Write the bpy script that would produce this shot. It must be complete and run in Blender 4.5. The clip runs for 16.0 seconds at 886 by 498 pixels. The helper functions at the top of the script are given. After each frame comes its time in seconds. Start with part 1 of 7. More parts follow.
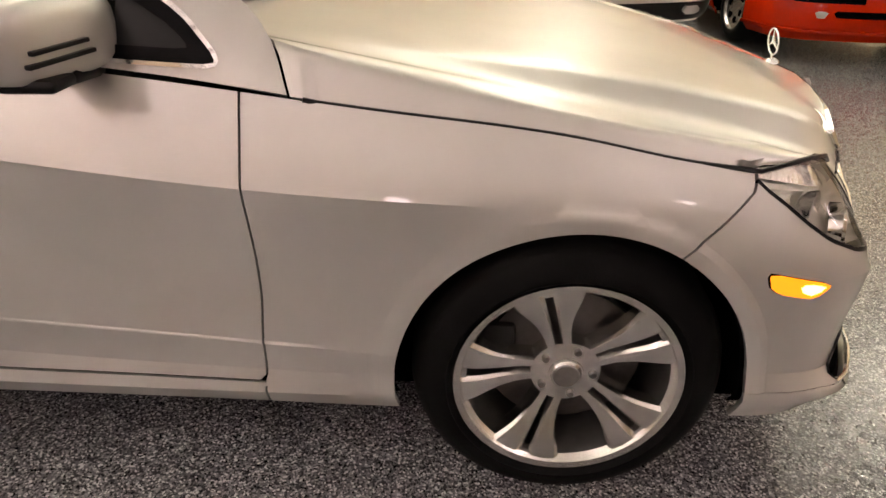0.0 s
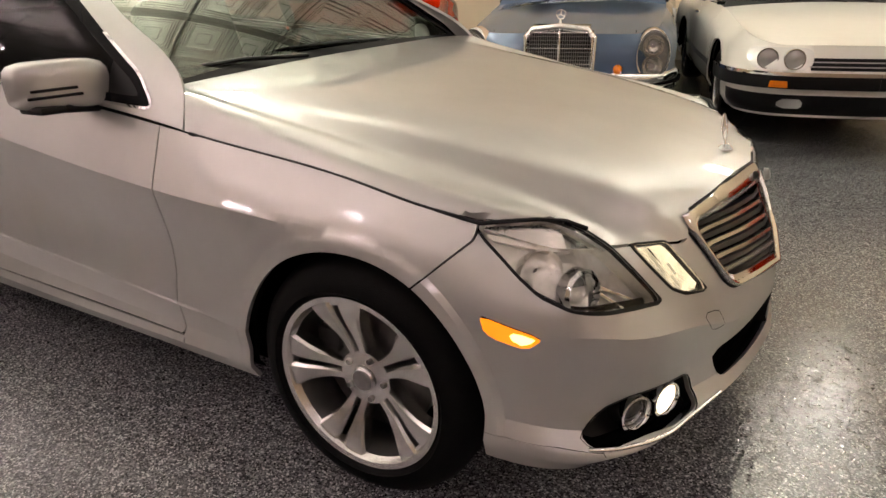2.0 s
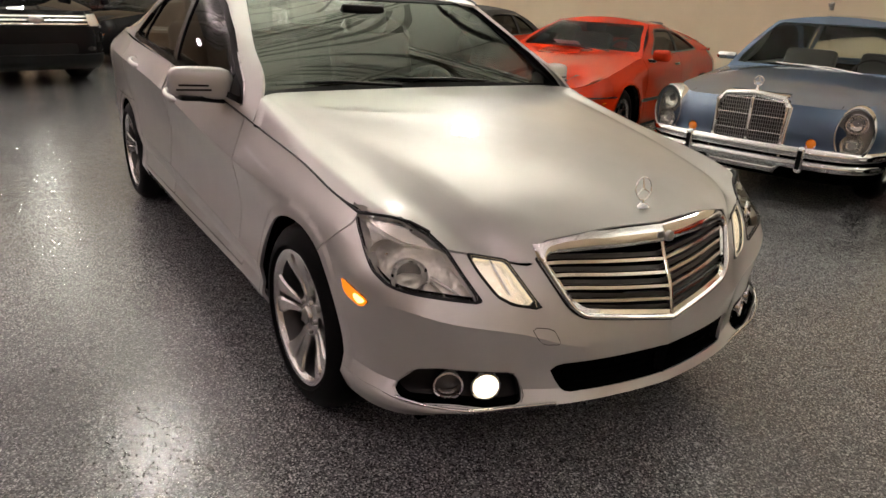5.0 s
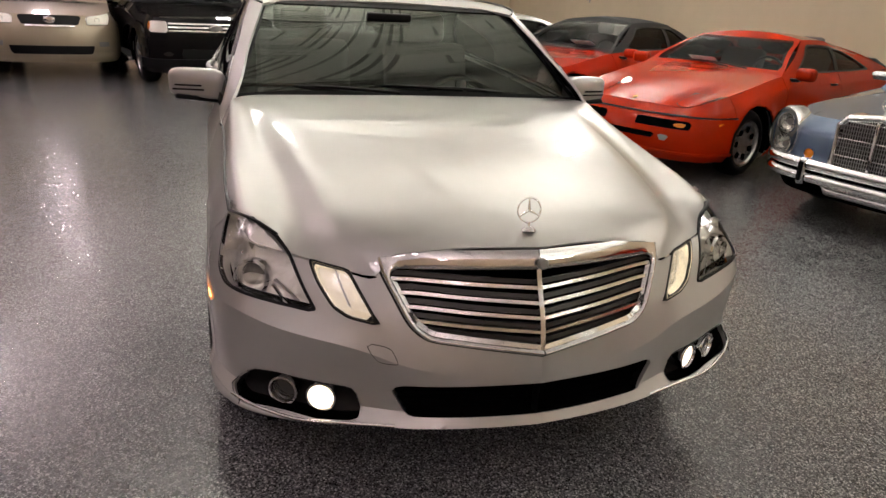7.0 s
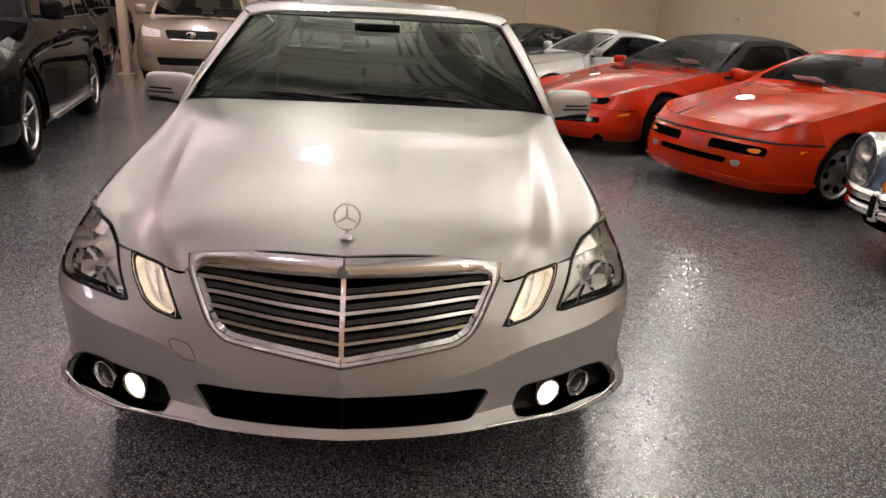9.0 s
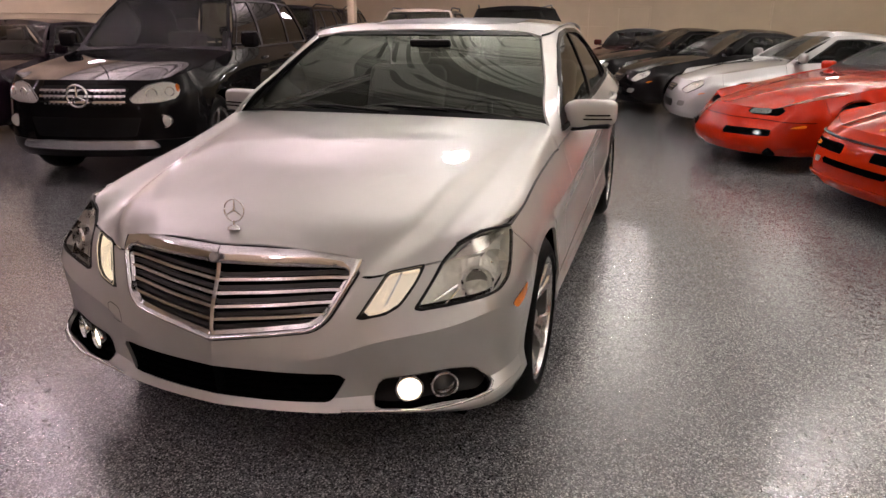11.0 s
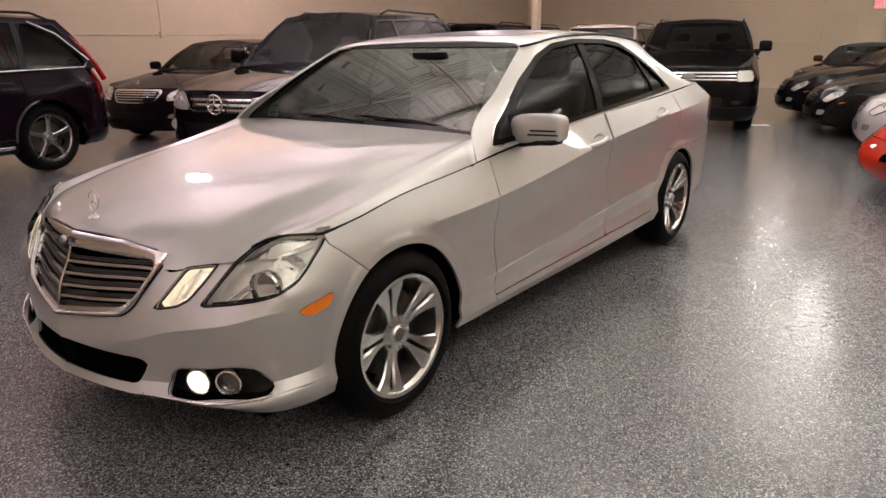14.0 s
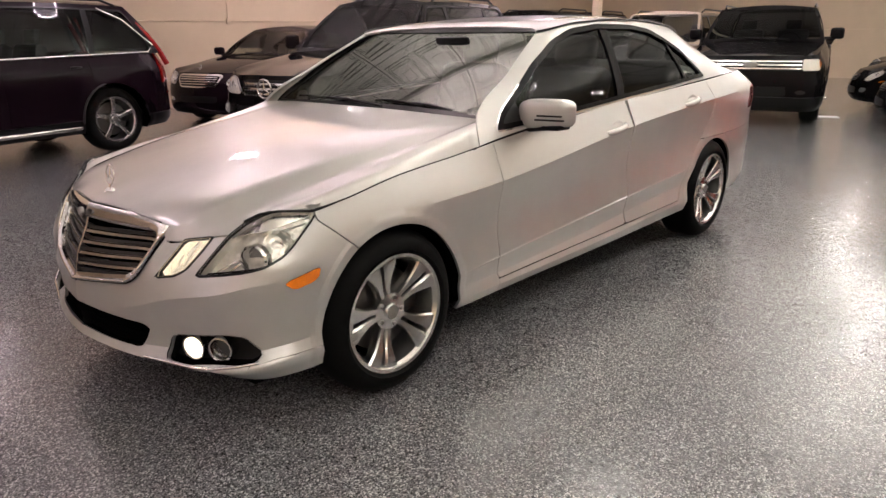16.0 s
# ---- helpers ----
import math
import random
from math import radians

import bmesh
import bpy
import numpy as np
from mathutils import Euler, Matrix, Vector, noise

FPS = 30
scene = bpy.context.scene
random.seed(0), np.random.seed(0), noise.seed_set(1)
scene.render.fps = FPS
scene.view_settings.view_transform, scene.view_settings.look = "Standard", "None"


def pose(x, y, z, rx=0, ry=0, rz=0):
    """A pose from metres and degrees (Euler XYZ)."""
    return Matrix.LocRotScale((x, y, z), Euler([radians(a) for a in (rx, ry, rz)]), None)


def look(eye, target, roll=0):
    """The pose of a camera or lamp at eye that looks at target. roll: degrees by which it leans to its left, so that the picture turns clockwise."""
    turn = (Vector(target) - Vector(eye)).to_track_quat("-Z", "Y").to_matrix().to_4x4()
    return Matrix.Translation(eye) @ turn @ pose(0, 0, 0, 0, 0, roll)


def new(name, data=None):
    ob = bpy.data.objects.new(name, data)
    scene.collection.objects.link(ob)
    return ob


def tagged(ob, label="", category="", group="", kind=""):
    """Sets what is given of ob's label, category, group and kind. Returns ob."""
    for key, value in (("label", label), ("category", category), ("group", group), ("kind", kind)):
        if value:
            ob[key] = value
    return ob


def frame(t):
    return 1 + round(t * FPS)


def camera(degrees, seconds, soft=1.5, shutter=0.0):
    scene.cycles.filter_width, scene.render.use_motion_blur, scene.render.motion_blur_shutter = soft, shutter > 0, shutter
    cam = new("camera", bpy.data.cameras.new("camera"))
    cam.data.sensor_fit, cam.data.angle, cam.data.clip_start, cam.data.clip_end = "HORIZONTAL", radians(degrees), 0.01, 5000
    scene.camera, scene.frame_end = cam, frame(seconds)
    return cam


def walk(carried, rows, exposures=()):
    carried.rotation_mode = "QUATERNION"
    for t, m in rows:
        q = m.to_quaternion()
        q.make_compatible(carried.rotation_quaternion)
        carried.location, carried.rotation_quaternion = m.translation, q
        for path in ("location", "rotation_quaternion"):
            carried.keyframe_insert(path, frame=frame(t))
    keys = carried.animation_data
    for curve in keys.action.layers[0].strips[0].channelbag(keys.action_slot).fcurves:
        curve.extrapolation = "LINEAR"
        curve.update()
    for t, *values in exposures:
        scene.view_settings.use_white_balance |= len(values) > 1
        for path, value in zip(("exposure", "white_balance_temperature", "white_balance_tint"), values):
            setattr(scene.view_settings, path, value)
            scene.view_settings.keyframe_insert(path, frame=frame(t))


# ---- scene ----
cam = camera(65.5, 16.0)
PATH = [
    (0, (-0.252, -2.027, 1.259), (-0.277, -0.276, 0.292), 1.8),
    (0.5, (0.065, -2.076, 1.285), (-0.294, -0.383, 0.284), -0.1),
    (1, (0.403, -2.015, 1.269), (-0.153, -0.331, 0.344), 1.8),
    (1.5, (0.706, -2.088, 1.291), (-0.035, -0.425, 0.464), -0.4),
    (2, (0.937, -2.03, 1.289), (-0.014, -0.445, 0.525), -1.2),
    (2.5, (1.18, -1.982, 1.328), (0.097, -0.458, 0.618), -1.0),
    (3, (1.426, -1.997, 1.365), (0.224, -0.579, 0.627), 1.6),
    (3.5, (1.58, -1.938, 1.364), (0.271, -0.608, 0.645), 0.9),
    (4, (1.689, -1.813, 1.365), (0.299, -0.556, 0.668), 3.2),
    (4.5, (1.866, -1.774, 1.38), (0.371, -0.629, 0.706), 2.1),
    (4.7, (1.939, -1.757, 1.383), (0.419, -0.647, 0.706), 2.7),
    (6.8, (2.4, -0.908, 1.422), (0.621, -0.296, 0.743), 1.4),
    (7, (2.39, -0.806, 1.41), (0.595, -0.24, 0.732), 3.1),
    (7.5, (2.39, -0.557, 1.417), (0.558, -0.085, 0.77), 2.6),
    (8, (2.527, -0.328, 1.432), (0.661, -0.042, 0.773), 3.0),
    (8.5, (2.555, -0.108, 1.412), (0.679, 0.06, 0.74), 1.0),
    (9, (2.488, 0.145, 1.405), (0.601, 0.274, 0.756), 3.0),
    (9.5, (2.525, 0.4, 1.418), (0.624, 0.327, 0.801), 1.0),
    (9.7, (2.548, 0.525, 1.435), (0.652, 0.372, 0.816), 1.4),
    (11.8, (2.279, 1.668, 1.404), (0.536, 0.895, 0.801), 0.2),
    (12, (2.213, 1.751, 1.395), (0.482, 0.945, 0.801), 0.8),
    (12.5, (2.121, 1.996, 1.399), (0.403, 1.137, 0.841), -0.6),
    (13, (2.079, 2.244, 1.401), (0.424, 1.302, 0.789), 0.5),
    (13.5, (1.933, 2.376, 1.375), (0.363, 1.296, 0.767), 0.8),
    (14, (1.797, 2.473, 1.383), (0.279, 1.304, 0.808), -0.8),
    (14.5, (1.719, 2.645, 1.379), (0.299, 1.371, 0.778), 1.1),
    (15, (1.687, 2.722, 1.372), (0.333, 1.389, 0.748), -0.8),
    (15.5, (1.665, 2.708, 1.368), (0.28, 1.404, 0.751), -0.9),
    (16, (1.668, 2.717, 1.368), (0.28, 1.411, 0.764), -0.7),
]
walk(cam, [(t, look(eye, target, roll)) for t, eye, target, roll in PATH], [(0.0, 0.8, 6850, 9), (1.0, 0.55, 6750, 10), (2.5, 0.27, 6550, 10), (4.0, 0.12, 6450, 10), (7.0, -0.03, 6250, 13), (9.5, -0.05, 6250, 18), (12.0, -0.05, 6250, 22), (14.0, 0.2, 6230, 18), (16.0, 0.4, 6200, 17)])

# ---------------------------------------------------------------- world and lamps
world = bpy.data.worlds.new("world")
world.use_nodes = True
world.node_tree.nodes["Background"].inputs[0].default_value = (0.9, 0.95, 1.0, 1)
world.node_tree.nodes["Background"].inputs[1].default_value = 0.003
scene.world = world
CEILING, LAMP_Z = 4.7, 3.05
WALL_N, WALL_S, WALL_W, WALL_E = 8.1, -10.5, -20.0, 9.0
# globe lamps hung under the ceiling: x, y, power, tint
LAMPS = [(1.2, 4.9, 190, "warm"), (-4.3, 3.05, 260, "warm"), (-4.3, -0.75, 178, "warm"), (-9.6, 0.9, 170, "warm"), (-14.6, -0.8, 170, "warm"), (-9.5, 5.6, 150, "warm"), (6.2, 5.2, 180, "warm"),
         (-2.6, -5.2, 160, "pink"), (-8.6, -4.6, 170, "pink"), (-13.8, -4.4, 170, "pink"), (3.4, -5.6, 75, "pink"), (2.9, -1.6, 18, "pink"), (6.9, -1.2, 100, "pink"), (-7.5, -8.6, 150, "pink"), (-0.5, -8.8, 20, "pink"), (-16.0, 4.6, 150, "warm")]
BOOST = 2.6
# strength of the upward fill light added at each globe
CEILING_FILL = 1.15
TINT = {"pink": (1.0, 0.80, 0.84), "warm": (0.98, 0.94, 0.84)}


# ---------------------------------------------------------------- materials
def material(name, color=(0.5, 0.5, 0.5), rough=0.5, metal=0.0, coat=0.0, spec=0.5, vary=0.0, scale=20.0, bump=0.0, bump_scale=200.0,
             emit=None, power=0.0, alpha=1.0, glass=0.0, ior=1.5, rvary=0.0, coat_rough=0.03):
    """A surface with colour and gloss that vary at two scales."""
    m = bpy.data.materials.new(name)
    m.use_nodes = True
    nt = m.node_tree
    b = nt.nodes["Principled BSDF"]
    b.inputs["Base Color"].default_value = (*color, 1)
    b.inputs["Roughness"].default_value = rough
    b.inputs["Metallic"].default_value = metal
    b.inputs["Coat Weight"].default_value = coat
    b.inputs["Coat Roughness"].default_value = coat_rough
    b.inputs["Specular IOR Level"].default_value = spec
    b.inputs["IOR"].default_value = ior
    b.inputs["Transmission Weight"].default_value = glass
    b.inputs["Alpha"].default_value = alpha
    if emit:
        b.inputs["Emission Color"].default_value = (*emit, 1)
        b.inputs["Emission Strength"].default_value = power
    if vary or bump or rvary:
        tc = nt.nodes.new("ShaderNodeTexCoord")
    if vary or rvary:
        n1, n2 = nt.nodes.new("ShaderNodeTexNoise"), nt.nodes.new("ShaderNodeTexNoise")
        for n, s in ((n1, scale), (n2, scale * 0.11)):
            n.inputs["Scale"].default_value = s
            n.inputs["Detail"].default_value = 5
            nt.links.new(tc.outputs["Object"], n.inputs["Vector"])
        mix = nt.nodes.new("ShaderNodeMath")
        mix.operation = "ADD"
        nt.links.new(n1.outputs["Fac"], mix.inputs[0])
        nt.links.new(n2.outputs["Fac"], mix.inputs[1])
        if vary:
            mr = nt.nodes.new("ShaderNodeMapRange")
            mr.inputs["From Min"].default_value, mr.inputs["From Max"].default_value = 0.6, 1.4
            mr.inputs["To Min"].default_value, mr.inputs["To Max"].default_value = 1 - vary, 1 + vary
            nt.links.new(mix.outputs[0], mr.inputs["Value"])
            vm = nt.nodes.new("ShaderNodeVectorMath")
            vm.operation = "SCALE"
            vm.inputs[0].default_value = color
            nt.links.new(mr.outputs[0], vm.inputs["Scale"])
            nt.links.new(vm.outputs[0], b.inputs["Base Color"])
        if rvary:
            mr = nt.nodes.new("ShaderNodeMapRange")
            mr.inputs["From Min"].default_value, mr.inputs["From Max"].default_value = 0.6, 1.4
            mr.inputs["To Min"].default_value, mr.inputs["To Max"].default_value = max(0, rough - rvary), min(1, rough + rvary)
            nt.links.new(mix.outputs[0], mr.inputs["Value"])
            nt.links.new(mr.outputs[0], b.inputs["Roughness"])
    if bump:
        n3, bp = nt.nodes.new("ShaderNodeTexNoise"), nt.nodes.new("ShaderNodeBump")
        n3.inputs["Scale"].default_value = bump_scale
        n3.inputs["Detail"].default_value = 3
        bp.inputs["Strength"].default_value = bump
        bp.inputs["Distance"].default_value = 0.002
        nt.links.new(tc.outputs["Object"], n3.inputs["Vector"])
        nt.links.new(n3.outputs["Fac"], bp.inputs["Height"])
        nt.links.new(bp.outputs[0], b.inputs["Normal"])
    return m


def paint(name, color, metal=0.0, rough=0.35, ior=1.5, coat=1.0):
    """Car paint under clear lacquer, with fine flakes where it is metallic."""
    m = material(name, color, rough, metal, coat=coat, spec=0.5 if metal else 0.0, vary=0.05 if metal else 0.02, scale=9.0, coat_rough=0.025)
    m.node_tree.nodes["Principled BSDF"].inputs["Coat IOR"].default_value = ior
    if metal:
        nt = m.node_tree
        b = nt.nodes["Principled BSDF"]
        tc, v, bp = nt.nodes.new("ShaderNodeTexCoord"), nt.nodes.new("ShaderNodeTexNoise"), nt.nodes.new("ShaderNodeBump")
        v.inputs["Scale"].default_value = 1800.0
        v.inputs["Detail"].default_value = 1
        bp.inputs["Strength"].default_value = 0.08
        bp.inputs["Distance"].default_value = 0.001
        nt.links.new(tc.outputs["Object"], v.inputs["Vector"])
        nt.links.new(v.outputs["Fac"], bp.inputs["Height"])
        nt.links.new(bp.outputs[0], b.inputs["Normal"])
    return m


def floor_material():
    """Dark grey resin floor with fine light and dark chips under a wavy gloss coat."""
    m = bpy.data.materials.new("chip_floor")
    m.use_nodes = True
    nt = m.node_tree
    L, N = nt.links.new, nt.nodes.new
    b = nt.nodes["Principled BSDF"]
    tc = N("ShaderNodeTexCoord")
    v1, big = N("ShaderNodeTexVoronoi"), N("ShaderNodeTexNoise")
    v1.inputs["Scale"].default_value = 215.0
    big.inputs["Scale"].default_value, big.inputs["Detail"].default_value = 0.8, 4
    for n in (v1, big):
        L(tc.outputs["Object"], n.inputs["Vector"])
    r1 = N("ShaderNodeValToRGB")
    r1.color_ramp.interpolation = "CONSTANT"
    cols = ((0.0, (0.030, 0.030, 0.033)), (0.30, (0.095, 0.095, 0.10)), (0.60, (0.19, 0.19, 0.196)), (0.84, (0.41, 0.41, 0.41)), (0.95, (0.010, 0.010, 0.011)))
    e = r1.color_ramp.elements
    e[0].position, e[0].color = 0, (*cols[0][1], 1)
    e[1].position, e[1].color = cols[1][0], (*cols[1][1], 1)
    for p, c in cols[2:]:
        e.new(p).color = (*c, 1)
    sep = N("ShaderNodeSeparateColor")
    L(v1.outputs["Color"], sep.inputs[0])
    L(sep.outputs[0], r1.inputs[0])
    mr = N("ShaderNodeMapRange")
    mr.inputs["From Min"].default_value, mr.inputs["From Max"].default_value = 0.3, 0.7
    mr.inputs["To Min"].default_value, mr.inputs["To Max"].default_value = 0.98, 1.22
    L(big.outputs["Fac"], mr.inputs["Value"])
    vm = N("ShaderNodeVectorMath")
    vm.operation = "SCALE"
    L(r1.outputs[0], vm.inputs[0])
    L(mr.outputs[0], vm.inputs["Scale"])
    L(vm.outputs[0], b.inputs["Base Color"])
    b.inputs["Roughness"].default_value = 0.42
    b.inputs["Specular IOR Level"].default_value = 0.06
    b.inputs["Coat Weight"].default_value = 1.0
    b.inputs["Coat Roughness"].default_value = 0.06
    b.inputs["Coat IOR"].default_value = 1.6
    w1, w2, add, bp = N("ShaderNodeTexNoise"), N("ShaderNodeTexNoise"), N("ShaderNodeMath"), N("ShaderNodeBump")
    w1.inputs["Scale"].default_value, w1.inputs["Detail"].default_value = 48.0, 2
    w2.inputs["Scale"].default_value, w2.inputs["Detail"].default_value = 15.0, 1
    add.operation = "MULTIPLY_ADD"
    add.inputs[1].default_value = 1.3
    L(tc.outputs["Object"], w1.inputs["Vector"])
    L(tc.outputs["Object"], w2.inputs["Vector"])
    L(w2.outputs["Fac"], add.inputs[0])
    L(w1.outputs["Fac"], add.inputs[2])
    bp.inputs["Strength"].default_value, bp.inputs["Distance"].default_value = 1.0, 0.0022
    L(add.outputs[0], bp.inputs["Height"])
    L(bp.outputs[0], b.inputs["Coat Normal"])
    bp2 = N("ShaderNodeBump")
    bp2.inputs["Strength"].default_value, bp2.inputs["Distance"].default_value = 0.35, 0.001
    L(w1.outputs["Fac"], bp2.inputs["Height"])
    L(bp2.outputs[0], b.inputs["Normal"])
    return m


def pane(name, tint, ior=1.5, rough=0.0, gloss=(1, 1, 1)):
    """A thin pane: tinted see-through glass with a mirror-like surface."""
    m = bpy.data.materials.new(name)
    m.use_nodes = True
    nt = m.node_tree
    nt.nodes.remove(nt.nodes["Principled BSDF"])
    t, g, f, x = (nt.nodes.new("ShaderNode" + k) for k in ("BsdfTransparent", "BsdfGlossy", "Fresnel", "MixShader"))
    t.inputs["Color"].default_value = (*tint, 1)
    g.inputs["Roughness"].default_value = rough
    g.inputs["Color"].default_value = (*gloss, 1)
    f.inputs["IOR"].default_value = ior
    nt.links.new(f.outputs[0], x.inputs[0])
    nt.links.new(t.outputs[0], x.inputs[1])
    nt.links.new(g.outputs[0], x.inputs[2])
    nt.links.new(x.outputs[0], nt.nodes["Material Output"].inputs["Surface"])
    return m


def facet_chrome(name, color, rough, cells):
    """Bright lamp reflector pressed in small facets."""
    m = material(name, color, rough, 0.6)
    nt = m.node_tree
    tc, v, n, add, bp = (nt.nodes.new("ShaderNode" + k) for k in ("TexCoord", "TexVoronoi", "TexNoise", "Math", "Bump"))
    v.feature = "SMOOTH_F1"
    v.inputs["Scale"].default_value = cells
    n.inputs["Scale"].default_value = cells * 0.5
    add.operation = "ADD"
    bp.inputs["Strength"].default_value, bp.inputs["Distance"].default_value = 1.0, 0.3 / cells
    nt.links.new(tc.outputs["Object"], v.inputs["Vector"])
    nt.links.new(tc.outputs["Object"], n.inputs["Vector"])
    nt.links.new(v.outputs["Distance"], add.inputs[0])
    nt.links.new(n.outputs["Fac"], add.inputs[1])
    nt.links.new(add.outputs[0], bp.inputs["Height"])
    nt.links.new(bp.outputs[0], nt.nodes["Principled BSDF"].inputs["Normal"])
    return m


M = {
    "facet": facet_chrome("faceted_reflector", (0.90, 0.89, 0.84), 0.28, 60.0),
    "silver": paint("silver_paint", (0.55, 0.545, 0.525), 0.62, 0.40, coat=1.0),
    "floor": floor_material(),
    "wall": material("beige_wall", (0.56, 0.46, 0.33), 0.75, vary=0.05, scale=3.0, bump=0.15, bump_scale=90),
    "tile": material("ceiling_tile", (0.80, 0.79, 0.73), 0.7, vary=0.04, scale=4.0),
    "tbar": material("ceiling_bar", (0.34, 0.33, 0.30), 0.6, vary=0.1),
    "beam": material("ceiling_beam", (0.22, 0.21, 0.185), 0.6, vary=0.15, scale=6),
    "chrome": material("chrome", (0.86, 0.86, 0.87), 0.06, 1.0, rvary=0.03, scale=30),
    "band": material("grille_chrome", (0.86, 0.86, 0.86), 0.08, 1.0, rvary=0.03, scale=30),
    "slat": material("bright_slat", (0.74, 0.735, 0.72), 0.20, 1.0, rvary=0.05, scale=40),
    "satin": material("alloy", (0.70, 0.69, 0.67), 0.26, 1.0, vary=0.05, scale=40),
    "blade": material("grille_blade", (0.05, 0.049, 0.046), 0.35, 0.6, vary=0.1, scale=40),
    "steel": material("brushed_steel", (0.35, 0.34, 0.33), 0.38, 1.0, vary=0.15, scale=60),
    "rubber": material("tyre_rubber", (0.0045, 0.0045, 0.0045), 0.6, spec=0.06, vary=0.2, scale=40, bump=0.3, bump_scale=300),
    "trim": material("black_trim", (0.0045, 0.0045, 0.005), 0.32, spec=0.18, vary=0.1, scale=60),
    # near-black stands in for shade in wells, gaps, openings and under cars
    "dark": material("cavity_shade", (0.002, 0.002, 0.002), 0.9, spec=0.0),
    "glass": pane("windscreen_glass", (0.42, 0.45, 0.41), 1.74, gloss=(0.92, 1.0, 0.88)),
    "side_glass": pane("saloon_side_glass", (0.20, 0.21, 0.20), 1.17),
    "pillar": material("gloss_pillar", (0.004, 0.004, 0.0045), 0.25, spec=0.06),
    "car_glass": pane("parked_car_glass", (0.42, 0.45, 0.43), 1.24),
    "dark_glass": pane("dark_glass", (0.12, 0.13, 0.13), 1.24),
    "clear": pane("clear_lens", (0.96, 0.96, 0.94), 1.45, 0.02),
    "lens": material("pale_lens", (0.50, 0.50, 0.48), 0.12, 0.5, coat=1.0, bump=0.5, bump_scale=60),
    "smoke": material("smoked_lens", (0.035, 0.034, 0.033), 0.12, coat=1.0, bump=0.3, bump_scale=120),
    "barrel": material("rim_barrel", (0.07, 0.068, 0.065), 0.42, 0.7, vary=0.2, scale=30),
    "rotor": material("brake_rotor", (0.11, 0.105, 0.10), 0.45, 1.0, vary=0.15, scale=60),
    "reflector": material("lamp_reflector", (0.88, 0.87, 0.83), 0.18, 1.0, bump=0.6, bump_scale=70),
    "bezel": material("lamp_bezel", (0.90, 0.89, 0.85), 0.22, 0.25, bump=0.5, bump_scale=45),
    "amber": material("amber_lens", (0.85, 0.22, 0.01), 0.12, coat=1.0, vary=0.1, scale=120),
    "amber_lit": material("lit_amber_lens", (0.85, 0.22, 0.008), 0.15, coat=1.0, emit=(1.0, 0.27, 0.01), power=1.0),
    "bulb": material("lit_bulb", (1, 0.8, 0.4), 0.3, emit=(1.0, 0.66, 0.20), power=2.4),
    "fog_lit": material("lit_fog_lens", (1, 0.97, 0.9), 0.2, emit=(1.0, 0.84, 0.58), power=3.0),
    "warm_lit": material("lit_lamp_bowl", (0.88, 0.86, 0.82), 0.20, 0.9, bump=0.9, bump_scale=45, emit=(1.0, 0.82, 0.54), power=0.38),
    "red_lens": material("red_lens", (0.22, 0.005, 0.004), 0.15, coat=0.6, spec=0.2),
    "leather": material("grey_leather", (0.035, 0.033, 0.031), 0.5, vary=0.1, scale=30, bump=0.3, bump_scale=150),
    "dash": material("dash_plastic", (0.018, 0.018, 0.018), 0.6, spec=0.25, vary=0.1, bump=0.2, bump_scale=250),
    "paper_w": material("white_plastic", (0.75, 0.74, 0.72), 0.5, vary=0.03),
    "sign_red": material("lit_red_face", (0.7, 0.1, 0.1), 0.4, emit=(1.0, 0.16, 0.18), power=1.3),
}

# ---------------------------------------------------------------- geometry tools
def linked(name, verts, faces, mat, parent=None, label="", sharp=(), smooth=True, at=None):
    """One mesh object; a child of parent where one is given."""
    me = bpy.data.meshes.new(name)
    me.from_pydata([tuple(v) for v in verts], [], [tuple(f) for f in faces])
    if smooth:
        me.polygons.foreach_set("use_smooth", [True] * len(me.polygons))
    if sharp:
        keys = {(min(a, b), max(a, b)) for a, b in sharp}
        for e in me.edges:
            a, b = e.vertices
            if (min(a, b), max(a, b)) in keys:
                e.use_edge_sharp = True
    me.materials.append(mat)
    me.update()
    ob = new(name, me)
    if at is not None:
        ob.matrix_basis = at
    if parent is not None:
        ob.parent = parent
    if label:
        tagged(ob, label)
    return ob


def part(name, bm, mat, parent, label="", smooth=True, angle=35.0):
    """Links a bmesh as one mesh object under a thing or part, with edges sharper than angle kept sharp."""
    me = bpy.data.meshes.new(name)
    bmesh.ops.recalc_face_normals(bm, faces=bm.faces)
    for f in bm.faces:
        f.smooth = smooth
    lim = radians(angle)
    for e in bm.edges:
        if len(e.link_faces) == 2 and e.calc_face_angle(0) > lim:
            e.smooth = False
    bm.to_mesh(me)
    bm.free()
    me.materials.append(mat)
    ob = new(name, me)
    if parent is not None:
        ob.parent = parent
    if label:
        tagged(ob, label)
    return ob


def empty(name, m=None):
    ob = new(name)
    if m is not None:
        ob.matrix_basis = m
    return ob


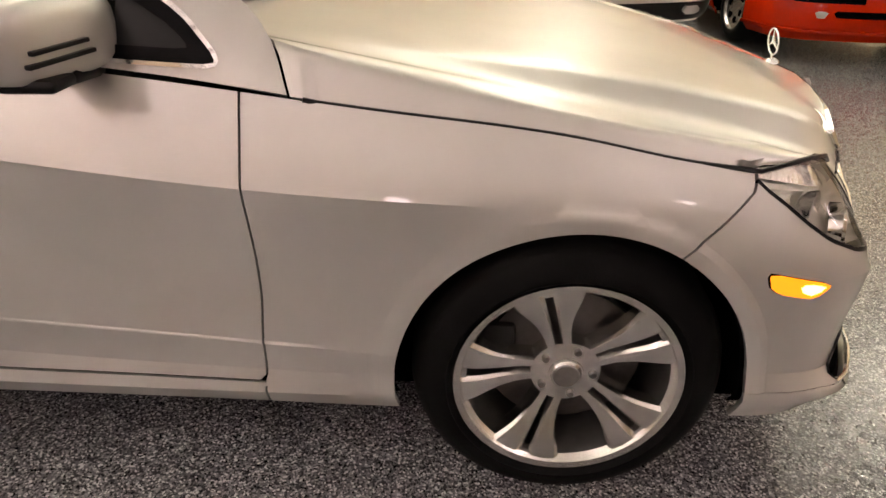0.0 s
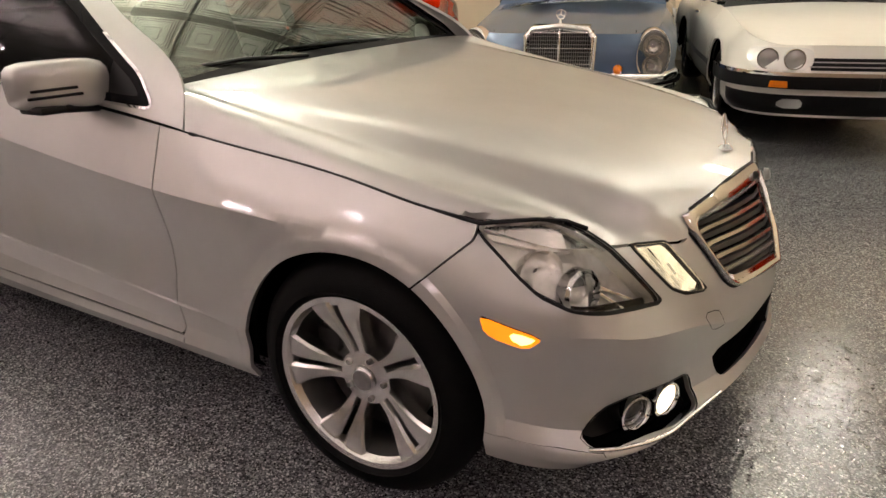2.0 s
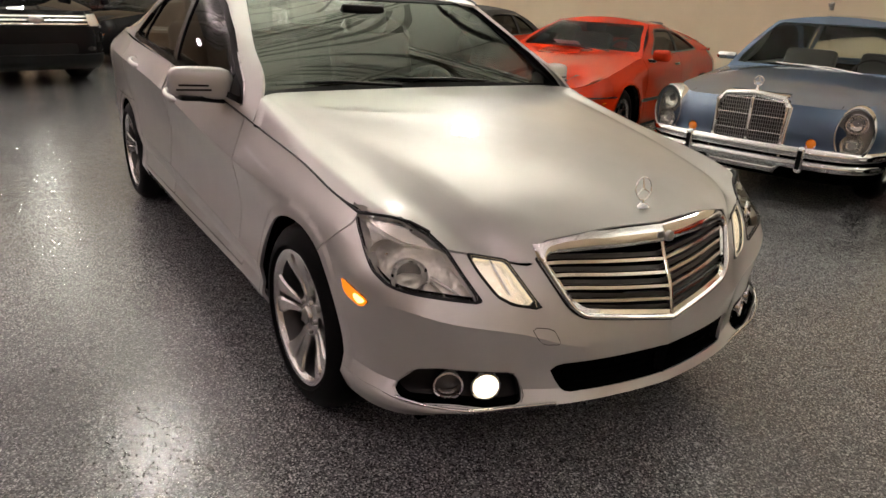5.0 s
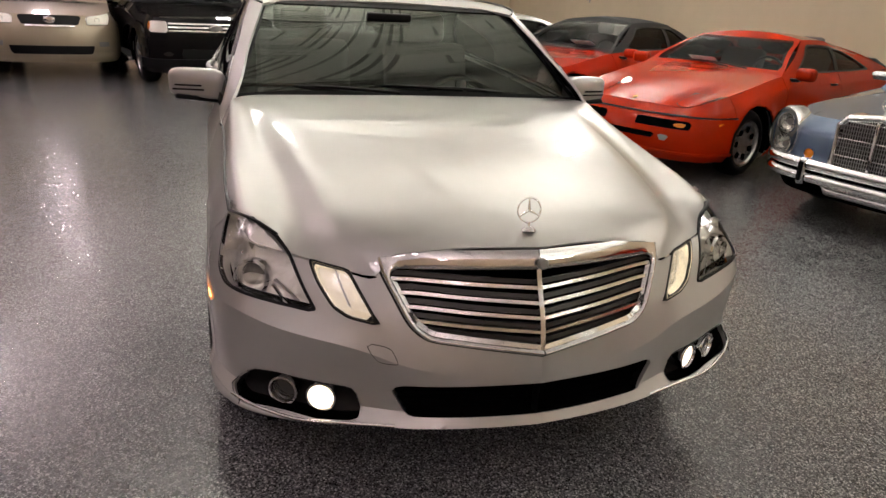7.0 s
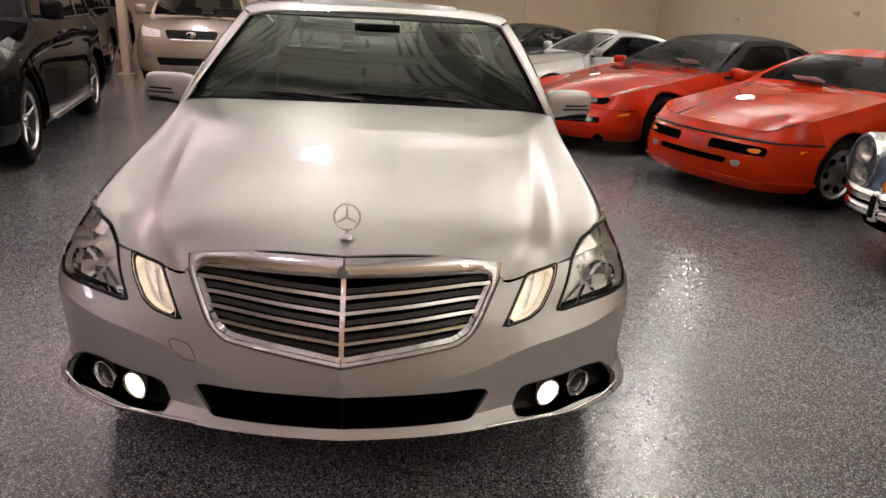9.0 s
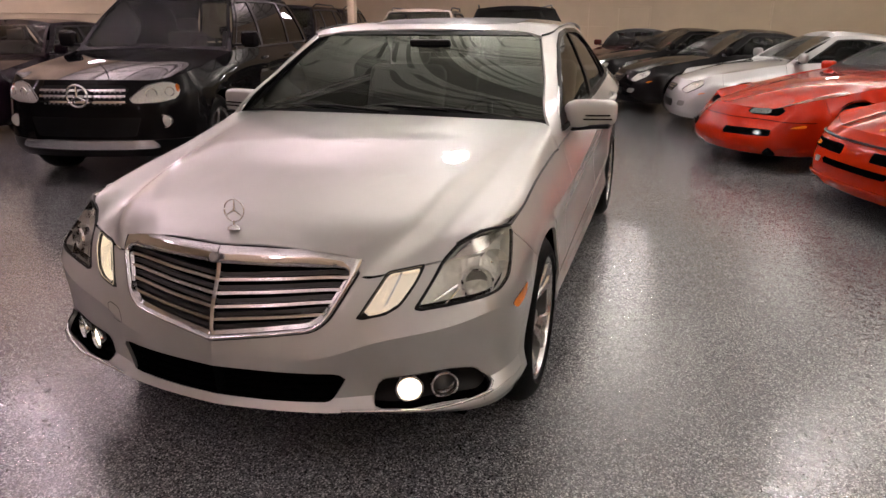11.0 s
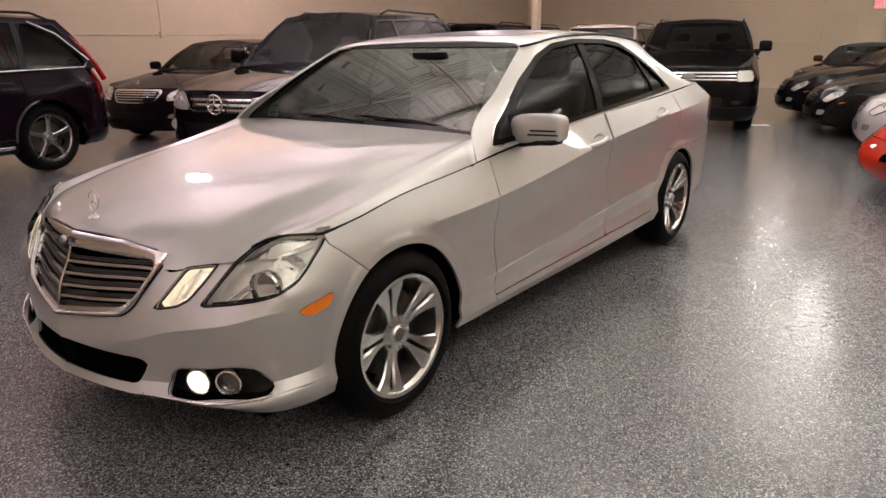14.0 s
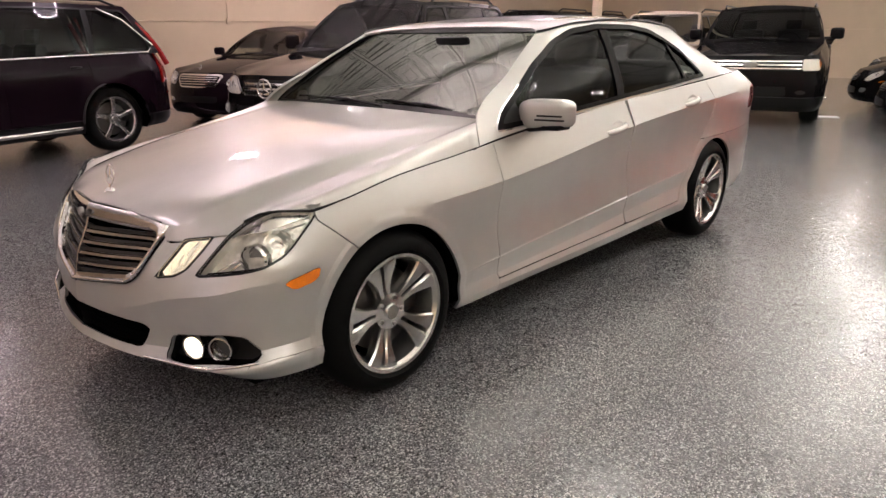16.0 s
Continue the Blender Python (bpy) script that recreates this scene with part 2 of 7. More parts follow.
def spline(knots, pts, t):
    """Natural cubic spline through pts at knots, taken at t."""
    k, p, t = np.asarray(knots, float), np.asarray(pts, float), np.asarray(t, float)
    n, h = len(k), np.diff(k)
    a, b = np.eye(n), np.zeros_like(p)
    for i in range(1, n - 1):
        a[i, i - 1:i + 2] = h[i - 1], 2 * (h[i - 1] + h[i]), h[i]
        b[i] = 6 * ((p[i + 1] - p[i]) / h[i] - (p[i] - p[i - 1]) / h[i - 1])
    m = np.linalg.solve(a, b)
    i = np.clip(np.searchsorted(k, t, side="right") - 1, 0, n - 2)
    w = (t - k[i])
    hh, sh = h[i], (len(t),) + (1,) * (p.ndim - 1)
    w, hh = w.reshape(sh), hh.reshape(sh)
    return p[i] + w * ((p[i + 1] - p[i]) / hh - hh * (2 * m[i] + m[i + 1]) / 6) + w * w * m[i] / 2 + w ** 3 * (m[i + 1] - m[i]) / (6 * hh)


def chords(p):
    return np.concatenate([[0], np.cumsum(np.linalg.norm(np.diff(np.asarray(p, float), axis=0), axis=1))])


def rows_across(pts, n, crease=None, mirror=False):
    """pts (K, S, 3): K feature curves; gives len(n)-fold rows between them. crease (K, S) in 0..1 breaks the tangent at a curve."""
    K = len(pts)
    crease = np.zeros((K, pts.shape[1])) if crease is None else crease
    gap = np.maximum(np.linalg.norm(np.diff(pts, axis=0), axis=2), 1e-5)
    slope = np.diff(pts, axis=0) / gap[..., None]
    up, dn = np.empty_like(pts), np.empty_like(pts)
    for k in range(K):
        if k == 0:
            s0 = slope[0] * [0, 1, 0] + 1e-9 if mirror else slope[0]
            if mirror:
                s0 = s0 / np.linalg.norm(s0, axis=1)[:, None]
            up[k] = dn[k] = s0
        elif k == K - 1:
            up[k] = dn[k] = slope[-1]
        else:
            g0, g1 = gap[k - 1][:, None], gap[k][:, None]
            mid = (slope[k - 1] * g1 + slope[k] * g0) / (g0 + g1)
            c = crease[k][:, None]
            up[k], dn[k] = mid + c * (slope[k] - mid), mid + c * (slope[k - 1] - mid)
    out = [pts[0]]
    for k in range(K - 1):
        g = gap[k][:, None]
        for j in range(1, n[k] + 1):
            w = j / n[k]
            a, b = 2 * w ** 3 - 3 * w ** 2 + 1, w ** 3 - 2 * w ** 2 + w
            c, d = -2 * w ** 3 + 3 * w ** 2, w ** 3 - w ** 2
            out.append(a * pts[k] + b * g * up[k] + c * pts[k + 1] + d * g * dn[k + 1])
    return np.array(out)


def grid_faces(R, S, flip=False):
    f = []
    for r in range(R - 1):
        for s in range(S - 1):
            a = r * S + s
            q = (a, a + 1, a + S + 1, a + S)
            f.append(q[::-1] if flip else q)
    return f


def outward(geo):
    """The sheet with its normals turned away from the body's middle."""
    V, F = geo
    c = np.array([V[:, 0].mean(), 0, V[:, 2].min() - 0.6])
    if (normals(V, F) * (V - c)).sum() < 0:
        F = [f[::-1] for f in F]
    return V, F


def patch(rows, step=0.02, nrow=6, crease=None, mirror=False):
    """A smooth sheet through a small net of points: rows run along, step is the spacing along them."""
    net = np.array(rows, float)
    mid = net[len(net) // 2]
    k = chords(mid) if np.linalg.norm(mid[-1] - mid[0]) > 0 else np.arange(len(mid))
    t = np.linspace(0, k[-1], max(4, int(k[-1] / step)))
    pts = np.array([spline(k, r, t) for r in net])
    cr = None if crease is None else np.repeat(np.array(crease, float)[:, None], len(t), 1)
    n = [nrow] * (len(net) - 1) if isinstance(nrow, int) else nrow
    g = rows_across(pts, n, cr, mirror)
    return outward((g.reshape(-1, 3), grid_faces(len(g), len(t))))


def ring(plan, zs, ds, crease=None, step=0.02, nrow=6):
    """Body sides: a plan curve from the front's middle round to the rear's, with feature curves at heights zs and inward offsets ds."""
    plan = np.array(plan, float)
    back = plan * [1, -1]
    ext = np.concatenate([back[2:0:-1], plan, back[-2:-4:-1]])
    k = chords(ext)
    k0, k1 = k[2], k[-3]
    t = np.linspace(k0, k1, int((k1 - k0) / step))
    wide = lambda v: np.concatenate([v[2:0:-1], v, v[-2:-4:-1]])  # noqa: E731
    base = spline(k, ext, t)
    tan = spline(k, ext, t + 1e-4) - spline(k, ext, t - 1e-4)
    nor = np.stack([tan[:, 1], -tan[:, 0]], 1)
    nor /= np.linalg.norm(nor, axis=1)[:, None]
    mid = base.mean(0)
    nor *= np.sign(((base - mid) * nor).sum(1))[:, None]
    rows = []
    for z, d in zip(zs, ds):
        zz, dd = spline(k, wide(np.array(z, float)), t), spline(k, wide(np.array(d, float)), t)
        p = base - nor * dd[:, None]
        p[0, 1] = p[-1, 1] = 0
        rows.append(np.column_stack([p, zz]))
    cr = None
    if crease is not None:
        cr = np.array([np.interp(t, k[2:-2], np.array(c, float)) if np.ndim(c) else np.full(len(t), c) for c in crease])
    g = rows_across(np.array(rows), [nrow] * (len(rows) - 1) if isinstance(nrow, int) else nrow, cr)
    return outward((g.reshape(-1, 3), grid_faces(len(g), len(t))))


def clip(geo, fn, keep=1):
    """The part of a sheet where keep * fn(points) >= 0, cut cleanly along fn = 0."""
    V, F = geo
    if not len(F):
        return geo
    V = np.asarray(V, float)
    d = keep * fn(V)
    ins = d >= 0
    out, extra, cut = [], [], {}
    for f in F:
        s = sum(bool(ins[i]) for i in f)
        if s == len(f):
            out.append(f)
        elif s:
            poly = []
            for a, b in zip(f, f[1:] + f[:1]):
                if ins[a]:
                    poly.append(a)
                if ins[a] != ins[b]:
                    e = (min(a, b), max(a, b))
                    if e not in cut:
                        cut[e] = len(V) + len(extra)
                        w = d[e[0]] / (d[e[0]] - d[e[1]])
                        extra.append(V[e[0]] + w * (V[e[1]] - V[e[0]]))
                    poly.append(cut[e])
            if len(poly) > 2:
                out.append(tuple(poly))
    V2 = np.concatenate([V, np.array(extra)]) if extra else V
    return tidy(V2, out)


def between(geo, fn, half):
    """The strip of a sheet where |fn| <= half."""
    return clip(clip(geo, lambda P: half + fn(P)), lambda P: half - fn(P))


def tidy(V, F):
    if not F:
        return np.zeros((0, 3)), []
    used = sorted({i for f in F for i in f})
    idx = {u: n for n, u in enumerate(used)}
    return V[used], [tuple(idx[i] for i in f) for f in F]


def normals(V, F):
    n = np.zeros_like(V)
    for f in F:
        a, b, c = V[f[0]], V[f[1]], V[f[2]]
        w = np.cross(b - a, c - a)
        if len(f) > 3:
            w = w + np.cross(c - a, V[f[3]] - a)
        for i in f:
            n[i] += w
    return n / np.maximum(np.linalg.norm(n, axis=1), 1e-12)[:, None]


def levels(geo, fn, cuts):
    """The sheet with extra edges where fn passes each of the cuts."""
    strips, lo = [], geo
    for c in cuts:
        strips.append(clip(lo, lambda P, c=c: c - fn(P)))
        lo = clip(lo, lambda P, c=c: fn(P) - c)
    V, F = joined(*[g for g in strips + [lo] if len(g[1])])
    key = {}
    idx = [key.setdefault(tuple(v), len(key)) for v in np.round(V, 5)]
    V = np.array(list(key))
    out = [tuple(dict.fromkeys(idx[i] for i in f)) for f in F]
    return V, [f for f in out if len(f) > 2]


def shifted(geo, d):
    """The sheet moved d along its normals."""
    V, F = geo
    return V + normals(V, F) * d, F


def mirrored(geo):
    V, F = geo
    return V * [1, -1, 1], [f[::-1] for f in F]


def joined(*geos):
    V, F, n = [], [], 0
    for v, f in geos:
        V.append(v)
        F += [tuple(i + n for i in q) for q in f]
        n += len(v)
    return np.concatenate(V), F


def both(geo):
    """A half sheet and its mirror image, welded on the middle line."""
    V, F = joined(geo, mirrored(geo))
    key, idx, keep = {}, [], []
    for i, v in enumerate(np.round(V, 4)):
        if abs(v[1]) < 6e-4:
            k = (v[0], v[2])
            if k in key:
                idx.append(key[k])
                continue
            key[k] = len(keep)
        idx.append(len(keep))
        keep.append(i)
    out = []
    for f in F:
        g = []
        for i in f:
            if not g or idx[i] != g[-1]:
                g.append(idx[i])
        if len(g) > 1 and g[0] == g[-1]:
            g.pop()
        if len(set(g)) > 2:
            out.append(tuple(g))
    return V[keep], out


def rim(geo, depth=0.012):
    """Turns a sheet's open edges inward by depth. Gives verts, faces and the sharp edges."""
    V, F = geo
    if not F:
        return V, F, []
    count = {}
    for f in F:
        for a, b in zip(f, f[1:] + f[:1]):
            count.setdefault((min(a, b), max(a, b)), []).append((a, b))
    edge = [v[0] for v in count.values() if len(v) == 1]
    n = normals(V, F)
    idx, extra = {}, []
    for a, b in edge:
        for i in (a, b):
            if i not in idx:
                idx[i] = len(V) + len(extra)
                extra.append(V[i] - n[i] * depth)
    F2 = list(F) + [(b, a, idx[a], idx[b]) for a, b in edge]
    return (np.concatenate([V, np.array(extra)]) if extra else V), F2, edge


def folds(geo, angle, where=None):
    """The edges of a sheet where it turns by more than angle, of those that where() lets pass."""
    V, F = geo
    n, seen, out = [], {}, []
    for f in F:
        a, b, c = V[f[0]], V[f[1]], V[f[2]]
        w = np.cross(b - a, c - a)
        if len(f) > 3:
            w = w + np.cross(c - a, V[f[3]] - a)
        n.append(w / max(np.linalg.norm(w), 1e-12))
    lim = math.cos(radians(angle))
    for i, f in enumerate(F):
        for a, b in zip(f, f[1:] + f[:1]):
            e = (min(a, b), max(a, b))
            if e in seen and n[seen[e]] @ n[i] < lim and (where is None or where((V[a] + V[b]) / 2)):
                out.append(e)
            seen[e] = i
    return out


def panel(name, geo, mat, parent, label="", depth=0.012, fold=None, where=None):
    V, F, sharp = rim(geo, depth) if depth else (geo[0], geo[1], ())
    if fold and len(geo[1]):
        sharp = list(sharp) + folds(geo, fold, where)
    return linked(name, V, F, mat, parent, label, sharp)


def poly_in(p, pts):
    """Distance inside (+) or outside (-) a polygon, for points p (n, 2)."""
    pts = np.array(pts, float)
    best, inside = np.full(len(p), 1e9), np.zeros(len(p), bool)
    for a, b in zip(pts, np.roll(pts, -1, 0)):
        ab, ap = b - a, p - a
        w = np.clip((ap @ ab) / max(ab @ ab, 1e-12), 0, 1)
        best = np.minimum(best, np.linalg.norm(ap - w[:, None] * ab, axis=1))
        cross = (a[1] > p[:, 1]) != (b[1] > p[:, 1])
        with np.errstate(divide="ignore", invalid="ignore"):
            xs = a[0] + (p[:, 1] - a[1]) / (b[1] - a[1]) * ab[0]
        inside ^= cross & (p[:, 0] < xs)
    return np.where(inside, best, -best)


def smooth_loop(pts, n=6, tight=0.0):
    """A closed rounded outline through the points."""
    pts = np.array(pts, float)
    N, out = len(pts), []
    for i in range(N):
        p0, p1, p2, p3 = pts[i - 1], pts[i], pts[(i + 1) % N], pts[(i + 2) % N]
        for j in range(n):
            w = j / n
            m1, m2 = (p2 - p0) * 0.5 * (1 - tight), (p3 - p1) * 0.5 * (1 - tight)
            out.append((2 * w ** 3 - 3 * w ** 2 + 1) * p1 + (w ** 3 - 2 * w ** 2 + w) * m1 + (3 * w ** 2 - 2 * w ** 3) * p2 + (w ** 3 - w ** 2) * m2)
    return out


def rounded(pts, r=0.01, n=4):
    """A polygon with rounded corners."""
    pts = np.array(pts, float)
    out = []
    for i in range(len(pts)):
        a, b, c = pts[i - 1], pts[i], pts[(i + 1) % len(pts)]
        u, v = (a - b), (c - b)
        lu, lv = np.linalg.norm(u), np.linalg.norm(v)
        k = min(r, 0.45 * lu, 0.45 * lv)
        p, q = b + u / lu * k, b + v / lv * k
        for j in range(n + 1):
            w = j / n
            out.append((1 - w) ** 2 * p + 2 * w * (1 - w) * b + w * w * q)
    return out


XZ = lambda V: V[:, [0, 2]]  # noqa: E731
YZ = lambda V: V[:, [1, 2]]  # noqa: E731
QZ = lambda V: np.column_stack([V[:, 1] - V[:, 0], V[:, 2]])  # noqa: E731


def lathe(profile, n=48, axis="y", span=None):
    """A body of revolution from (radius, along) pairs, about the y axis (or x, z)."""
    V, F, m = [], [], len(profile)
    for i in range(n):
        a = 2 * math.pi * i / n if span is None else span[0] + (span[1] - span[0]) * i / (n - 1)
        for r, h in profile:
            c, s = r * math.cos(a), r * math.sin(a)
            V.append((c, h, s) if axis == "y" else (h, c, s) if axis == "x" else (c, s, h))
    for i in range(n if span is None else n - 1):
        for j in range(m - 1):
            a, b = i * m + j, ((i + 1) % n) * m + j
            F.append((a, a + 1, b + 1, b))
    return np.array(V), F


def solid(V, F, mat, name, parent, label="", angle=35.0, at=None):
    """Faces to a mesh with outward normals and sharp edges by angle."""
    bm = bmesh.new()
    vs = [bm.verts.new(tuple(v)) for v in V]
    for f in F:
        g = list(dict.fromkeys(f))
        if len(g) > 2:
            try:
                bm.faces.new([vs[i] for i in g])
            except ValueError:
                pass
    bmesh.ops.remove_doubles(bm, verts=bm.verts, dist=1e-6)
    if at is not None:
        bmesh.ops.transform(bm, matrix=at, verts=bm.verts)
    return part(name, bm, mat, parent, label, angle=angle)


def box(name, size, at, mat, parent=None, label="", bevel=0.004, seg=2):
    """A block with rounded edges: size (x, y, z), at its middle (a point or a pose)."""
    bm = bmesh.new()
    bmesh.ops.create_cube(bm, size=1)
    bmesh.ops.scale(bm, vec=size, verts=bm.verts)
    if bevel:
        bmesh.ops.bevel(bm, geom=bm.edges[:], offset=min(bevel, 0.45 * min(size)), segments=seg, profile=0.5, affect="EDGES")
    m = at if isinstance(at, Matrix) else Matrix.Translation(at)
    bmesh.ops.transform(bm, matrix=m, verts=bm.verts)
    return part(name, bm, mat, parent, label)


def tube(name, pts, r, mat, parent=None, label="", n=8, closed=False, taper=None):
    """A round bar along points."""
    P = [Vector(p) for p in pts]
    V, F = [], []
    m = len(P)
    up = Vector((0, 0, 1))
    for i, p in enumerate(P):
        a, b = (P[i - 1], P[(i + 1) % m]) if closed else (P[max(i - 1, 0)], P[min(i + 1, m - 1)])
        d = (b - a).normalized()
        u = d.cross(up)
        u = u.normalized() if u.length > 1e-4 else Vector((1, 0, 0))
        w = d.cross(u)
        rr = r * (taper[i] if taper else 1)
        for j in range(n):
            t = 2 * math.pi * j / n
            V.append(p + u * math.cos(t) * rr + w * math.sin(t) * rr)
    for i in range(m if closed else m - 1):
        for j in range(n):
            a, b = i * n + j, i * n + (j + 1) % n
            c, d = ((i + 1) % m) * n + (j + 1) % n, ((i + 1) % m) * n + j
            F.append((a, b, c, d))
    if not closed:
        F += [tuple(range(n)), tuple(range((m - 1) * n, m * n))[::-1]]
    return solid(V, F, mat, name, parent, label, angle=50)

# ---------------------------------------------------------------- the hall
def sheet(name, x0, y0, x1, y1, z, mat, n=1, label="", thick=0.1, category=""):
    ob = box(name, (x1 - x0, y1 - y0, thick), ((x0 + x1) / 2, (y0 + y1) / 2, z - thick / 2), mat, bevel=0)
    return tagged(ob, label, category, kind="structure")


sheet("floor", WALL_W - 0.3, WALL_S - 0.3, WALL_E + 0.3, WALL_N + 0.3, 0, M["floor"], label="glossy dark grey resin floor with fine speckled chips", category="floor")
for nm, sx, sy, cx, cy in (("wall_north", WALL_E - WALL_W + 0.6, 0.3, (WALL_E + WALL_W) / 2, WALL_N + 0.15),
                           ("wall_south", WALL_E - WALL_W + 0.6, 0.3, (WALL_E + WALL_W) / 2, WALL_S - 0.15),
                           ("wall_west", 0.3, WALL_N - WALL_S, WALL_W - 0.15, (WALL_N + WALL_S) / 2),
                           ("wall_east", 0.3, WALL_N - WALL_S, WALL_E + 0.15, (WALL_N + WALL_S) / 2)):
    tagged(box(nm, (sx, sy, CEILING + 0.3), (cx, cy, (CEILING + 0.3) / 2), M["wall"], bevel=0), "plain beige painted showroom wall", "wall", kind="structure")


def ceiling():
    """Dropped ceiling of pressed square tiles with nested raised squares, in a dark bar grid."""
    V, F = [], []
    P = 0.66

    def ring_faces(a, b):
        for i in range(4):
            F.append((a + i, a + (i + 1) % 4, b + (i + 1) % 4, b + i))
    nx, ny = int((WALL_E - WALL_W) / P) + 1, int((WALL_N - WALL_S) / P) + 1
    prof = ((0.325, 0.0), (0.27, 0.0), (0.26, 0.012), (0.19, 0.012), (0.18, 0.0))
    for i in range(nx):
        for j in range(ny):
            cx, cy = WALL_W + (i + 0.5) * P, WALL_S + (j + 0.5) * P
            prev = None
            for r, d in prof:
                a = len(V)
                V.extend([(cx - r, cy - r, CEILING - d), (cx + r, cy - r, CEILING - d), (cx + r, cy + r, CEILING - d), (cx - r, cy + r, CEILING - d)])
                if prev is not None:
                    ring_faces(prev, a)
                prev = a
            F.append((prev, prev + 1, prev + 2, prev + 3))
    # dark pressed lines of the tiles and the bars between them
    W, G = [], []
    for i in range(nx):
        for j in range(ny):
            cx, cy = WALL_W + (i + 0.5) * P, WALL_S + (j + 0.5) * P
            for r0, r1 in ((0.268, 0.257), (0.236, 0.225), (0.204, 0.193), (0.10, 0.090)):
                a = len(W)
                for r in (r0, r1):
                    W.extend([(cx - r, cy - r, CEILING - .016), (cx + r, cy - r, CEILING - .016), (cx + r, cy + r, CEILING - .016), (cx - r, cy + r, CEILING - .016)])
                for k in range(4):
                    G.append((a + k, a + (k + 1) % 4, a + 4 + (k + 1) % 4, a + 4 + k))
    def bar(x0, y0, x1, y1, d):
        a = len(W)
        for z in (CEILING + .01, CEILING - d):
            W.extend([(x0, y0, z), (x1, y0, z), (x1, y1, z), (x0, y1, z)])
        G.extend([(a + 4, a + 7, a + 6, a + 5)] + [(a + k, a + (k + 1) % 4, a + 4 + (k + 1) % 4, a + 4 + k) for k in range(4)])
    for j in range(0, ny + 1, 2):
        bar(WALL_W, WALL_S + j * P - .028, WALL_E, WALL_S + j * P + .028, .05)
    for i in range(0, nx + 1, 2):
        bar(WALL_W + i * P - .01, WALL_S, WALL_W + i * P + .01, WALL_N, .03)
    n0 = len(V)
    ob = linked("ceiling", V + W, F + [tuple(n0 + k for k in f) for f in G], M["tile"], smooth=False)
    ob.data.materials.append(M["beam"])
    ob.data.polygons.foreach_set("material_index", [0] * len(F) + [1] * len(G))
    return tagged(ob, "dropped ceiling of pressed square tiles in a dark grid", "ceiling", kind="structure")


ceiling()
sheet("ceiling_void", WALL_W - 0.3, WALL_S - 0.3, WALL_E + 0.3, WALL_N + 0.3, CEILING + 0.12, M["tbar"], label="dark void above the ceiling grid", category="ceiling", thick=0.1)


def globe_lamp(x, y, power, tint):
    """A globe lamp on a short rod: rose, rod, collar, glowing globe."""
    e = tagged(empty("ceiling_lamp", pose(x, y, LAMP_Z)), "round white globe lamp on a short rod", "ceiling lamp", group="ceiling lamps")
    V, F = lathe(((0.0, CEILING - LAMP_Z), (0.07, CEILING - LAMP_Z), (0.07, CEILING - LAMP_Z - 0.02), (0.012, CEILING - LAMP_Z - 0.035), (0.012, 0.19), (0.06, 0.18), (0.065, 0.135), (0.0, 0.135)), 24, "z")
    solid(V, F, M["trim"], "rod", e)
    if "globe_" + tint not in M:
        M["globe_" + tint] = material("lamp_globe_" + tint, (1, 1, 1), 0.4, emit=TINT[tint], power=9.0)
    V, F = lathe([(0.15 * math.sin(a), 0.15 * math.cos(a)) for a in [i * math.pi / 16 for i in range(17)]], 28, "z")
    solid(V, F, M["globe_" + tint], "globe", e)
    d = bpy.data.lights.new("globe_light", "POINT")
    d.shadow_soft_size, d.energy, d.color = 0.156, power * BOOST, TINT[tint]
    new("globe_light", d).matrix_basis = pose(x, y, LAMP_Z)
    # added fill light that brightens the ceiling; the closed globe has no open top
    u = bpy.data.lights.new("ceiling_fill_light", "AREA")
    u.shape, u.size, u.energy, u.color = "DISK", 0.20, power * CEILING_FILL, TINT[tint]
    new("ceiling_fill_light", u).matrix_basis = pose(x, y, LAMP_Z + 0.21, 180, 0, 0)
    return e


for lx, ly, lp, lt in LAMPS:
    globe_lamp(lx, ly, lp, lt)


# ---------------------------------------------------------------- fittings on the walls
def conduit(name, pts, r=0.012, label="thin painted conduit along the wall"):
    return tagged(tube(name, pts, r, M["wall"]), label, "conduit", kind="structure")


conduit("trim", [(WALL_W + .015, WALL_S, 1.27), (WALL_W + .015, -.6, 1.27)])
conduit("trim", [(WALL_W, WALL_S + .015, 1.60), (WALL_E, WALL_S + .015, 1.60)])
for cx in (-6.1, 2.0):
    tagged(box("conduit_box", (.10, .05, .12), (cx, WALL_S + .03, 1.60), M["wall"], bevel=.008), "small painted junction box on the wall", "junction box")
    conduit("trim", [(cx, WALL_S + .015, 1.66), (cx, WALL_S + .015, CEILING)])
conduit("trim", [(WALL_W + .02, -1.26, 0), (WALL_W + .02, -1.26, CEILING)], .02)
conduit("trim", [(WALL_W + .02, 3.85, 0), (WALL_W + .02, 3.85, CEILING)], .03)
post = tagged(empty("post", pose(-11.3, -5.1, 0)), "square beige painted steel post", "post", kind="structure")
box("shaft", (.15, .15, CEILING), (0, 0, CEILING / 2), M["wall"], post, bevel=.012)
box("base_plate", (.28, .28, .02), (0, 0, .01), M["wall"], post)
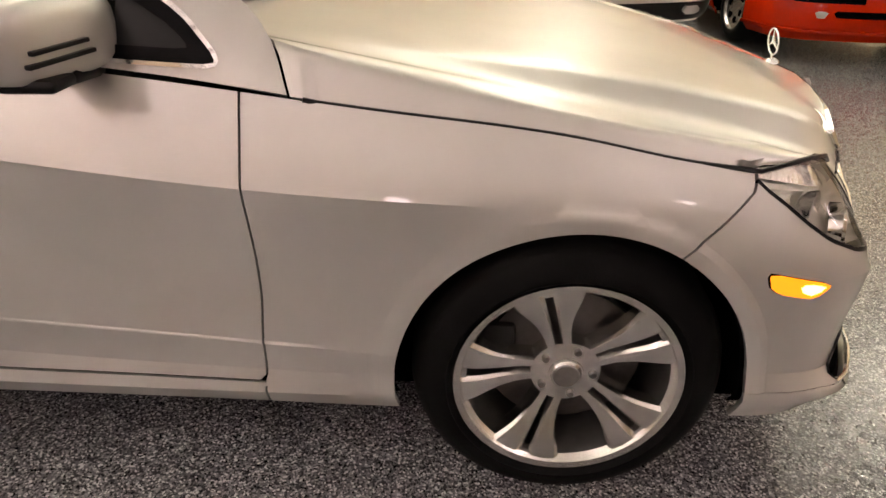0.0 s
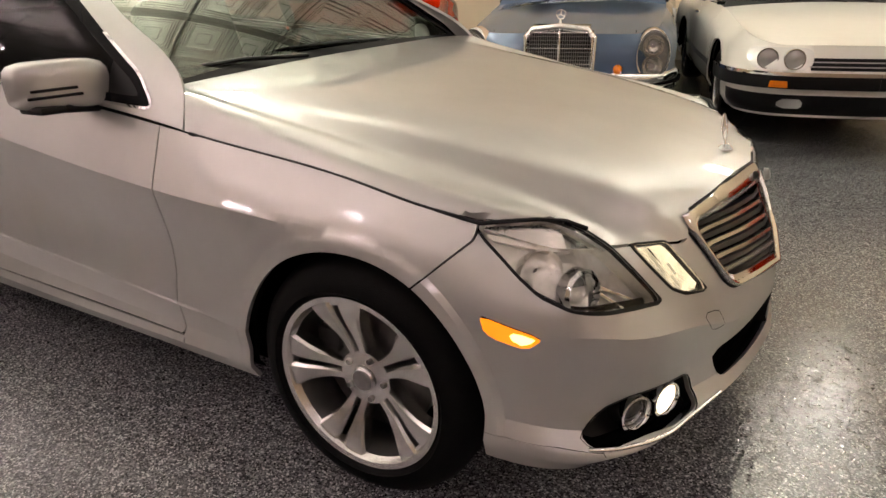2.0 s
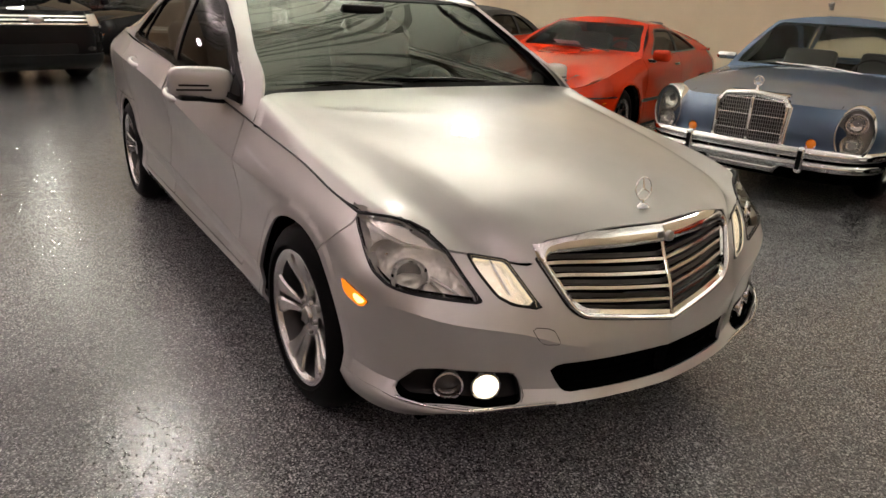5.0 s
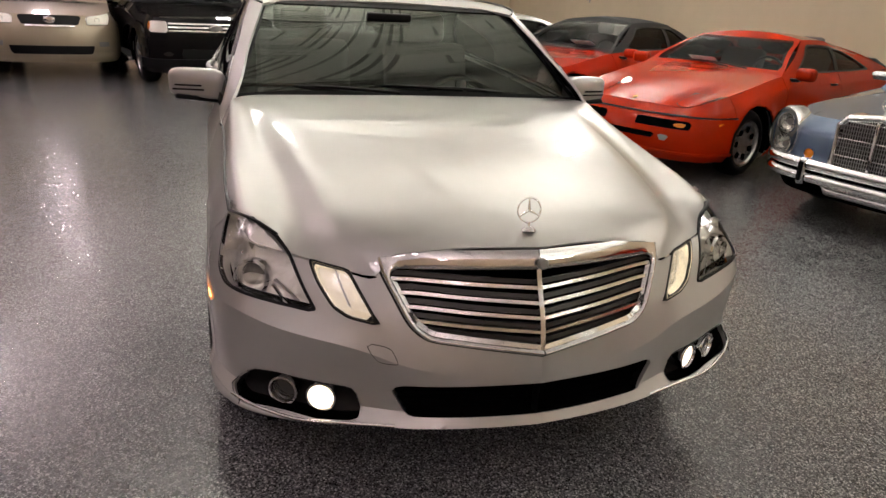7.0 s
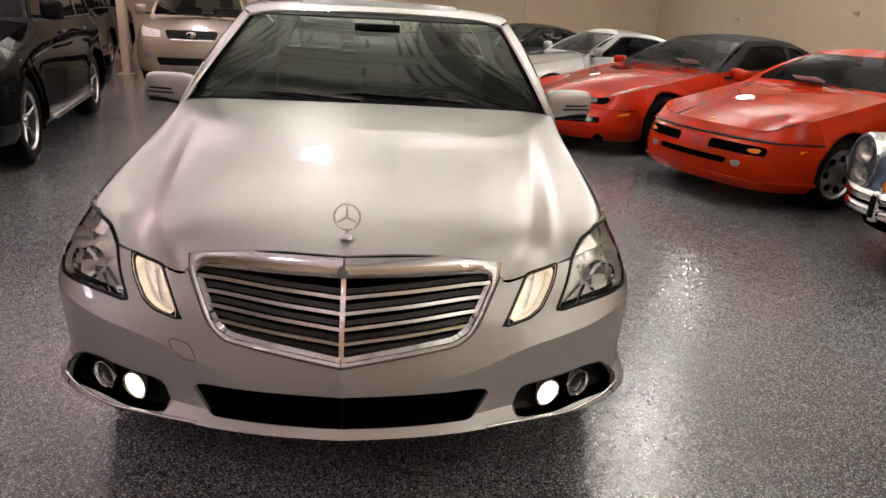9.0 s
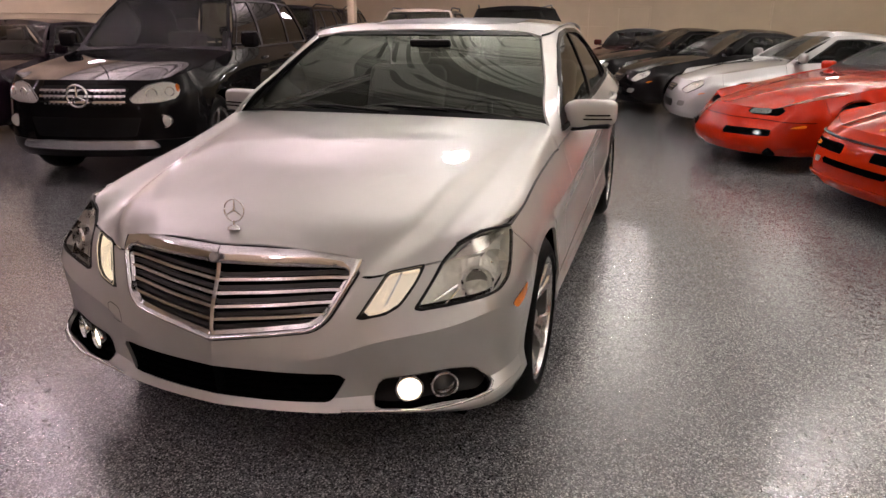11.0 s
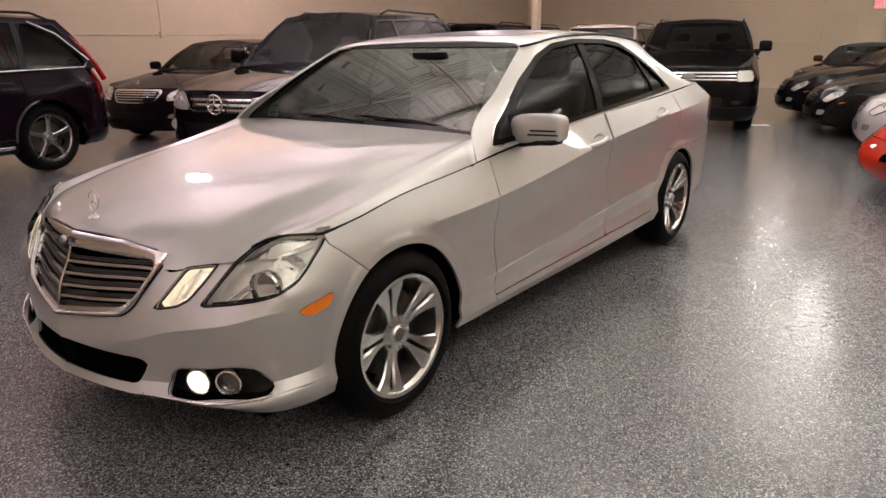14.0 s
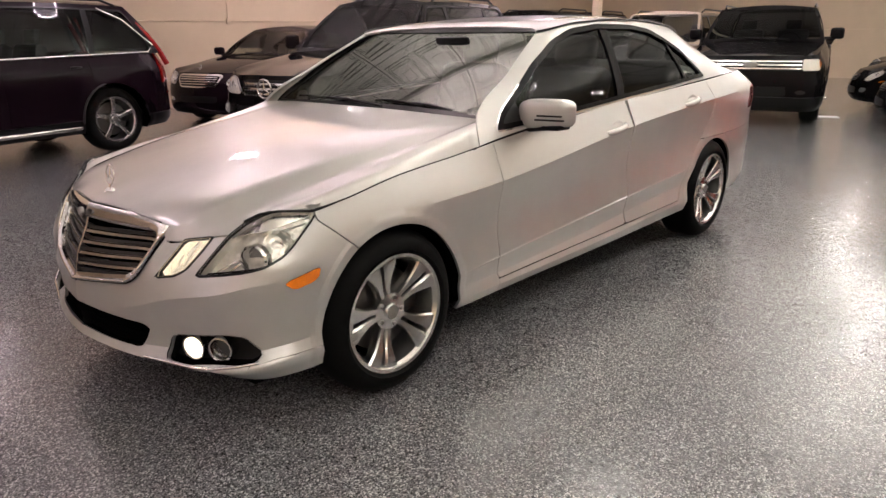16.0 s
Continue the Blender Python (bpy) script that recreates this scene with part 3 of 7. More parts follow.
# door with its frame and the lit sign over it
door = tagged(empty("door_1", pose(WALL_W + .01, .08, 0)), "beige painted exit door in a plain frame", "door", kind="structure")
box("door_leaf", (.045, .86, 1.80), (.025, 0, .90), M["wall"], door)
for yy in (-.46, .46):
    box("door_frame", (.06, .06, 1.86), (.02, yy, .93), M["wall"], door)
box("door_head", (.06, .98, .06), (.02, 0, 1.83), M["wall"], door)
box("door_handle", (.05, .14, .03), (.07, .34, .95), M["steel"], door, bevel=.008)
sign = tagged(empty("exit_sign", pose(WALL_W + .02, .08, 2.17)), "lit red exit sign above the door", "sign")
box("sign_case", (.06, .36, .22), (.03, 0, 0), M["paper_w"], sign, bevel=.008)
box("sign_face", (.006, .32, .18), (.064, 0, 0), M["sign_red"], sign, bevel=.002)
for k in range(4):
    box("sign_bar", (.004, .045, .10), (.069, -.105 + k * .07, 0), M["paper_w"], sign, bevel=0)
for hx, hz in ((-3.35, 1.54), (-9.93, 1.74), (-14.5, 1.6)):
    h = tagged(empty("wall_hook", pose(hx, WALL_N, hz)), "small metal hook on the wall", "hook")
    box("hook_plate", (.05, .02, .10), (0, -.01, 0), M["steel"], h, bevel=.004)
    tube("hook_bar", [(0, -.02, .02), (0, -.09, .0), (0, -.10, .04)], .010, M["steel"], h)

# ---------------------------------------------------------------- the silver saloon
def wheel(parent, x, y, r, side, rim_r, kind="twin", width=0.24, name="wheel", tyre_mat=None, steer=0.0, rim_mat=None):
    """A road wheel at (x, y, r): tyre, rim with spokes, centre cap, bolts, brake disc. side +1 faces +y."""
    w = empty(name, pose(x, y, r, 0, 0, steer + (0 if side > 0 else 180)))
    w.parent = parent
    rm = rim_mat or M["satin"]
    h = width / 2
    prof = [(rim_r - 0.012, -h + 0.02), (rim_r + 0.012, -h), (r - 0.045, -h - 0.006), (r - 0.012, -h + 0.028), (r, -h + 0.06), (r, h - 0.06), (r - 0.012, h - 0.028), (r - 0.03, h - 0.010),
            (r - 0.055, h + 0.004), (r - 0.075, h + 0.006), (rim_r + 0.018, h - 0.001), (rim_r + 0.006, h - 0.010), (rim_r - 0.012, h - 0.03)]
    V, F = lathe(prof, 56)
    solid(V, F, tyre_mat or M["rubber"], "tyre", w, angle=60)
    # rim barrel and lip
    V, F = lathe([(rim_r - 0.014, -h + 0.02), (rim_r - 0.03, 0.0), (rim_r - 0.030, h - 0.055), (rim_r - 0.020, h - 0.024)], 56)
    solid(V, F, M["barrel"], "rim_barrel", w, angle=50)
    prof = [(rim_r - 0.020, h - 0.024), (rim_r - 0.018, h - 0.022), (rim_r - 0.010, h - 0.006), (rim_r + 0.004, h - 0.004), (rim_r + 0.006, h - 0.014), (rim_r - 0.004, h - 0.03)]
    V, F = lathe(prof, 56)
    rimo = solid(V, F, rm, "rim", w, angle=50)
    ri = rim_r - 0.012
    face = h - 0.024

    def spoke(a0, pts, nm="spoke"):
        """pts: (radius, offset from the spoke's axis, half width, height of face, depth)."""
        Vs, Fs = [], []
        for rr, off, hw, y1, dp in pts:
            row = [(-hw, y1 - dp), (-hw, y1 - 0.007), (-hw * 0.72, y1), (hw * 0.72, y1), (hw, y1 - 0.007), (hw, y1 - dp)]
            for s, yy in row:
                px, pz = rr, off + s
                Vs.append((px * math.cos(a0) - pz * math.sin(a0), yy, px * math.sin(a0) + pz * math.cos(a0)))
        n = 6
        for i in range(len(pts) - 1):
            for j in range(n - 1):
                Fs.append((i * n + j, i * n + j + 1, (i + 1) * n + j + 1, (i + 1) * n + j))
        Fs.append(tuple(range(n)))
        Fs.append(tuple(range((len(pts) - 1) * n, len(pts) * n))[::-1])
        return solid(Vs, Fs, rm, nm, rimo, angle=28)
    hub_r = 0.072 * rim_r / 0.228
    if kind == "twin":
        for i in range(5):
            a0 = math.radians(90 + 72 * i - 16)
            for s in (-1, 1):
                spoke(a0, [(0.045, s * 0.0155, 0.0095, face - 0.022, 0.05), (0.075, s * 0.0170, 0.0110, face - 0.021, 0.05), (0.105, s * 0.0195, 0.0130, face - 0.016, 0.048), (0.135, s * 0.0240, 0.0170, face - 0.007, 0.045),
                           (0.160, s * 0.0300, 0.0225, face + 0.001, 0.042), (0.185, s * 0.0380, 0.0300, face + 0.008, 0.04), (ri - 0.006, s * 0.0470, 0.0385, face + 0.012, 0.035), (ri + 0.006, s * 0.0490, 0.0400, face + 0.008, 0.03)])
            spoke(a0, [(ri - 0.012, 0, 0.02, face + 0.007, 0.03), (ri + 0.004, 0, 0.02, face + 0.006, 0.03)], "spoke_bridge")
            spoke(a0, [(0.03, 0, 0.034, face - 0.020, 0.05), (0.060, 0, 0.026, face - 0.020, 0.05)], "spoke_root")
    elif kind == "five":
        for i in range(5):
            a0 = math.radians(90 + 72 * i)
            spoke(a0, [(0.03, 0, 0.026, face - 0.02, 0.05), (ri * 0.45, 0, 0.022, face - 0.006, 0.045), (ri * 0.8, 0, 0.026, face + 0.006, 0.04), (ri + 0.004, 0, 0.034, face + 0.008, 0.03)])
    elif kind == "split":
        for i in range(5):
            a0 = math.radians(90 + 72 * i)
            for s in (-1, 1):
                spoke(a0, [(0.03, s * 0.010, 0.014, face - 0.02, 0.05), (ri * 0.5, s * 0.026, 0.012, face - 0.008, 0.045), (ri + 0.004, s * 0.055, 0.014, face + 0.004, 0.03)])
    elif kind == "disc":
        V, F = lathe(((0.0, face - 0.01), (hub_r, face - 0.008), (ri * 0.7, face + 0.0), (ri, face - 0.012), (ri, face - 0.03), (0.0, face - 0.03)), 40)
        solid(V, F, rm, "wheel_disc", rimo)
        for i in range(7):
            a = 2 * math.pi * i / 7
            V, F = lathe(((0.0, 0.0), (0.028, 0.0), (0.030, -0.004), (0.0, -0.004)), 14)
            solid(V, F, M["dark"], "wheel_hole", rimo, at=Matrix.Translation((ri * 0.68 * math.cos(a), face + 0.004, ri * 0.68 * math.sin(a))))
    elif kind == "cap":
        V, F = lathe(((0.0, face + 0.03), (0.06, face + 0.026), (ri * 0.45, face + 0.006), (ri * 0.6, face - 0.008), (ri * 0.85, face + 0.004), (ri, face - 0.01), (ri, face - 0.03), (0.0, face - 0.03)), 40)
        solid(V, F, M["chrome"], "hub_cap", rimo)
    if kind in ("twin", "five", "split"):
        V, F = lathe(((0.0, face - 0.008), (hub_r * 0.4, face - 0.007), (hub_r * 0.46, face - 0.012), (hub_r * 0.5, face - 0.012), (hub_r * 0.52, face - 0.016), (hub_r, face - 0.022), (hub_r * 1.05, face - 0.06)), 32)
        solid(V, F, rm, "hub", rimo)
        V, F = lathe(((0.0, face - 0.004), (hub_r * 0.36, face - 0.004), (hub_r * 0.40, face - 0.009)), 32)
        solid(V, F, M["steel"], "centre_cap", rimo)
        for i in range(5):
            a = math.radians(90 + 36 + 72 * i - (16 if kind == "twin" else 0))
            V, F = lathe(((0.0, face - 0.012), (0.007, face - 0.012), (0.009, face - 0.016), (0.009, face - 0.03)), 12)
            solid(V, F, M["steel"], "wheel_bolt", rimo, at=Matrix.Translation((hub_r * 0.78 * math.cos(a), 0, hub_r * 0.78 * math.sin(a))))
        V, F = lathe(((0.05, face - 0.075), (rim_r * 0.72, face - 0.075), (rim_r * 0.72, face - 0.095), (0.05, face - 0.095)), 40)
        solid(V, F, M["rotor"], "brake_disc", w)
        box("brake_caliper", (0.075, 0.06, 0.13), (-rim_r * 0.62 if side > 0 else rim_r * 0.62, face - 0.09, 0.02), M["dash"], w, bevel=0.012)
    # added near-black disc, painted shade seen between the spokes
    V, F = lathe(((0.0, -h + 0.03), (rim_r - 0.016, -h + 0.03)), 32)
    solid(V, F, M["dark"], "wheel_shade_disc", w)
    return w


def loop_tube(name, pts3, r, mat, parent, label="", n=8):
    return tube(name, pts3, r, mat, parent, label, n, closed=True)


def dense_top(V):
    """The upper edge of the body ring, finely sampled."""
    rows = sum([2, 4, 5, 6, 6, 6]) + 1
    e = V.reshape(rows, -1, 3)[-1]
    e = e[e[:, 0] > -1.2]
    w = np.linspace(0, len(e) - 1, len(e) * 8)
    return np.stack([np.interp(w, np.arange(len(e)), e[:, k]) for k in range(3)], 1)


def sedan():
    car = tagged(empty("sedan"), "silver four-door saloon with fog lamps and side markers lit", "car")
    S, TRIM, DARK = M["silver"], M["trim"], M["dark"]
    plan = [(.835, 0), (.82, .20), (.78, .36), (.735, .48), (.69, .62), (.63, .75), (.555, .845), (.46, .888), (.30, .905), (0, .912), (-.38, .908), (-.63, .906),
            (-1.7, .912), (-2.45, .914), (-2.87, .918), (-3.3, .902), (-3.72, .82), (-3.98, .5), (-4.03, 0)]
    zs = [
        [.252, .252, .256, .243, .235, .232, .238, .246, .25, .25, .235, .235, .24, .25, .25, .26, .27, .28, .28],
        [.268, .268, .268, .272, .278, .288, .305, .315, .305, .282, .276, .276, .294, .315, .32, .33, .34, .36, .36],
        [.305, .305, .305, .312, .322, .335, .355, .365, .37, .345, .325, .325, .38, .42, .43, .44, .45, .46, .46],
        [.43, .43, .450, .490, .526, .556, .586, .578, .55, .46, .392, .406, .474, .519, .53, .55, .58, .60, .60],
        [.58, .58, .58, .587, .596, .614, .638, .634, .62, .58, .57, .57, .66, .70, .72, .74, .76, .77, .77],
        [.69, .69, .685, .672, .668, .69, .712, .716, .712, .722, .735, .75, .866, .918, .943, .955, .965, .97, .97],
        [.768, .768, .752, .728, .712, .778, .804, .80, .792, .837, .879, .909, .998, 1.035, 1.053, 1.068, 1.065, 1.05, 1.05],
    ]
    ds = [
        [.035, .035, .035, .04, .04, .035, .025, .015, .018, .02, .022, .022, .022, .022, .03, .03, .05, .06, .06],
        [-.010, -.010, -.014, -.022, -.030, -.034, -.030, -.018, -.004, .006, .004, .001, -.004, -.004, .004, .01, .01, .01, .01],
        [.008, .008, .01, .012, .012, .012, .008, .006, .006, .008, .013, .017, .020, .018, .008, .01, .005, .0, .0],
        [.0, .0, .0, .0, .0, .0, .0, .0, .0, .0, .0, .0, .0, .0, .0, .0, .0, .0, .0],
        [.03, .03, .038, .036, .042, .034, .016, .007, .004, .004, .012, .016, .018, .016, .006, .0, .005, .01, .01],
        [.082, .082, .085, .080, .080, .088, .076, .056, .032, .012, -.002, -.010, -.014, -.014, -.014, -.004, .01, .02, .02],
        [.105, .103, .102, .108, .110, .160, .158, .125, .079, .066, .060, .050, .042, .050, .066, .09, .12, .12, .12],
    ]
    side = [0] * 9 + [.2, .7, .95, 1, 1, .8, .4, 0, 0, 0]
    low = [0, 0, .6, 1, 1, 1, .8, .3, 0, .3, .9, .9, .9, .9, .3, 0, 0, 0, 0]
    edge = [.5, .6, .8, .8, .8, .7, .5, .2] + [0] * 11
    body = ring(plan, zs, ds, [0, .95, .6, low, edge, side, 0], step=0.018, nrow=[2, 4, 5, 6, 6, 6])
    V = body[0]

    def arrow(P):
        """Draws the nose in on both sides of the middle, to a shallow arrow."""
        k = np.clip(1 - ((np.abs(P[:, 1]) - .2) / .22) ** 2, 0, 1) * np.clip((P[:, 0] - .45) / .2, 0, 1) * np.clip((P[:, 2] - .20) / .30, .3, 1)
        P[:, 0] -= .019 * k
    arrow(V)
    grid_top = dense_top(V)
    # rolled lips round the wheel openings
    for ax in (0.0, -2.874):
        reach = lambda P, ax=ax: np.hypot(P[:, 0] - ax, P[:, 2] - .322)  # noqa: E731
        body = levels(body, reach, (.390, .406, .44))
        V = body[0]
        V[:, 1] += .005 * np.clip((.406 - reach(V)) / .016, 0, 1) * (V[:, 1] > .8) * np.clip((V[:, 2] - .24) / .05, 0, 1)
    # the thin crease low on the doors, above a drawn-in strip
    crease = lambda P: P[:, 2] - np.interp(P[:, 0], [-2.45, -1.7, -.63, -.38], [.519, .474, .406, .392])  # noqa: E731
    body = levels(body, crease, (-.005, 0, .006))
    V = body[0]
    k = np.clip((-.44 - V[:, 0]) / .12, 0, 1) * np.clip((V[:, 0] + 2.46) / .04, 0, 1) * (V[:, 1] > .8)
    V[:, 1] += k * np.interp(crease(V), [-.10, -.005, -1e-4, .006], [0, -.004, .0025, 0])
    arch_f = lambda P: np.hypot(P[:, 0] - 0.0, P[:, 2] - .322) - .362  # noqa: E731
    arch_r = lambda P: np.hypot(P[:, 0] + 2.874, P[:, 2] - .322) - .352  # noqa: E731
    body = clip(clip(body, arch_f), arch_r)
    HL = rounded([(-.038, .590), (.060, .668), (.130, .721), (.215, .764), (.285, .789), (.37, .806), (.46, .803), (.545, .792), (.515, .755), (.482, .728), (.450, .699), (.405, .668), (.325, .642), (.21, .623), (.09, .605)], .008)
    SL = rounded([(-.272, .563), (-.155, .580), (-.09, .604), (-.008, .664), (.052, .713), (-.103, .696)], .008)
    SM = rounded([(.384, .543), (.398, .575), (.425, .588), (.560, .613), (.550, .580), (.530, .567)], .005)
    FO = rounded([(-.232, .284), (-.19, .368), (.10, .398), (.20, .395), (.29, .342), (.23, .312), (.03, .300), (-.13, .282)], .02)
    IN = rounded([(-.6, .402), (.39, .392), (.425, .378), (.375, .295), (-.6, .295)], .02)
    GRh = rounded([(-.8, .776), (.405, .764), (.444, .745), (.438, .70), (.37, .565), (.325, .527), (0, .484), (-.8, .42)], .025)
    hl, sl, sm = (lambda P: poly_in(QZ(P), HL)), (lambda P: poly_in(QZ(P), SL)), (lambda P: poly_in(QZ(P), SM))
    fo, inn, gr = (lambda P: poly_in(QZ(P), FO)), (lambda P: poly_in(YZ(P), IN)), (lambda P: poly_in(YZ(P), GRh))
    inn = lambda P: np.where(P[:, 0] > .4, poly_in(YZ(P), IN), -1)  # noqa: E731
    gr = lambda P: np.where(P[:, 0] > .4, poly_in(YZ(P), GRh), -1)  # noqa: E731
    bump = lambda P: np.where(P[:, 2] > .60, (P[:, 0] - (.180 + (np.minimum(P[:, 2], .756) - .640) * 1.08)) * .68, P[:, 0])  # noqa: E731
    g = .0022
    # front bumper: everything ahead of the seam, without lamps and openings
    b = clip(body, lambda P: bump(P) - g)
    front_all = b
    def skin_at(q, z):
        K = front_all[0]
        d = (K[:, 1] - K[:, 0] - q) ** 2 + (K[:, 2] - z) ** 2
        i = np.argsort(d)[:4]
        k = 1 / (d[i] + 1e-5)
        return tuple((K[i] * k[:, None]).sum(0) / k.sum())
    # the bonnet's shut line dips from the lamp to the grille's corner
    shut = [(.664, .447, .684), (.652, .468, .679), (.625, .52, .690), (.595, .58, .704), (.565, .633, .714), (.544, .67, .719)] + [skin_at(*p) for p in ((.205, .763), (.285, .789), (.37, .802), (.46, .799), (.530, .787))]
    shut_z = lambda y: np.interp(y, [.440, .446] + [p[1] for p in shut[1:]] + [.84], [.9, .684] + [p[2] for p in shut[1:]] + [.9])  # noqa: E731
    b = clip(b, lambda P: np.where(P[:, 0] > .3, shut_z(P[:, 1]) - P[:, 2] - .003, 1))
    for fn, m in ((hl, .004), (sl, .003), (sm, .001), (fo, 0), (inn, 0), (gr, .002)):
        b = clip(b, lambda P, fn=fn, m=m: -fn(P) - m)
    skirt = lambda P: P[:, 2] - np.interp(P[:, 1], [0, .37, .69, .83, .88, .95], [.266, .268, .281, .309, .329, .331])  # noqa: E731
    panel("front_bumper", both(clip(b, lambda P: skirt(P))), S, car, fold=13)
    panel("front_lip", both(clip(b, lambda P: -skirt(P) - .0015)), S, car)
    # chrome strip along the lip
    W = front_all[0]

    def lip_at(y):
        z = np.interp(y, [0, .37, .69, .83, .88, .95], [.266, .268, .281, .309, .329, .331]) + .004
        d = (W[:, 1] - y) ** 2 + (W[:, 2] - z) ** 2 + np.where(W[:, 0] < .3, 9, 0)
        i = np.argsort(d)[:5]
        k = 1 / (d[i] + 1e-6)
        return ((W[i] * k[:, None]).sum(0) / k.sum())[0] + .004, y, z
    lipp = [lip_at(.40 + i * .02) for i in range(24)]
    lipp = [tuple(np.mean([lipp[max(0, min(23, i + j))] for j in (-2, -1, 0, 1, 2)], axis=0)) for i in range(24)]
    for k in (1, -1):
        tube("chrome_strip", [(x, k * y, z) for x, y, z in lipp], .0055, M["chrome"], car, "bright chrome strip")
    # tow eye cover on the right of the bumper
    TOW = rounded([(-.325, .507), (-.231, .519), (-.287, .461), (-.365, .459)], .012)
    tow = lambda P: poly_in(QZ(P), TOW)  # noqa: E731
    ring_line = clip(clip(front_all, lambda P: tow(P)), lambda P: .0022 - tow(P))
    panel("cover_joint", mirrored(shifted(ring_line, .0006)), TRIM, car, depth=0)

    def side_part(name, geo, mat, label="", depth=.012):
        clear = lambda p: min(math.hypot(p[0], p[2] - .322), math.hypot(p[0] + 2.874, p[2] - .322)) > .45  # noqa: E731
        panel(name, geo, mat, car, label, depth, 11, clear)
        panel(name, mirrored(geo), mat, car, label, depth, 11, clear)
    # doors and wings by outlines in the side view
    rest = clip(body, lambda P: -bump(P) - g)
    d1 = [(-.635, 1.3), (-.632, .76), (-.622, .5), (-.632, .299), (-1.752, .322), (-1.745, .8), (-1.70, 1.3)]
    d2 = [(-1.755, 1.3), (-1.748, .8), (-1.756, .322), (-2.40, .335), (-2.46, .42), (-2.545, .60), (-2.66, .69), (-2.765, .78), (-2.78, .86), (-2.74, 1.3)]
    door1, door2 = (lambda P: poly_in(XZ(P), d1)), (lambda P: poly_in(XZ(P), d2))
    wing = clip(rest, lambda P: np.where(P[:, 2] < .300, P[:, 0] + .6325 - g, np.minimum(P[:, 0] + .70, -door1(P) - g)))
    side_part("front_wing", wing, S)
    back = clip(rest, lambda P: -(P[:, 0] + np.where(P[:, 2] < .300, .6325, .60)) - g)
    sk = clip(back, lambda P: -(P[:, 2] - np.where(P[:, 0] > -2.45, .298 + (-.63 - P[:, 0]) * .0205, -1)) - .002)
    side_part("side_skirt", sk, S)
    back = clip(back, lambda P: (P[:, 2] - np.where(P[:, 0] > -2.42, .298 + (-.63 - P[:, 0]) * .0205, -1)) - .0005)
    side_part("front_door", clip(back, lambda P: door1(P) - g), S)
    side_part("rear_door", clip(back, lambda P: door2(P) - g), S)
    quarter = clip(clip(back, lambda P: -door1(P) - g), lambda P: -door2(P) - g)
    quarter = clip(quarter, lambda P: -1.9 - P[:, 0])
    TL = rounded([(4.33, .82), (4.36, .965), (4.7, .975), (4.7, .82)], .03)
    tl = lambda P: poly_in(QZ(P), TL)  # noqa: E731
    rb = lambda P: (.69 + np.clip(-3.2 - P[:, 0], 0, 1) * .05) - P[:, 2]  # noqa: E731
    q1 = clip(clip(quarter, lambda P: -rb(P) - g), lambda P: -tl(P) - .002)
    rear_end = clip(q1, lambda P: -3.2 - P[:, 0])
    side_part("rear_quarter", clip(q1, lambda P: P[:, 0] + 3.2 + 1e-6), S)
    panel("rear_panel", both(rear_end), S, car)
    q2 = clip(quarter, lambda P: rb(P) - g)
    ahead = clip(q2, lambda P: P[:, 0] + 2.874)
    side_part("rear_sill", ahead, S)
    panel("rear_bumper", both(clip(q2, lambda P: -2.874 - P[:, 0])), S, car)
    side_part("tail_lamp", clip(quarter, tl), M["red_lens"], "red tail lamp")
    # added near-black shell behind all gaps, standing in for the shade inside
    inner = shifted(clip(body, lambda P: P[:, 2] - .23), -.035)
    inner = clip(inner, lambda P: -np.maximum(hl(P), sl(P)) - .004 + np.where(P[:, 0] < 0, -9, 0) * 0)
    panel("gap_shade_shell", both(clip(inner, lambda P: -fo(P) - .0)), DARK, car, depth=0)

    # ---- lamps
    skin_n = normals(*front_all)

    def on_skin(q, z, off):
        """The point of the front skin at y - x = q and height z, moved off along its normal."""
        W = front_all[0]
        i = np.argmin((W[:, 1] - W[:, 0] - q) ** 2 + (W[:, 2] - z) ** 2)
        return Vector(W[i] + skin_n[i] * off), Vector(skin_n[i])

    for s in (1, -1):
        flip = (lambda q: q) if s > 0 else mirrored
        # main lamp: cover, rubber edge, bowl, chrome cell walls, projector
        e = linked("headlamp", *flip(clip(front_all, lambda P: hl(P) - .001)), M["clear"], car, "clear headlamp lens")
        e.visible_shadow = False
        edge = clip(clip(shifted(front_all, .0012), lambda P: hl(P) + .004), lambda P: .004 - hl(P))
        panel("rubber_edge", flip(edge), TRIM, e, depth=.01)
        bowl = shifted(clip(front_all, lambda P: hl(P) - .003), -.050)
        panel("lamp_bowl", flip(bowl), M["facet"], e, depth=-.052)
        c, _ = on_skin(.235, .668, -.035)
        d = Vector((.90, .40, .12)).normalized()
        turn = d.to_track_quat("Y", "Z").to_matrix().to_4x4()
        mm = Matrix.Translation(c) @ turn
        flipm = Matrix.Diagonal((1, s, 1, 1))
        Vv, Ff = lathe(((.054, -.02), (.053, .005), (.046, .012), (.038, .0), (.034, -.02)), 40)
        solid(Vv, Ff, M["chrome"], "projector_ring", e, at=flipm @ mm)
        Vv, Ff = lathe([(.034 * math.sin(a), -.020 + .022 * math.cos(a)) for a in [i * math.pi / 16 for i in range(9)]], 32)
        o = solid(Vv, Ff, M["clear"], "projector_lens", e, at=flipm @ mm)
        Vv, Ff = lathe(((.0, -.022), (.034, -.022)), 32)
        solid(Vv, Ff, M["lens"], "projector_shutter", e, at=flipm @ mm)
        c2, _ = on_skin(.385, .715, -.050)
        d2v = Vector((.80, .58, .1)).normalized()
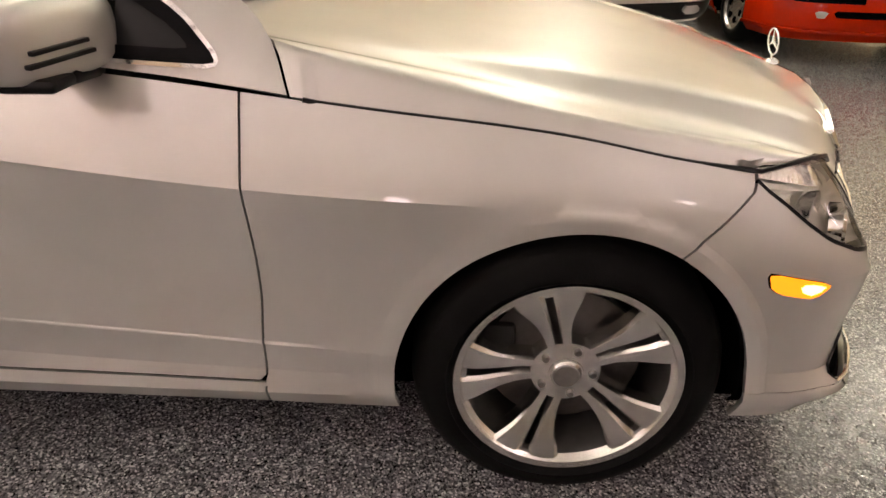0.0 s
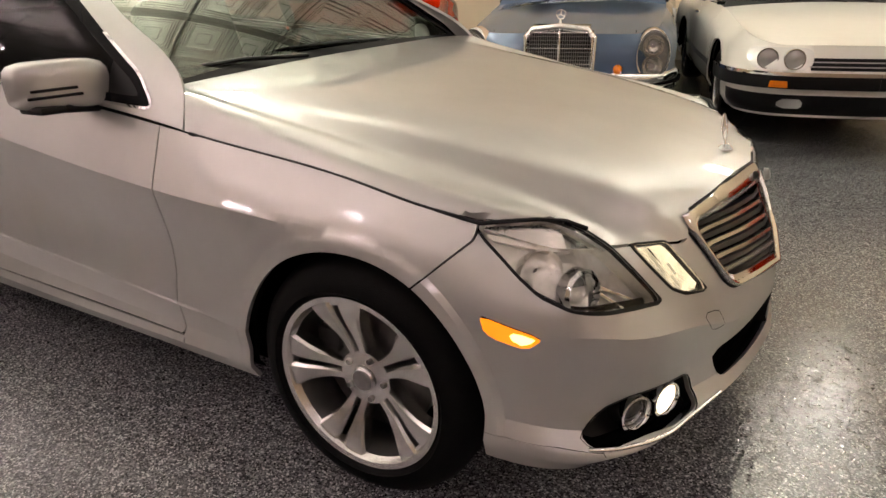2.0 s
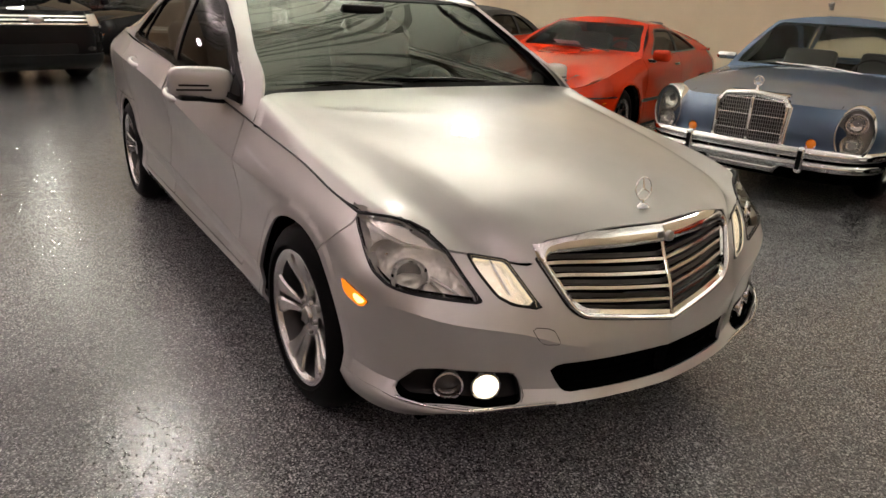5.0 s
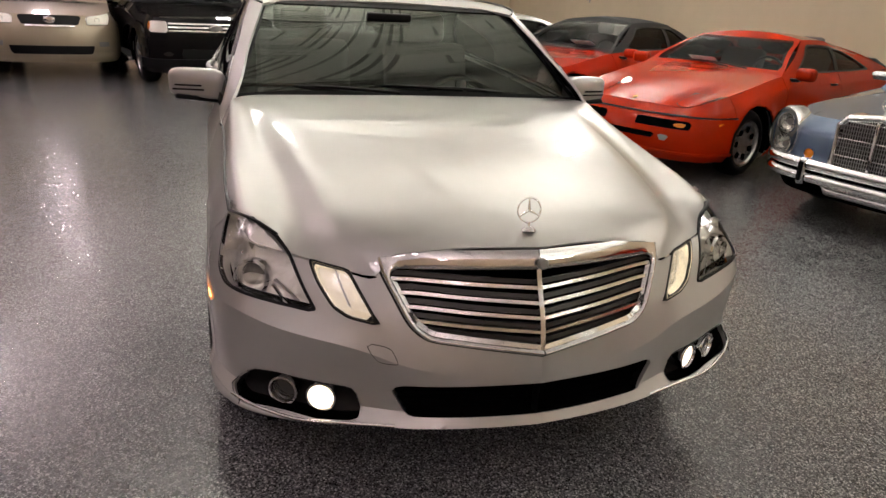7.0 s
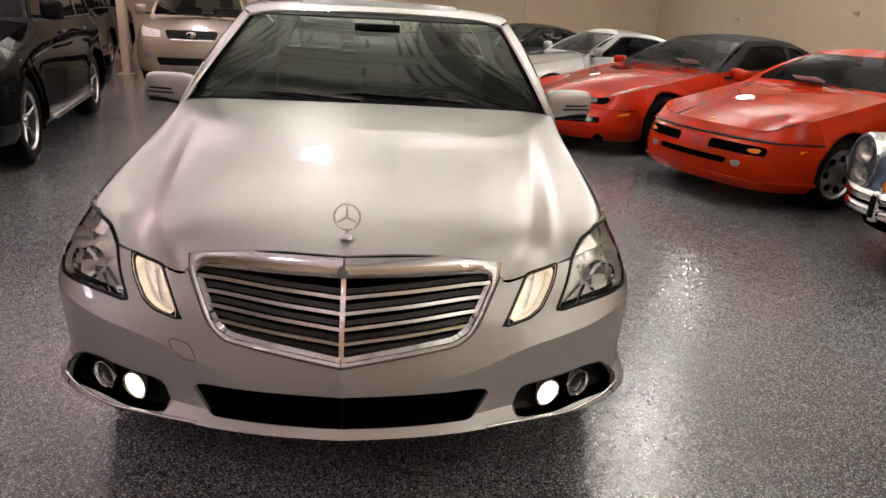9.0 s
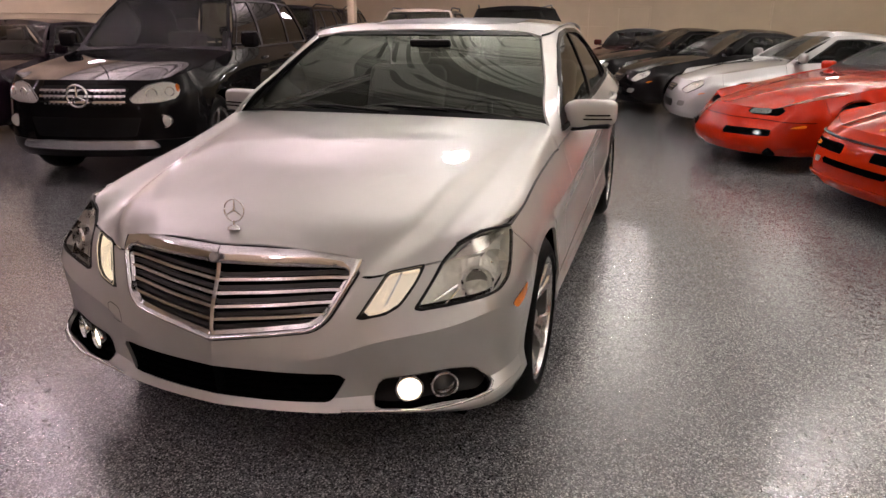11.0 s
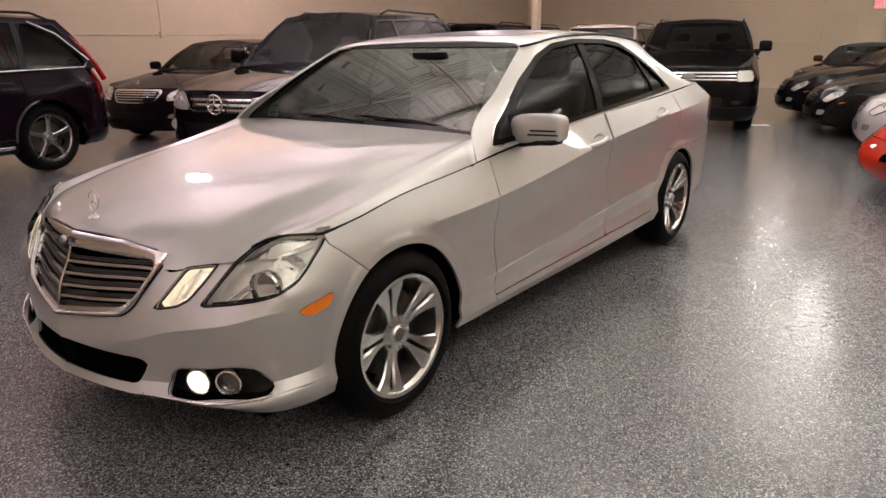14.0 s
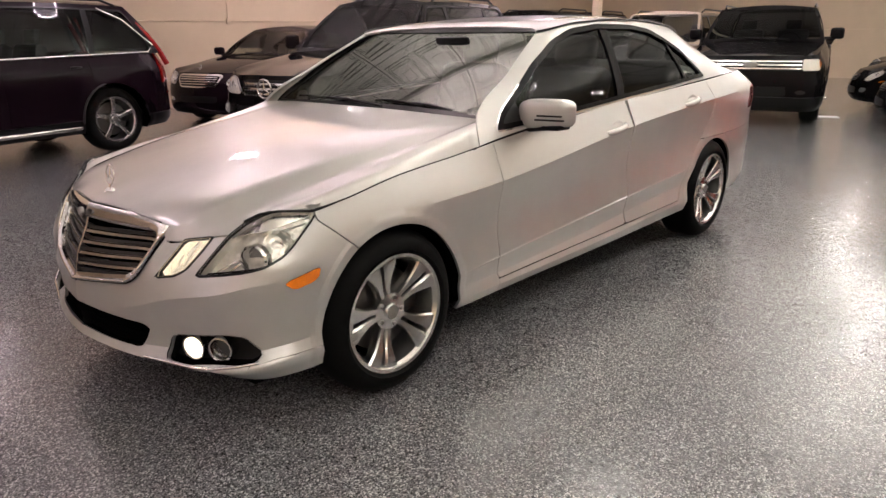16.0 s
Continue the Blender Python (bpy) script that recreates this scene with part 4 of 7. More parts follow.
        m2 = flipm @ Matrix.Translation(c2) @ d2v.to_track_quat("Y", "Z").to_matrix().to_4x4()
        Vv, Ff = lathe(((.052, .022), (.048, .0), (.034, -.028), (.014, -.045), (.0, -.046)), 32)
        solid(Vv, Ff, M["reflector"], "reflector_bowl", e, at=m2)
        Vv, Ff = lathe(((.0, .0), (.007, -.002), (.007, -.045)), 12)
        solid(Vv, Ff, M["chrome"], "bulb_cap", e, at=m2)
        # chrome sweep above the cells
        sw = clip(clip(shifted(front_all, -.022), lambda P: hl(P) - .006), lambda P: (P[:, 2] - (.700 + (P[:, 1] - P[:, 0] - .08) * .16)))
        sw = clip(sw, lambda P: .030 - (P[:, 2] - (.700 + (P[:, 1] - P[:, 0] - .08) * .16)) + (P[:, 1] - P[:, 0] - .08) * .08)
        panel("chrome_sweep", flip(sw), M["reflector"], e, depth=.02)
        # ribbed upper reflector and the rays beside the projector
        for k in range(6):
            rib = between(shifted(front_all, -.030 - .003 * k), lambda P, k=k: P[:, 2] - (.722 + .0125 * k + (P[:, 1] - P[:, 0] - .2) * .10), .0052)
            rib = clip(clip(rib, lambda P: hl(P) - .012), lambda P: (P[:, 1] - P[:, 0]) - .17)
            if len(rib[1]):
                panel("reflector_rib", flip(rib), M["facet"], e, depth=.02)
        for k in range(4):
            a0, _n = on_skin(.045 + .03 * k, .606 + .003 * k, -.035)
            a1, _n = on_skin(.155 + .012 * k, .675 - .018 * k, -.045)
            f3 = (lambda p: (p.x, p.y * s, p.z))
            tube("reflector_ray", [f3(a0), f3(a1)], .006, M["chrome"], e, n=6, taper=[.5, 1])
        # small lamp beside the grille
        e2 = linked("corner_lamp", *flip(clip(front_all, lambda P: sl(P) - .001)), M["clear"], car, "slanted clear lamp glowing warm")
        e2.visible_shadow = False
        edge = clip(clip(shifted(front_all, .0012), lambda P: sl(P) + .003), lambda P: .005 - sl(P))
        panel("rubber_edge", flip(edge), TRIM, e2, depth=.01)
        panel("lamp_bowl", flip(shifted(clip(front_all, lambda P: sl(P) - .003), -.03)), M["warm_lit"], e2, depth=-.035)
        fac = between(clip(shifted(front_all, -.02), lambda P: sl(P) - .010), lambda P: (P[:, 1] - P[:, 0]) - (-.195 + (P[:, 2] - .566) * 1.05), .006)
        fac = clip(fac, lambda P: P[:, 2] - .612)
        panel("bulb_strip", flip(clip(fac, lambda P: .640 - P[:, 2])), M["warm_lit"], e2, "glowing bulb")
        for k in range(3):
            fc = between(clip(shifted(front_all, -.022), lambda P: sl(P) - .008), lambda P, k=k: (P[:, 1] - P[:, 0]) - (-.165 + .055 * k + (P[:, 2] - .566) * 1.05), .004)
            panel("reflector_facet", flip(fc), M["chrome"], e2, depth=.02)
        # side marker
        lit = s < 0
        e3 = linked("side_marker", *flip(clip(shifted(front_all, .003), lambda P: sm(P))), M["amber_lit" if lit else "amber"], car, "amber side marker lamp, lit" if lit else "orange side marker lamp, unlit")
        if lit:
            gl = clip(shifted(front_all, .0036), lambda P: poly_in(QZ(P), smooth_loop([(.402, .562), (.418, .578), (.470, .588), (.490, .580), (.470, .566), (.425, .556)], 4)))
            panel("bulb_glow", flip(gl), M["bulb"], e3, depth=0)
        # fog lamp housing: dark recess, two chrome-ringed lamps
        e4 = empty("fog_lamp_housing")
        e4.parent = car
        panel("recess", flip(shifted(clip(front_all, lambda P: fo(P) + .003), -.045)), TRIM, e4, depth=-.05)
        for qx, qy, qz, lit in ((.683, .606, .338, True), (.640, .708, .346, False)):
            dv = Vector((.86, .50 if not lit else .40, .03)).normalized()
            m3 = flipm @ Matrix.Translation((qx, qy, qz)) @ dv.to_track_quat("Y", "Z").to_matrix().to_4x4()
            Vv, Ff = lathe(((.044, -.05), (.046, -.006), (.044, .003), (.038, .004), (.034, -.006), (.033, -.03)), 36)
            fl = solid(Vv, Ff, M["chrome"], "fog_lamp", e4, "round fog lamp in a chrome ring", at=m3)
            Vv, Ff = lathe(((.0, -.004), (.02, -.005), (.0345, -.012)), 32)
            o = solid(Vv, Ff, M["fog_lit"] if lit else M["smoke"], "fog_lens", fl, "lit white lens" if lit else "unlit dark lens", at=m3)
    # lower intake
    mesh_in = shifted(clip(front_all, lambda P: inn(P) + .002), -.05)
    panel("intake_mesh", both(mesh_in), M["trim"], car, "black mesh air intake", -.05)
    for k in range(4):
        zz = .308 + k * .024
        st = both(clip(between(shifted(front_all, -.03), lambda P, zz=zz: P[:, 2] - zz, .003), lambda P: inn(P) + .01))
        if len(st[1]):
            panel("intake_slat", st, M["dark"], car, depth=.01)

    # ---- grille: chrome frame, badge band, slats, mid bar
    gi = [(-.8, .716), (.392, .709), (.412, .698), (.410, .682), (.352, .566), (.314, .541), (0, .500), (-.8, .42)]
    GI = rounded(gi, .012)
    gin = lambda P: np.where(P[:, 0] > .4, poly_in(YZ(P), GI), -1)  # noqa: E731
    chro = M["chrome"]
    top_out = clip(clip(clip(shifted(front_all, .012), lambda P: gr(P) - .001), lambda P: -gin(P)), lambda P: P[:, 1] + 1e-9)
    share = lambda P: np.clip(gr(P) / np.maximum(gr(P) - gin(P), 1e-4), 0, 1)  # noqa: E731
    top_out = levels(top_out, share, (.12, .25, .4, .55, .7, .85))
    w = share(top_out[0])
    top_out[0][:, 0] += .012 * np.sqrt(np.clip(1 - (2 * w - 1) ** 2, 0, 1)) - .008 - np.clip(top_out[0][:, 2] - .70, 0, 1) * .12
    grille = panel("grille", joined(top_out, mirrored(top_out)), M["band"], car, "chrome radiator grille frame with horizontal slats", .03)
    joint = clip(clip(shifted(front_all, .0015), lambda P: gr(P) + .0055), lambda P: .002 - gr(P))
    panel("frame_joint", both(joint), TRIM, grille, depth=0)
    panel("grille_back", both(shifted(clip(front_all, lambda P: gr(P)), -.05)), DARK, grille, depth=0)
    for k in range(5):
        a = .682 - k * .0345
        bnd = shifted(front_all, .001)
        zc = lambda P, a=a: P[:, 2] - (a - (.02 + .004 * k) * (1 - np.clip(P[:, 1] / .36, 0, 1)))  # noqa: E731
        sgeo = clip(between(bnd, zc, .0046), lambda P: gin(P) + .012)
        panel("grille_slat", joined(sgeo, mirrored(sgeo)), M["slat"], grille, "bright grille slat", .03)
        bgeo = clip(between(shifted(front_all, -.012), lambda P: zc(P) - .0105, .0062), lambda P: gin(P) + .008)
        panel("slat_blade", joined(bgeo, mirrored(bgeo)), M["blade"], grille, depth=.02)
    mid = clip(clip(shifted(front_all, .003), lambda P: .007 - P[:, 1]), lambda P: gin(P) + .01)
    panel("grille_bar", both(mid), chro, grille, "upright chrome bar", .03)
    Vv, Ff = lathe(((.0, .005), (.012, .004), (.016, .0), (.017, -.010)), 28)
    solid(Vv, Ff, M["steel"], "round_badge", grille, "small round metal badge", at=Matrix.Translation((.770, 0, .738)) @ pose(0, 0, 0, 12, 0, -90))

    # ---- bonnet
    hood = [
        [(.728, 0, .775), (.653, 0, .797), (.45, 0, .845), (.1, 0, .905), (-.35, 0, .956), (-.765, 0, .988)],
        [(.715, .20, .774), (.64, .205, .796), (.44, .215, .844), (.1, .23, .904), (-.35, .24, .9555), (-.755, .25, .988)],
        [(.690, .36, .760), (.62, .37, .789), (.43, .39, .839), (.08, .42, .902), (-.34, .45, .953), (-.735, .47, .989)],
        [(.662, .450, .686), (.60, .50, .752), (.42, .555, .826), (.08, .605, .893), (-.33, .66, .946), (-.700, .70, .991)],
        [(.583, .595, .706), (.53, .61, .735), (.39, .635, .787), (.06, .68, .862), (-.32, .725, .932), (-.66, .745, .992)],
        [(.497, .702, .763), (.43, .712, .784), (.31, .727, .809), (.02, .752, .868), (-.32, .775, .936), (-.61, .782, .993)],
        [(.400, .779, .805), (.34, .793, .812), (.23, .802, .830), (-.01, .81, .869), (-.33, .812, .928), (-.578, .805, .989)],
        [(.296, .826, .792), (.25, .833, .799), (.15, .838, .811), (-.06, .845, .846), (-.34, .848, .880), (-.545, .850, .902)],
    ]
    hg = patch(hood, .02, [6, 5, 4, 5, 5, 5, 4], [0, 0, 0, .8, .2, 0, .6, 0], mirror=True)
    arrow(hg[0])
    # bonnet edges follow the top of the front and wings with an even gap
    keep = grid_top[(grid_top[:, 1] < .440) | (grid_top[:, 0] < .292)]
    sp = np.array(shut)
    grid_top = np.concatenate([keep, np.stack([np.interp(np.linspace(0, 10, 240), np.arange(11), sp[:, k]) for k in range(3)], 1)])
    HV = hg[0].reshape(35, -1, 3)
    near = lambda p: grid_top[np.argmin(((grid_top - p)[:, :2] ** 2).sum(1))]  # noqa: E731
    for r in range(35):
        d = HV[r, 4] - HV[r, 0]
        d = d / np.linalg.norm(d)
        mv = near(HV[r, 0]) + d * .006 - HV[r, 0]
        for c in range(9):
            HV[r, c] += mv * (1 - c / 9) ** 2
    for c in range(HV.shape[1]):
        if HV[34, c, 0] < -.50:
            break
        mv = near(HV[34, c]) - HV[34, c]
        mv[1] -= .010
        for r in range(7):
            HV[34 - r, c] += mv * (1 - r / 7) ** 2
    for _ in range(4):
        HV[34, 1:16] = (HV[34, 0:15] + HV[34, 1:16] + HV[34, 2:17]) / 3
        HV[24:34, 0] = (HV[23:33, 0] + HV[24:34, 0] + HV[25:35, 0]) / 3
    hg = (HV.reshape(-1, 3), hg[1])
    panel("bonnet", both(hg), S, car, depth=.018)
    # rubber seals in the gaps beside the bonnet
    rim = [Vector(HV[34, c]) + Vector((0, .0055, -.001)) for c in range(HV.shape[1] - 1, 5, -2) if HV[34, c, 0] > -.545]
    rim += [Vector(p) + Vector((.003, .002, .004)) for p in shut[:5:-1]]
    for k in (1, -1):
        tube("bonnet_seal", [(p[0], k * p[1], p[2]) for p in rim], .0048, TRIM, car, "black rubber seal", n=6)
    # ornament: a ring with three spokes on a stalk
    orn = empty("bonnet_ornament", pose(.648, 0, .797, 0, -8, 0))
    orn.parent = car
    Vv, Ff = lathe(((.0, .012), (.010, .011), (.019, .004), (.022, -.002), (.0, -.002)), 24, "z")
    solid(Vv, Ff, chro, "base", orn)
    tube("stalk", [(0, 0, .008), (0, 0, .024)], .004, chro, orn)
    cz = .058
    loop_tube("ornament_ring", [(0, .036 * math.cos(i * math.pi / 20), cz + .036 * math.sin(i * math.pi / 20)) for i in range(40)], .0028, chro, orn)
    for i in range(3):
        a = math.pi / 2 + i * 2 * math.pi / 3
        tube("ornament_spoke", [(0, 0, cz), (0, .035 * math.cos(a), cz + .035 * math.sin(a))], .005, chro, orn, taper=[1, .25])

    # ---- glasshouse
    sideg = [
        [(-.55, .852, .905), (-.66, .858, .922), (-.85, .866, .945), (-1.25, .870, .972), (-1.75, .870, 1.001), (-2.25, .866, 1.03), (-2.65, .856, 1.05), (-3.0, .832, 1.062), (-3.35, .80, 1.073)],
        [(-.583, .804, .990), (-.74, .838, 1.0), (-.93, .848, 1.02), (-1.28, .850, 1.05), (-1.77, .848, 1.08), (-2.24, .842, 1.10), (-2.62, .832, 1.11), (-2.93, .80, 1.12), (-3.22, .765, 1.115)],
        [(-.90, .722, 1.185), (-1.00, .765, 1.195), (-1.16, .772, 1.22), (-1.40, .775, 1.24), (-1.82, .773, 1.25), (-2.22, .765, 1.25), (-2.55, .755, 1.245), (-2.8, .73, 1.235), (-2.98, .70, 1.22)],
        [(-1.22, .640, 1.355), (-1.29, .675, 1.368), (-1.42, .682, 1.388), (-1.60, .684, 1.402), (-1.9, .682, 1.412), (-2.25, .675, 1.404), (-2.5, .665, 1.383), (-2.68, .645, 1.36), (-2.82, .61, 1.33)],
    ]
    sg = patch(sideg, .018, [6, 10, 10])
    DLO = rounded([(-.665, .955), (-.730, 1.03), (-1.030, 1.215), (-1.240, 1.315), (-1.43, 1.368), (-1.68, 1.390), (-2.04, 1.385), (-2.25, 1.362), (-2.40, 1.315), (-2.58, 1.235), (-2.775, 1.074), (-1.75, 1.018), (-1.0, .972)], .02, 3)
    dlo = lambda P: poly_in(XZ(P), DLO)  # noqa: E731
    frame_g = clip(sg, lambda P: -dlo(P))
    side_part("window_frame", frame_g, S)
    seal = clip(clip(shifted(sg, .002), lambda P: dlo(P) + .004), lambda P: .020 - dlo(P))
    side_part("window_trim", seal, M["pillar"], "black window trim", .02)
    chrome_line = clip(clip(clip(shifted(sg, .004), lambda P: dlo(P) + .009), lambda P: -.002 - dlo(P)), lambda P: (1.10 + (P[:, 0] + 2.6) * .02) - P[:, 2])
    side_part("window_sill_strip", chrome_line, chro, "bright chrome strip", .008)
    inset = shifted(sg, -.012)
    side_part("pillar_cover", clip(between(shifted(sg, -.004), lambda P: P[:, 0] + 1.70 + (P[:, 2] - 1.0) * .10, .036), lambda P: dlo(P) + .01), M["pillar"], "gloss black pillar", .01)
    side_part("window_divider", clip(between(shifted(sg, -.004), lambda P: P[:, 0] + 2.50 - (P[:, 2] - 1.05) * .32, .014), lambda P: dlo(P) + .01), M["pillar"], "", .01)
    win = clip(inset, lambda P: dlo(P) - .004)
    front_w = clip(win, lambda P: P[:, 0] + 1.68 + (P[:, 2] - 1.0) * .1)
    rear_w = clip(win, lambda P: -(P[:, 0] + 1.68 + (P[:, 2] - 1.0) * .1))
    fan = clip(front_w, lambda P: P[:, 0] + .84 - (P[:, 2] - .96) * .05)
    mirror_tri = clip(shifted(fan, .006), lambda P: P[:, 0] + .84)
    side_part("mirror_panel", mirror_tri, TRIM, "", .006)
    for gname, gg in (("front_window", clip(front_w, lambda P: -(P[:, 0] + .83))), ("rear_window", rear_w)):
        for q in (gg, mirrored(gg)):
            o = linked(gname, *q, M["side_glass"], car, "dark tinted side window")
            o.visible_shadow = False
    for s in (1, -1):
        k = chords(sideg[3])
        tube("roof_moulding", [(x, s * (y + .004), z + .004) for x, y, z in spline(k, sideg[3], np.linspace(0, k[-1], 28))], .0055, TRIM, car, "dark moulding along the roof edge", n=6)
    roof = [
        [(-1.42, 0, 1.388), (-1.49, 0, 1.405), (-1.62, 0, 1.427), (-1.8, 0, 1.444), (-2.05, 0, 1.452), (-2.3, 0, 1.446), (-2.55, 0, 1.424), (-2.72, 0, 1.398), (-2.88, 0, 1.362)],
        [(-1.40, .32, 1.383), (-1.47, .33, 1.40), (-1.60, .34, 1.421), (-1.78, .34, 1.437), (-2.03, .34, 1.445), (-2.29, .34, 1.438), (-2.54, .33, 1.417), (-2.71, .32, 1.392), (-2.87, .30, 1.356)],
        [(-1.33, .54, 1.373), (-1.40, .565, 1.388), (-1.52, .575, 1.407), (-1.70, .575, 1.421), (-1.97, .575, 1.430), (-2.27, .57, 1.423), (-2.52, .56, 1.402), (-2.70, .54, 1.378), (-2.85, .51, 1.345)],
        sideg[3],
    ]
    rg = patch(roof, .03, [5, 5, 5], [0, 0, 0, 0], mirror=True)
    SUN = rounded([(-1.55, -1), (-1.55, .44), (-2.15, .44), (-2.15, -1)], .05)
    sun = lambda P: poly_in(P[:, :2], SUN)  # noqa: E731
    panel("roof", both(clip(rg, lambda P: -sun(P) - .003)), S, car)
    panel("sunroof", both(clip(rg, lambda P: sun(P) - .003)), M["trim"], car, "dark glass sunroof panel")
    wsn = [
        [(-.815, 0, .972), (-.795, .40, .975), (-.735, .64, .978), (-.62, .80, .982)],
        [(-1.02, 0, 1.125), (-1.00, .385, 1.125), (-.935, .60, 1.115), (-.82, .742, 1.112)],
        [(-1.235, 0, 1.270), (-1.21, .365, 1.267), (-1.145, .565, 1.255), (-1.03, .688, 1.245)],
        [(-1.425, 0, 1.384), (-1.405, .32, 1.379), (-1.335, .54, 1.369), (-1.225, .636, 1.352)],
    ]
    wsg = patch([list(c) for c in wsn], .02, [6, 6, 6])
    # even out the screen's curve
    wv = wsg[0]
    basis = lambda y, z: np.stack([np.ones_like(y), z, z * z, y * y], 1)  # noqa: E731
    co = np.linalg.lstsq(basis(wv[:, 1], wv[:, 2]), wv[:, 0], rcond=None)[0]
    wv[:, 0] = basis(wv[:, 1], wv[:, 2]) @ co
    edge_d = lambda P: np.minimum(np.minimum(1.372 - P[:, 2], P[:, 2] - .985), (.80 - (P[:, 2] - .982) * .45) - P[:, 1])  # noqa: E731
    ws = linked("windscreen", *both(clip(shifted(wsg, -.004), lambda P: edge_d(P) - .012)), M["glass"], car, "clear windscreen reflecting the tiled ceiling")
    ws.visible_shadow = False
    panel("windscreen_seal", both(clip(wsg, lambda P: .014 - edge_d(P))), TRIM, ws, depth=.01)
    # cowl below the screen
    cow = patch([[(-.765, 0, .980), (-.755, .25, .982), (-.715, .57, .987), (-.66, .72, .990), (-.578, .803, .988)],
                 [(-.84, 0, .962), (-.82, .25, .965), (-.78, .57, .968), (-.72, .72, .972), (-.62, .80, .975)]], .03, 3)
    panel("cowl", both(cow), TRIM, car, depth=0)
    for x0, y0, x1, y1 in ((-.80, .58, -.835, -.06), (-.81, -.05, -.76, -.66)):
        w = tube("wiper", [(x0, y0, .992), ((x0 + x1) / 2 - .04, (y0 + y1) / 2, 1.012), (x1 - .05, y1, 1.012)], .008, TRIM, car, "black windscreen wiper")
        tube("wiper_blade", [(x0 - .02, y0 * .2 + y1 * .8 + .3 * (y0 - y1), 1.008), (x1 - .05, y1, 1.016), (x1 - .055, y1 - .12 * (1 if y0 > y1 else -1), 1.01)], .006, M["rubber"], w)
    # rear screen and boot lid
    rs = patch([[(-2.88, 0, 1.36), (-2.87, .30, 1.354), (-2.84, .52, 1.342), (-2.82, .61, 1.33)], [(-3.14, 0, 1.235), (-3.12, .36, 1.23), (-3.05, .58, 1.22), (-2.98, .70, 1.22)],
                [(-3.36, 0, 1.10), (-3.35, .40, 1.10), (-3.28, .64, 1.10), (-3.22, .765, 1.112)]], .04, 4)
    o = linked("rear_screen", *both(rs), M["dark_glass"], car, "tinted rear screen")
    o.visible_shadow = False
    boot = patch([[(-3.36, 0, 1.10), (-3.6, 0, 1.105), (-3.85, 0, 1.09), (-3.92, 0, 1.06)], [(-3.35, .4, 1.10), (-3.58, .4, 1.103), (-3.80, .40, 1.085), (-3.88, .38, 1.06)],
                  [(-3.35, .80, 1.073), (-3.5, .77, 1.075), (-3.66, .72, 1.07), (-3.72, .68, 1.06)]], .05, 4, mirror=True)
    panel("boot_lid", both(boot), S, car)

    # ---- mirrors, handles
    for s in (1, -1):
        flip = Matrix.Diagonal((1, s, 1, 1))
        bm = bmesh.new()
        bmesh.ops.create_cube(bm, size=1)
        bmesh.ops.subdivide_edges(bm, edges=bm.edges[:], cuts=5, use_grid_fill=True)
        for v in bm.verts:
            x, y, z = v.co * 2
            k = (abs(x) ** 4.5 + abs(y) ** 4.5 + abs(z) ** 4.5) ** (1 / 4.5)
            x, y, z = x / k, y / k, z / k
            # outer end lower and swept back; back face flat
            hgt = .068 * (1 - .16 * y) * (1 if z > 0 else .9)
            X = (.058 * (1 + .18 * -y) * x if x > 0 else .035 * x) - .028 * y
            v.co = (X, .118 * y, hgt * z + .012 * y * (1 if z > 0 else -.3))
        at = flip @ pose(-.905, .948, 1.010, 0, 0, -6)
        bmesh.ops.transform(bm, matrix=at, verts=bm.verts)
        mir = part("door_mirror", bm, S, car, "silver door mirror with a slotted indicator", angle=60)
        for zz, ln in ((.990, .135), (1.008, .115)):
            box("indicator_slot", (.012, ln, .0075), flip @ pose(-.856, .985, zz, 0, 0, 15), TRIM, mir, "dark indicator slot", bevel=.002)
        box("mirror_foot", (.055, .13, .026), flip @ pose(-.885, .905, .947, 8, 0, -6), TRIM, mir, bevel=.01)
        box("mirror_base", (.088, .200, .022), flip @ pose(-.90, .945, .952, 4, 0, -6), TRIM, mir, bevel=.009)
        box("mirror_glass", (.006, .19, .10), flip @ pose(-.943, .948, 1.01, 0, 0, -6), chro, mir, bevel=.002)
        for hx, hz, hy in ((-1.575, .868, .914), (-2.465, .936, .912)):
            hh = tube("door_handle", [(flip @ Vector((hx + .095 - i * .0238, hy + .034 * math.sin(math.pi * min(1, i / 8)) ** .5 - .006, hz - .012 + i * .0038))) for i in range(9)], .0150, S, car, "silver pull handle", n=10,
                      taper=[.7, 1, 1.1, 1.1, 1.1, 1.1, 1.1, 1, .7])
            Vv, Ff = lathe(((.0, -.006), (.045, .0), (.06, .004)), 24)
            solid(Vv, Ff, S, "handle_dish", hh, at=flip @ pose(hx - .01, hy - .006, hz, 0, 0, 0) @ Matrix.Diagonal((1.2, 1, .75, 1)))
    # ---- wheels, wells, floor
    for x, y, k in ((0, .79, 1), (0, -.79, -1), (-2.874, .80, 1), (-2.874, -.80, -1)):
        wheel(car, x, y, .329, k, .235, "twin", width=.235, steer=0)
        # near-black well lining, the arch's shade put into its colour
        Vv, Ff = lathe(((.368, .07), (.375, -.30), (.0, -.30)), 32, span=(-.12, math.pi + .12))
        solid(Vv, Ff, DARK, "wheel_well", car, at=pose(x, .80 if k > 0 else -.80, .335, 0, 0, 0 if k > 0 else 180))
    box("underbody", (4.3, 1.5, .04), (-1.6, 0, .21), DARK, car)
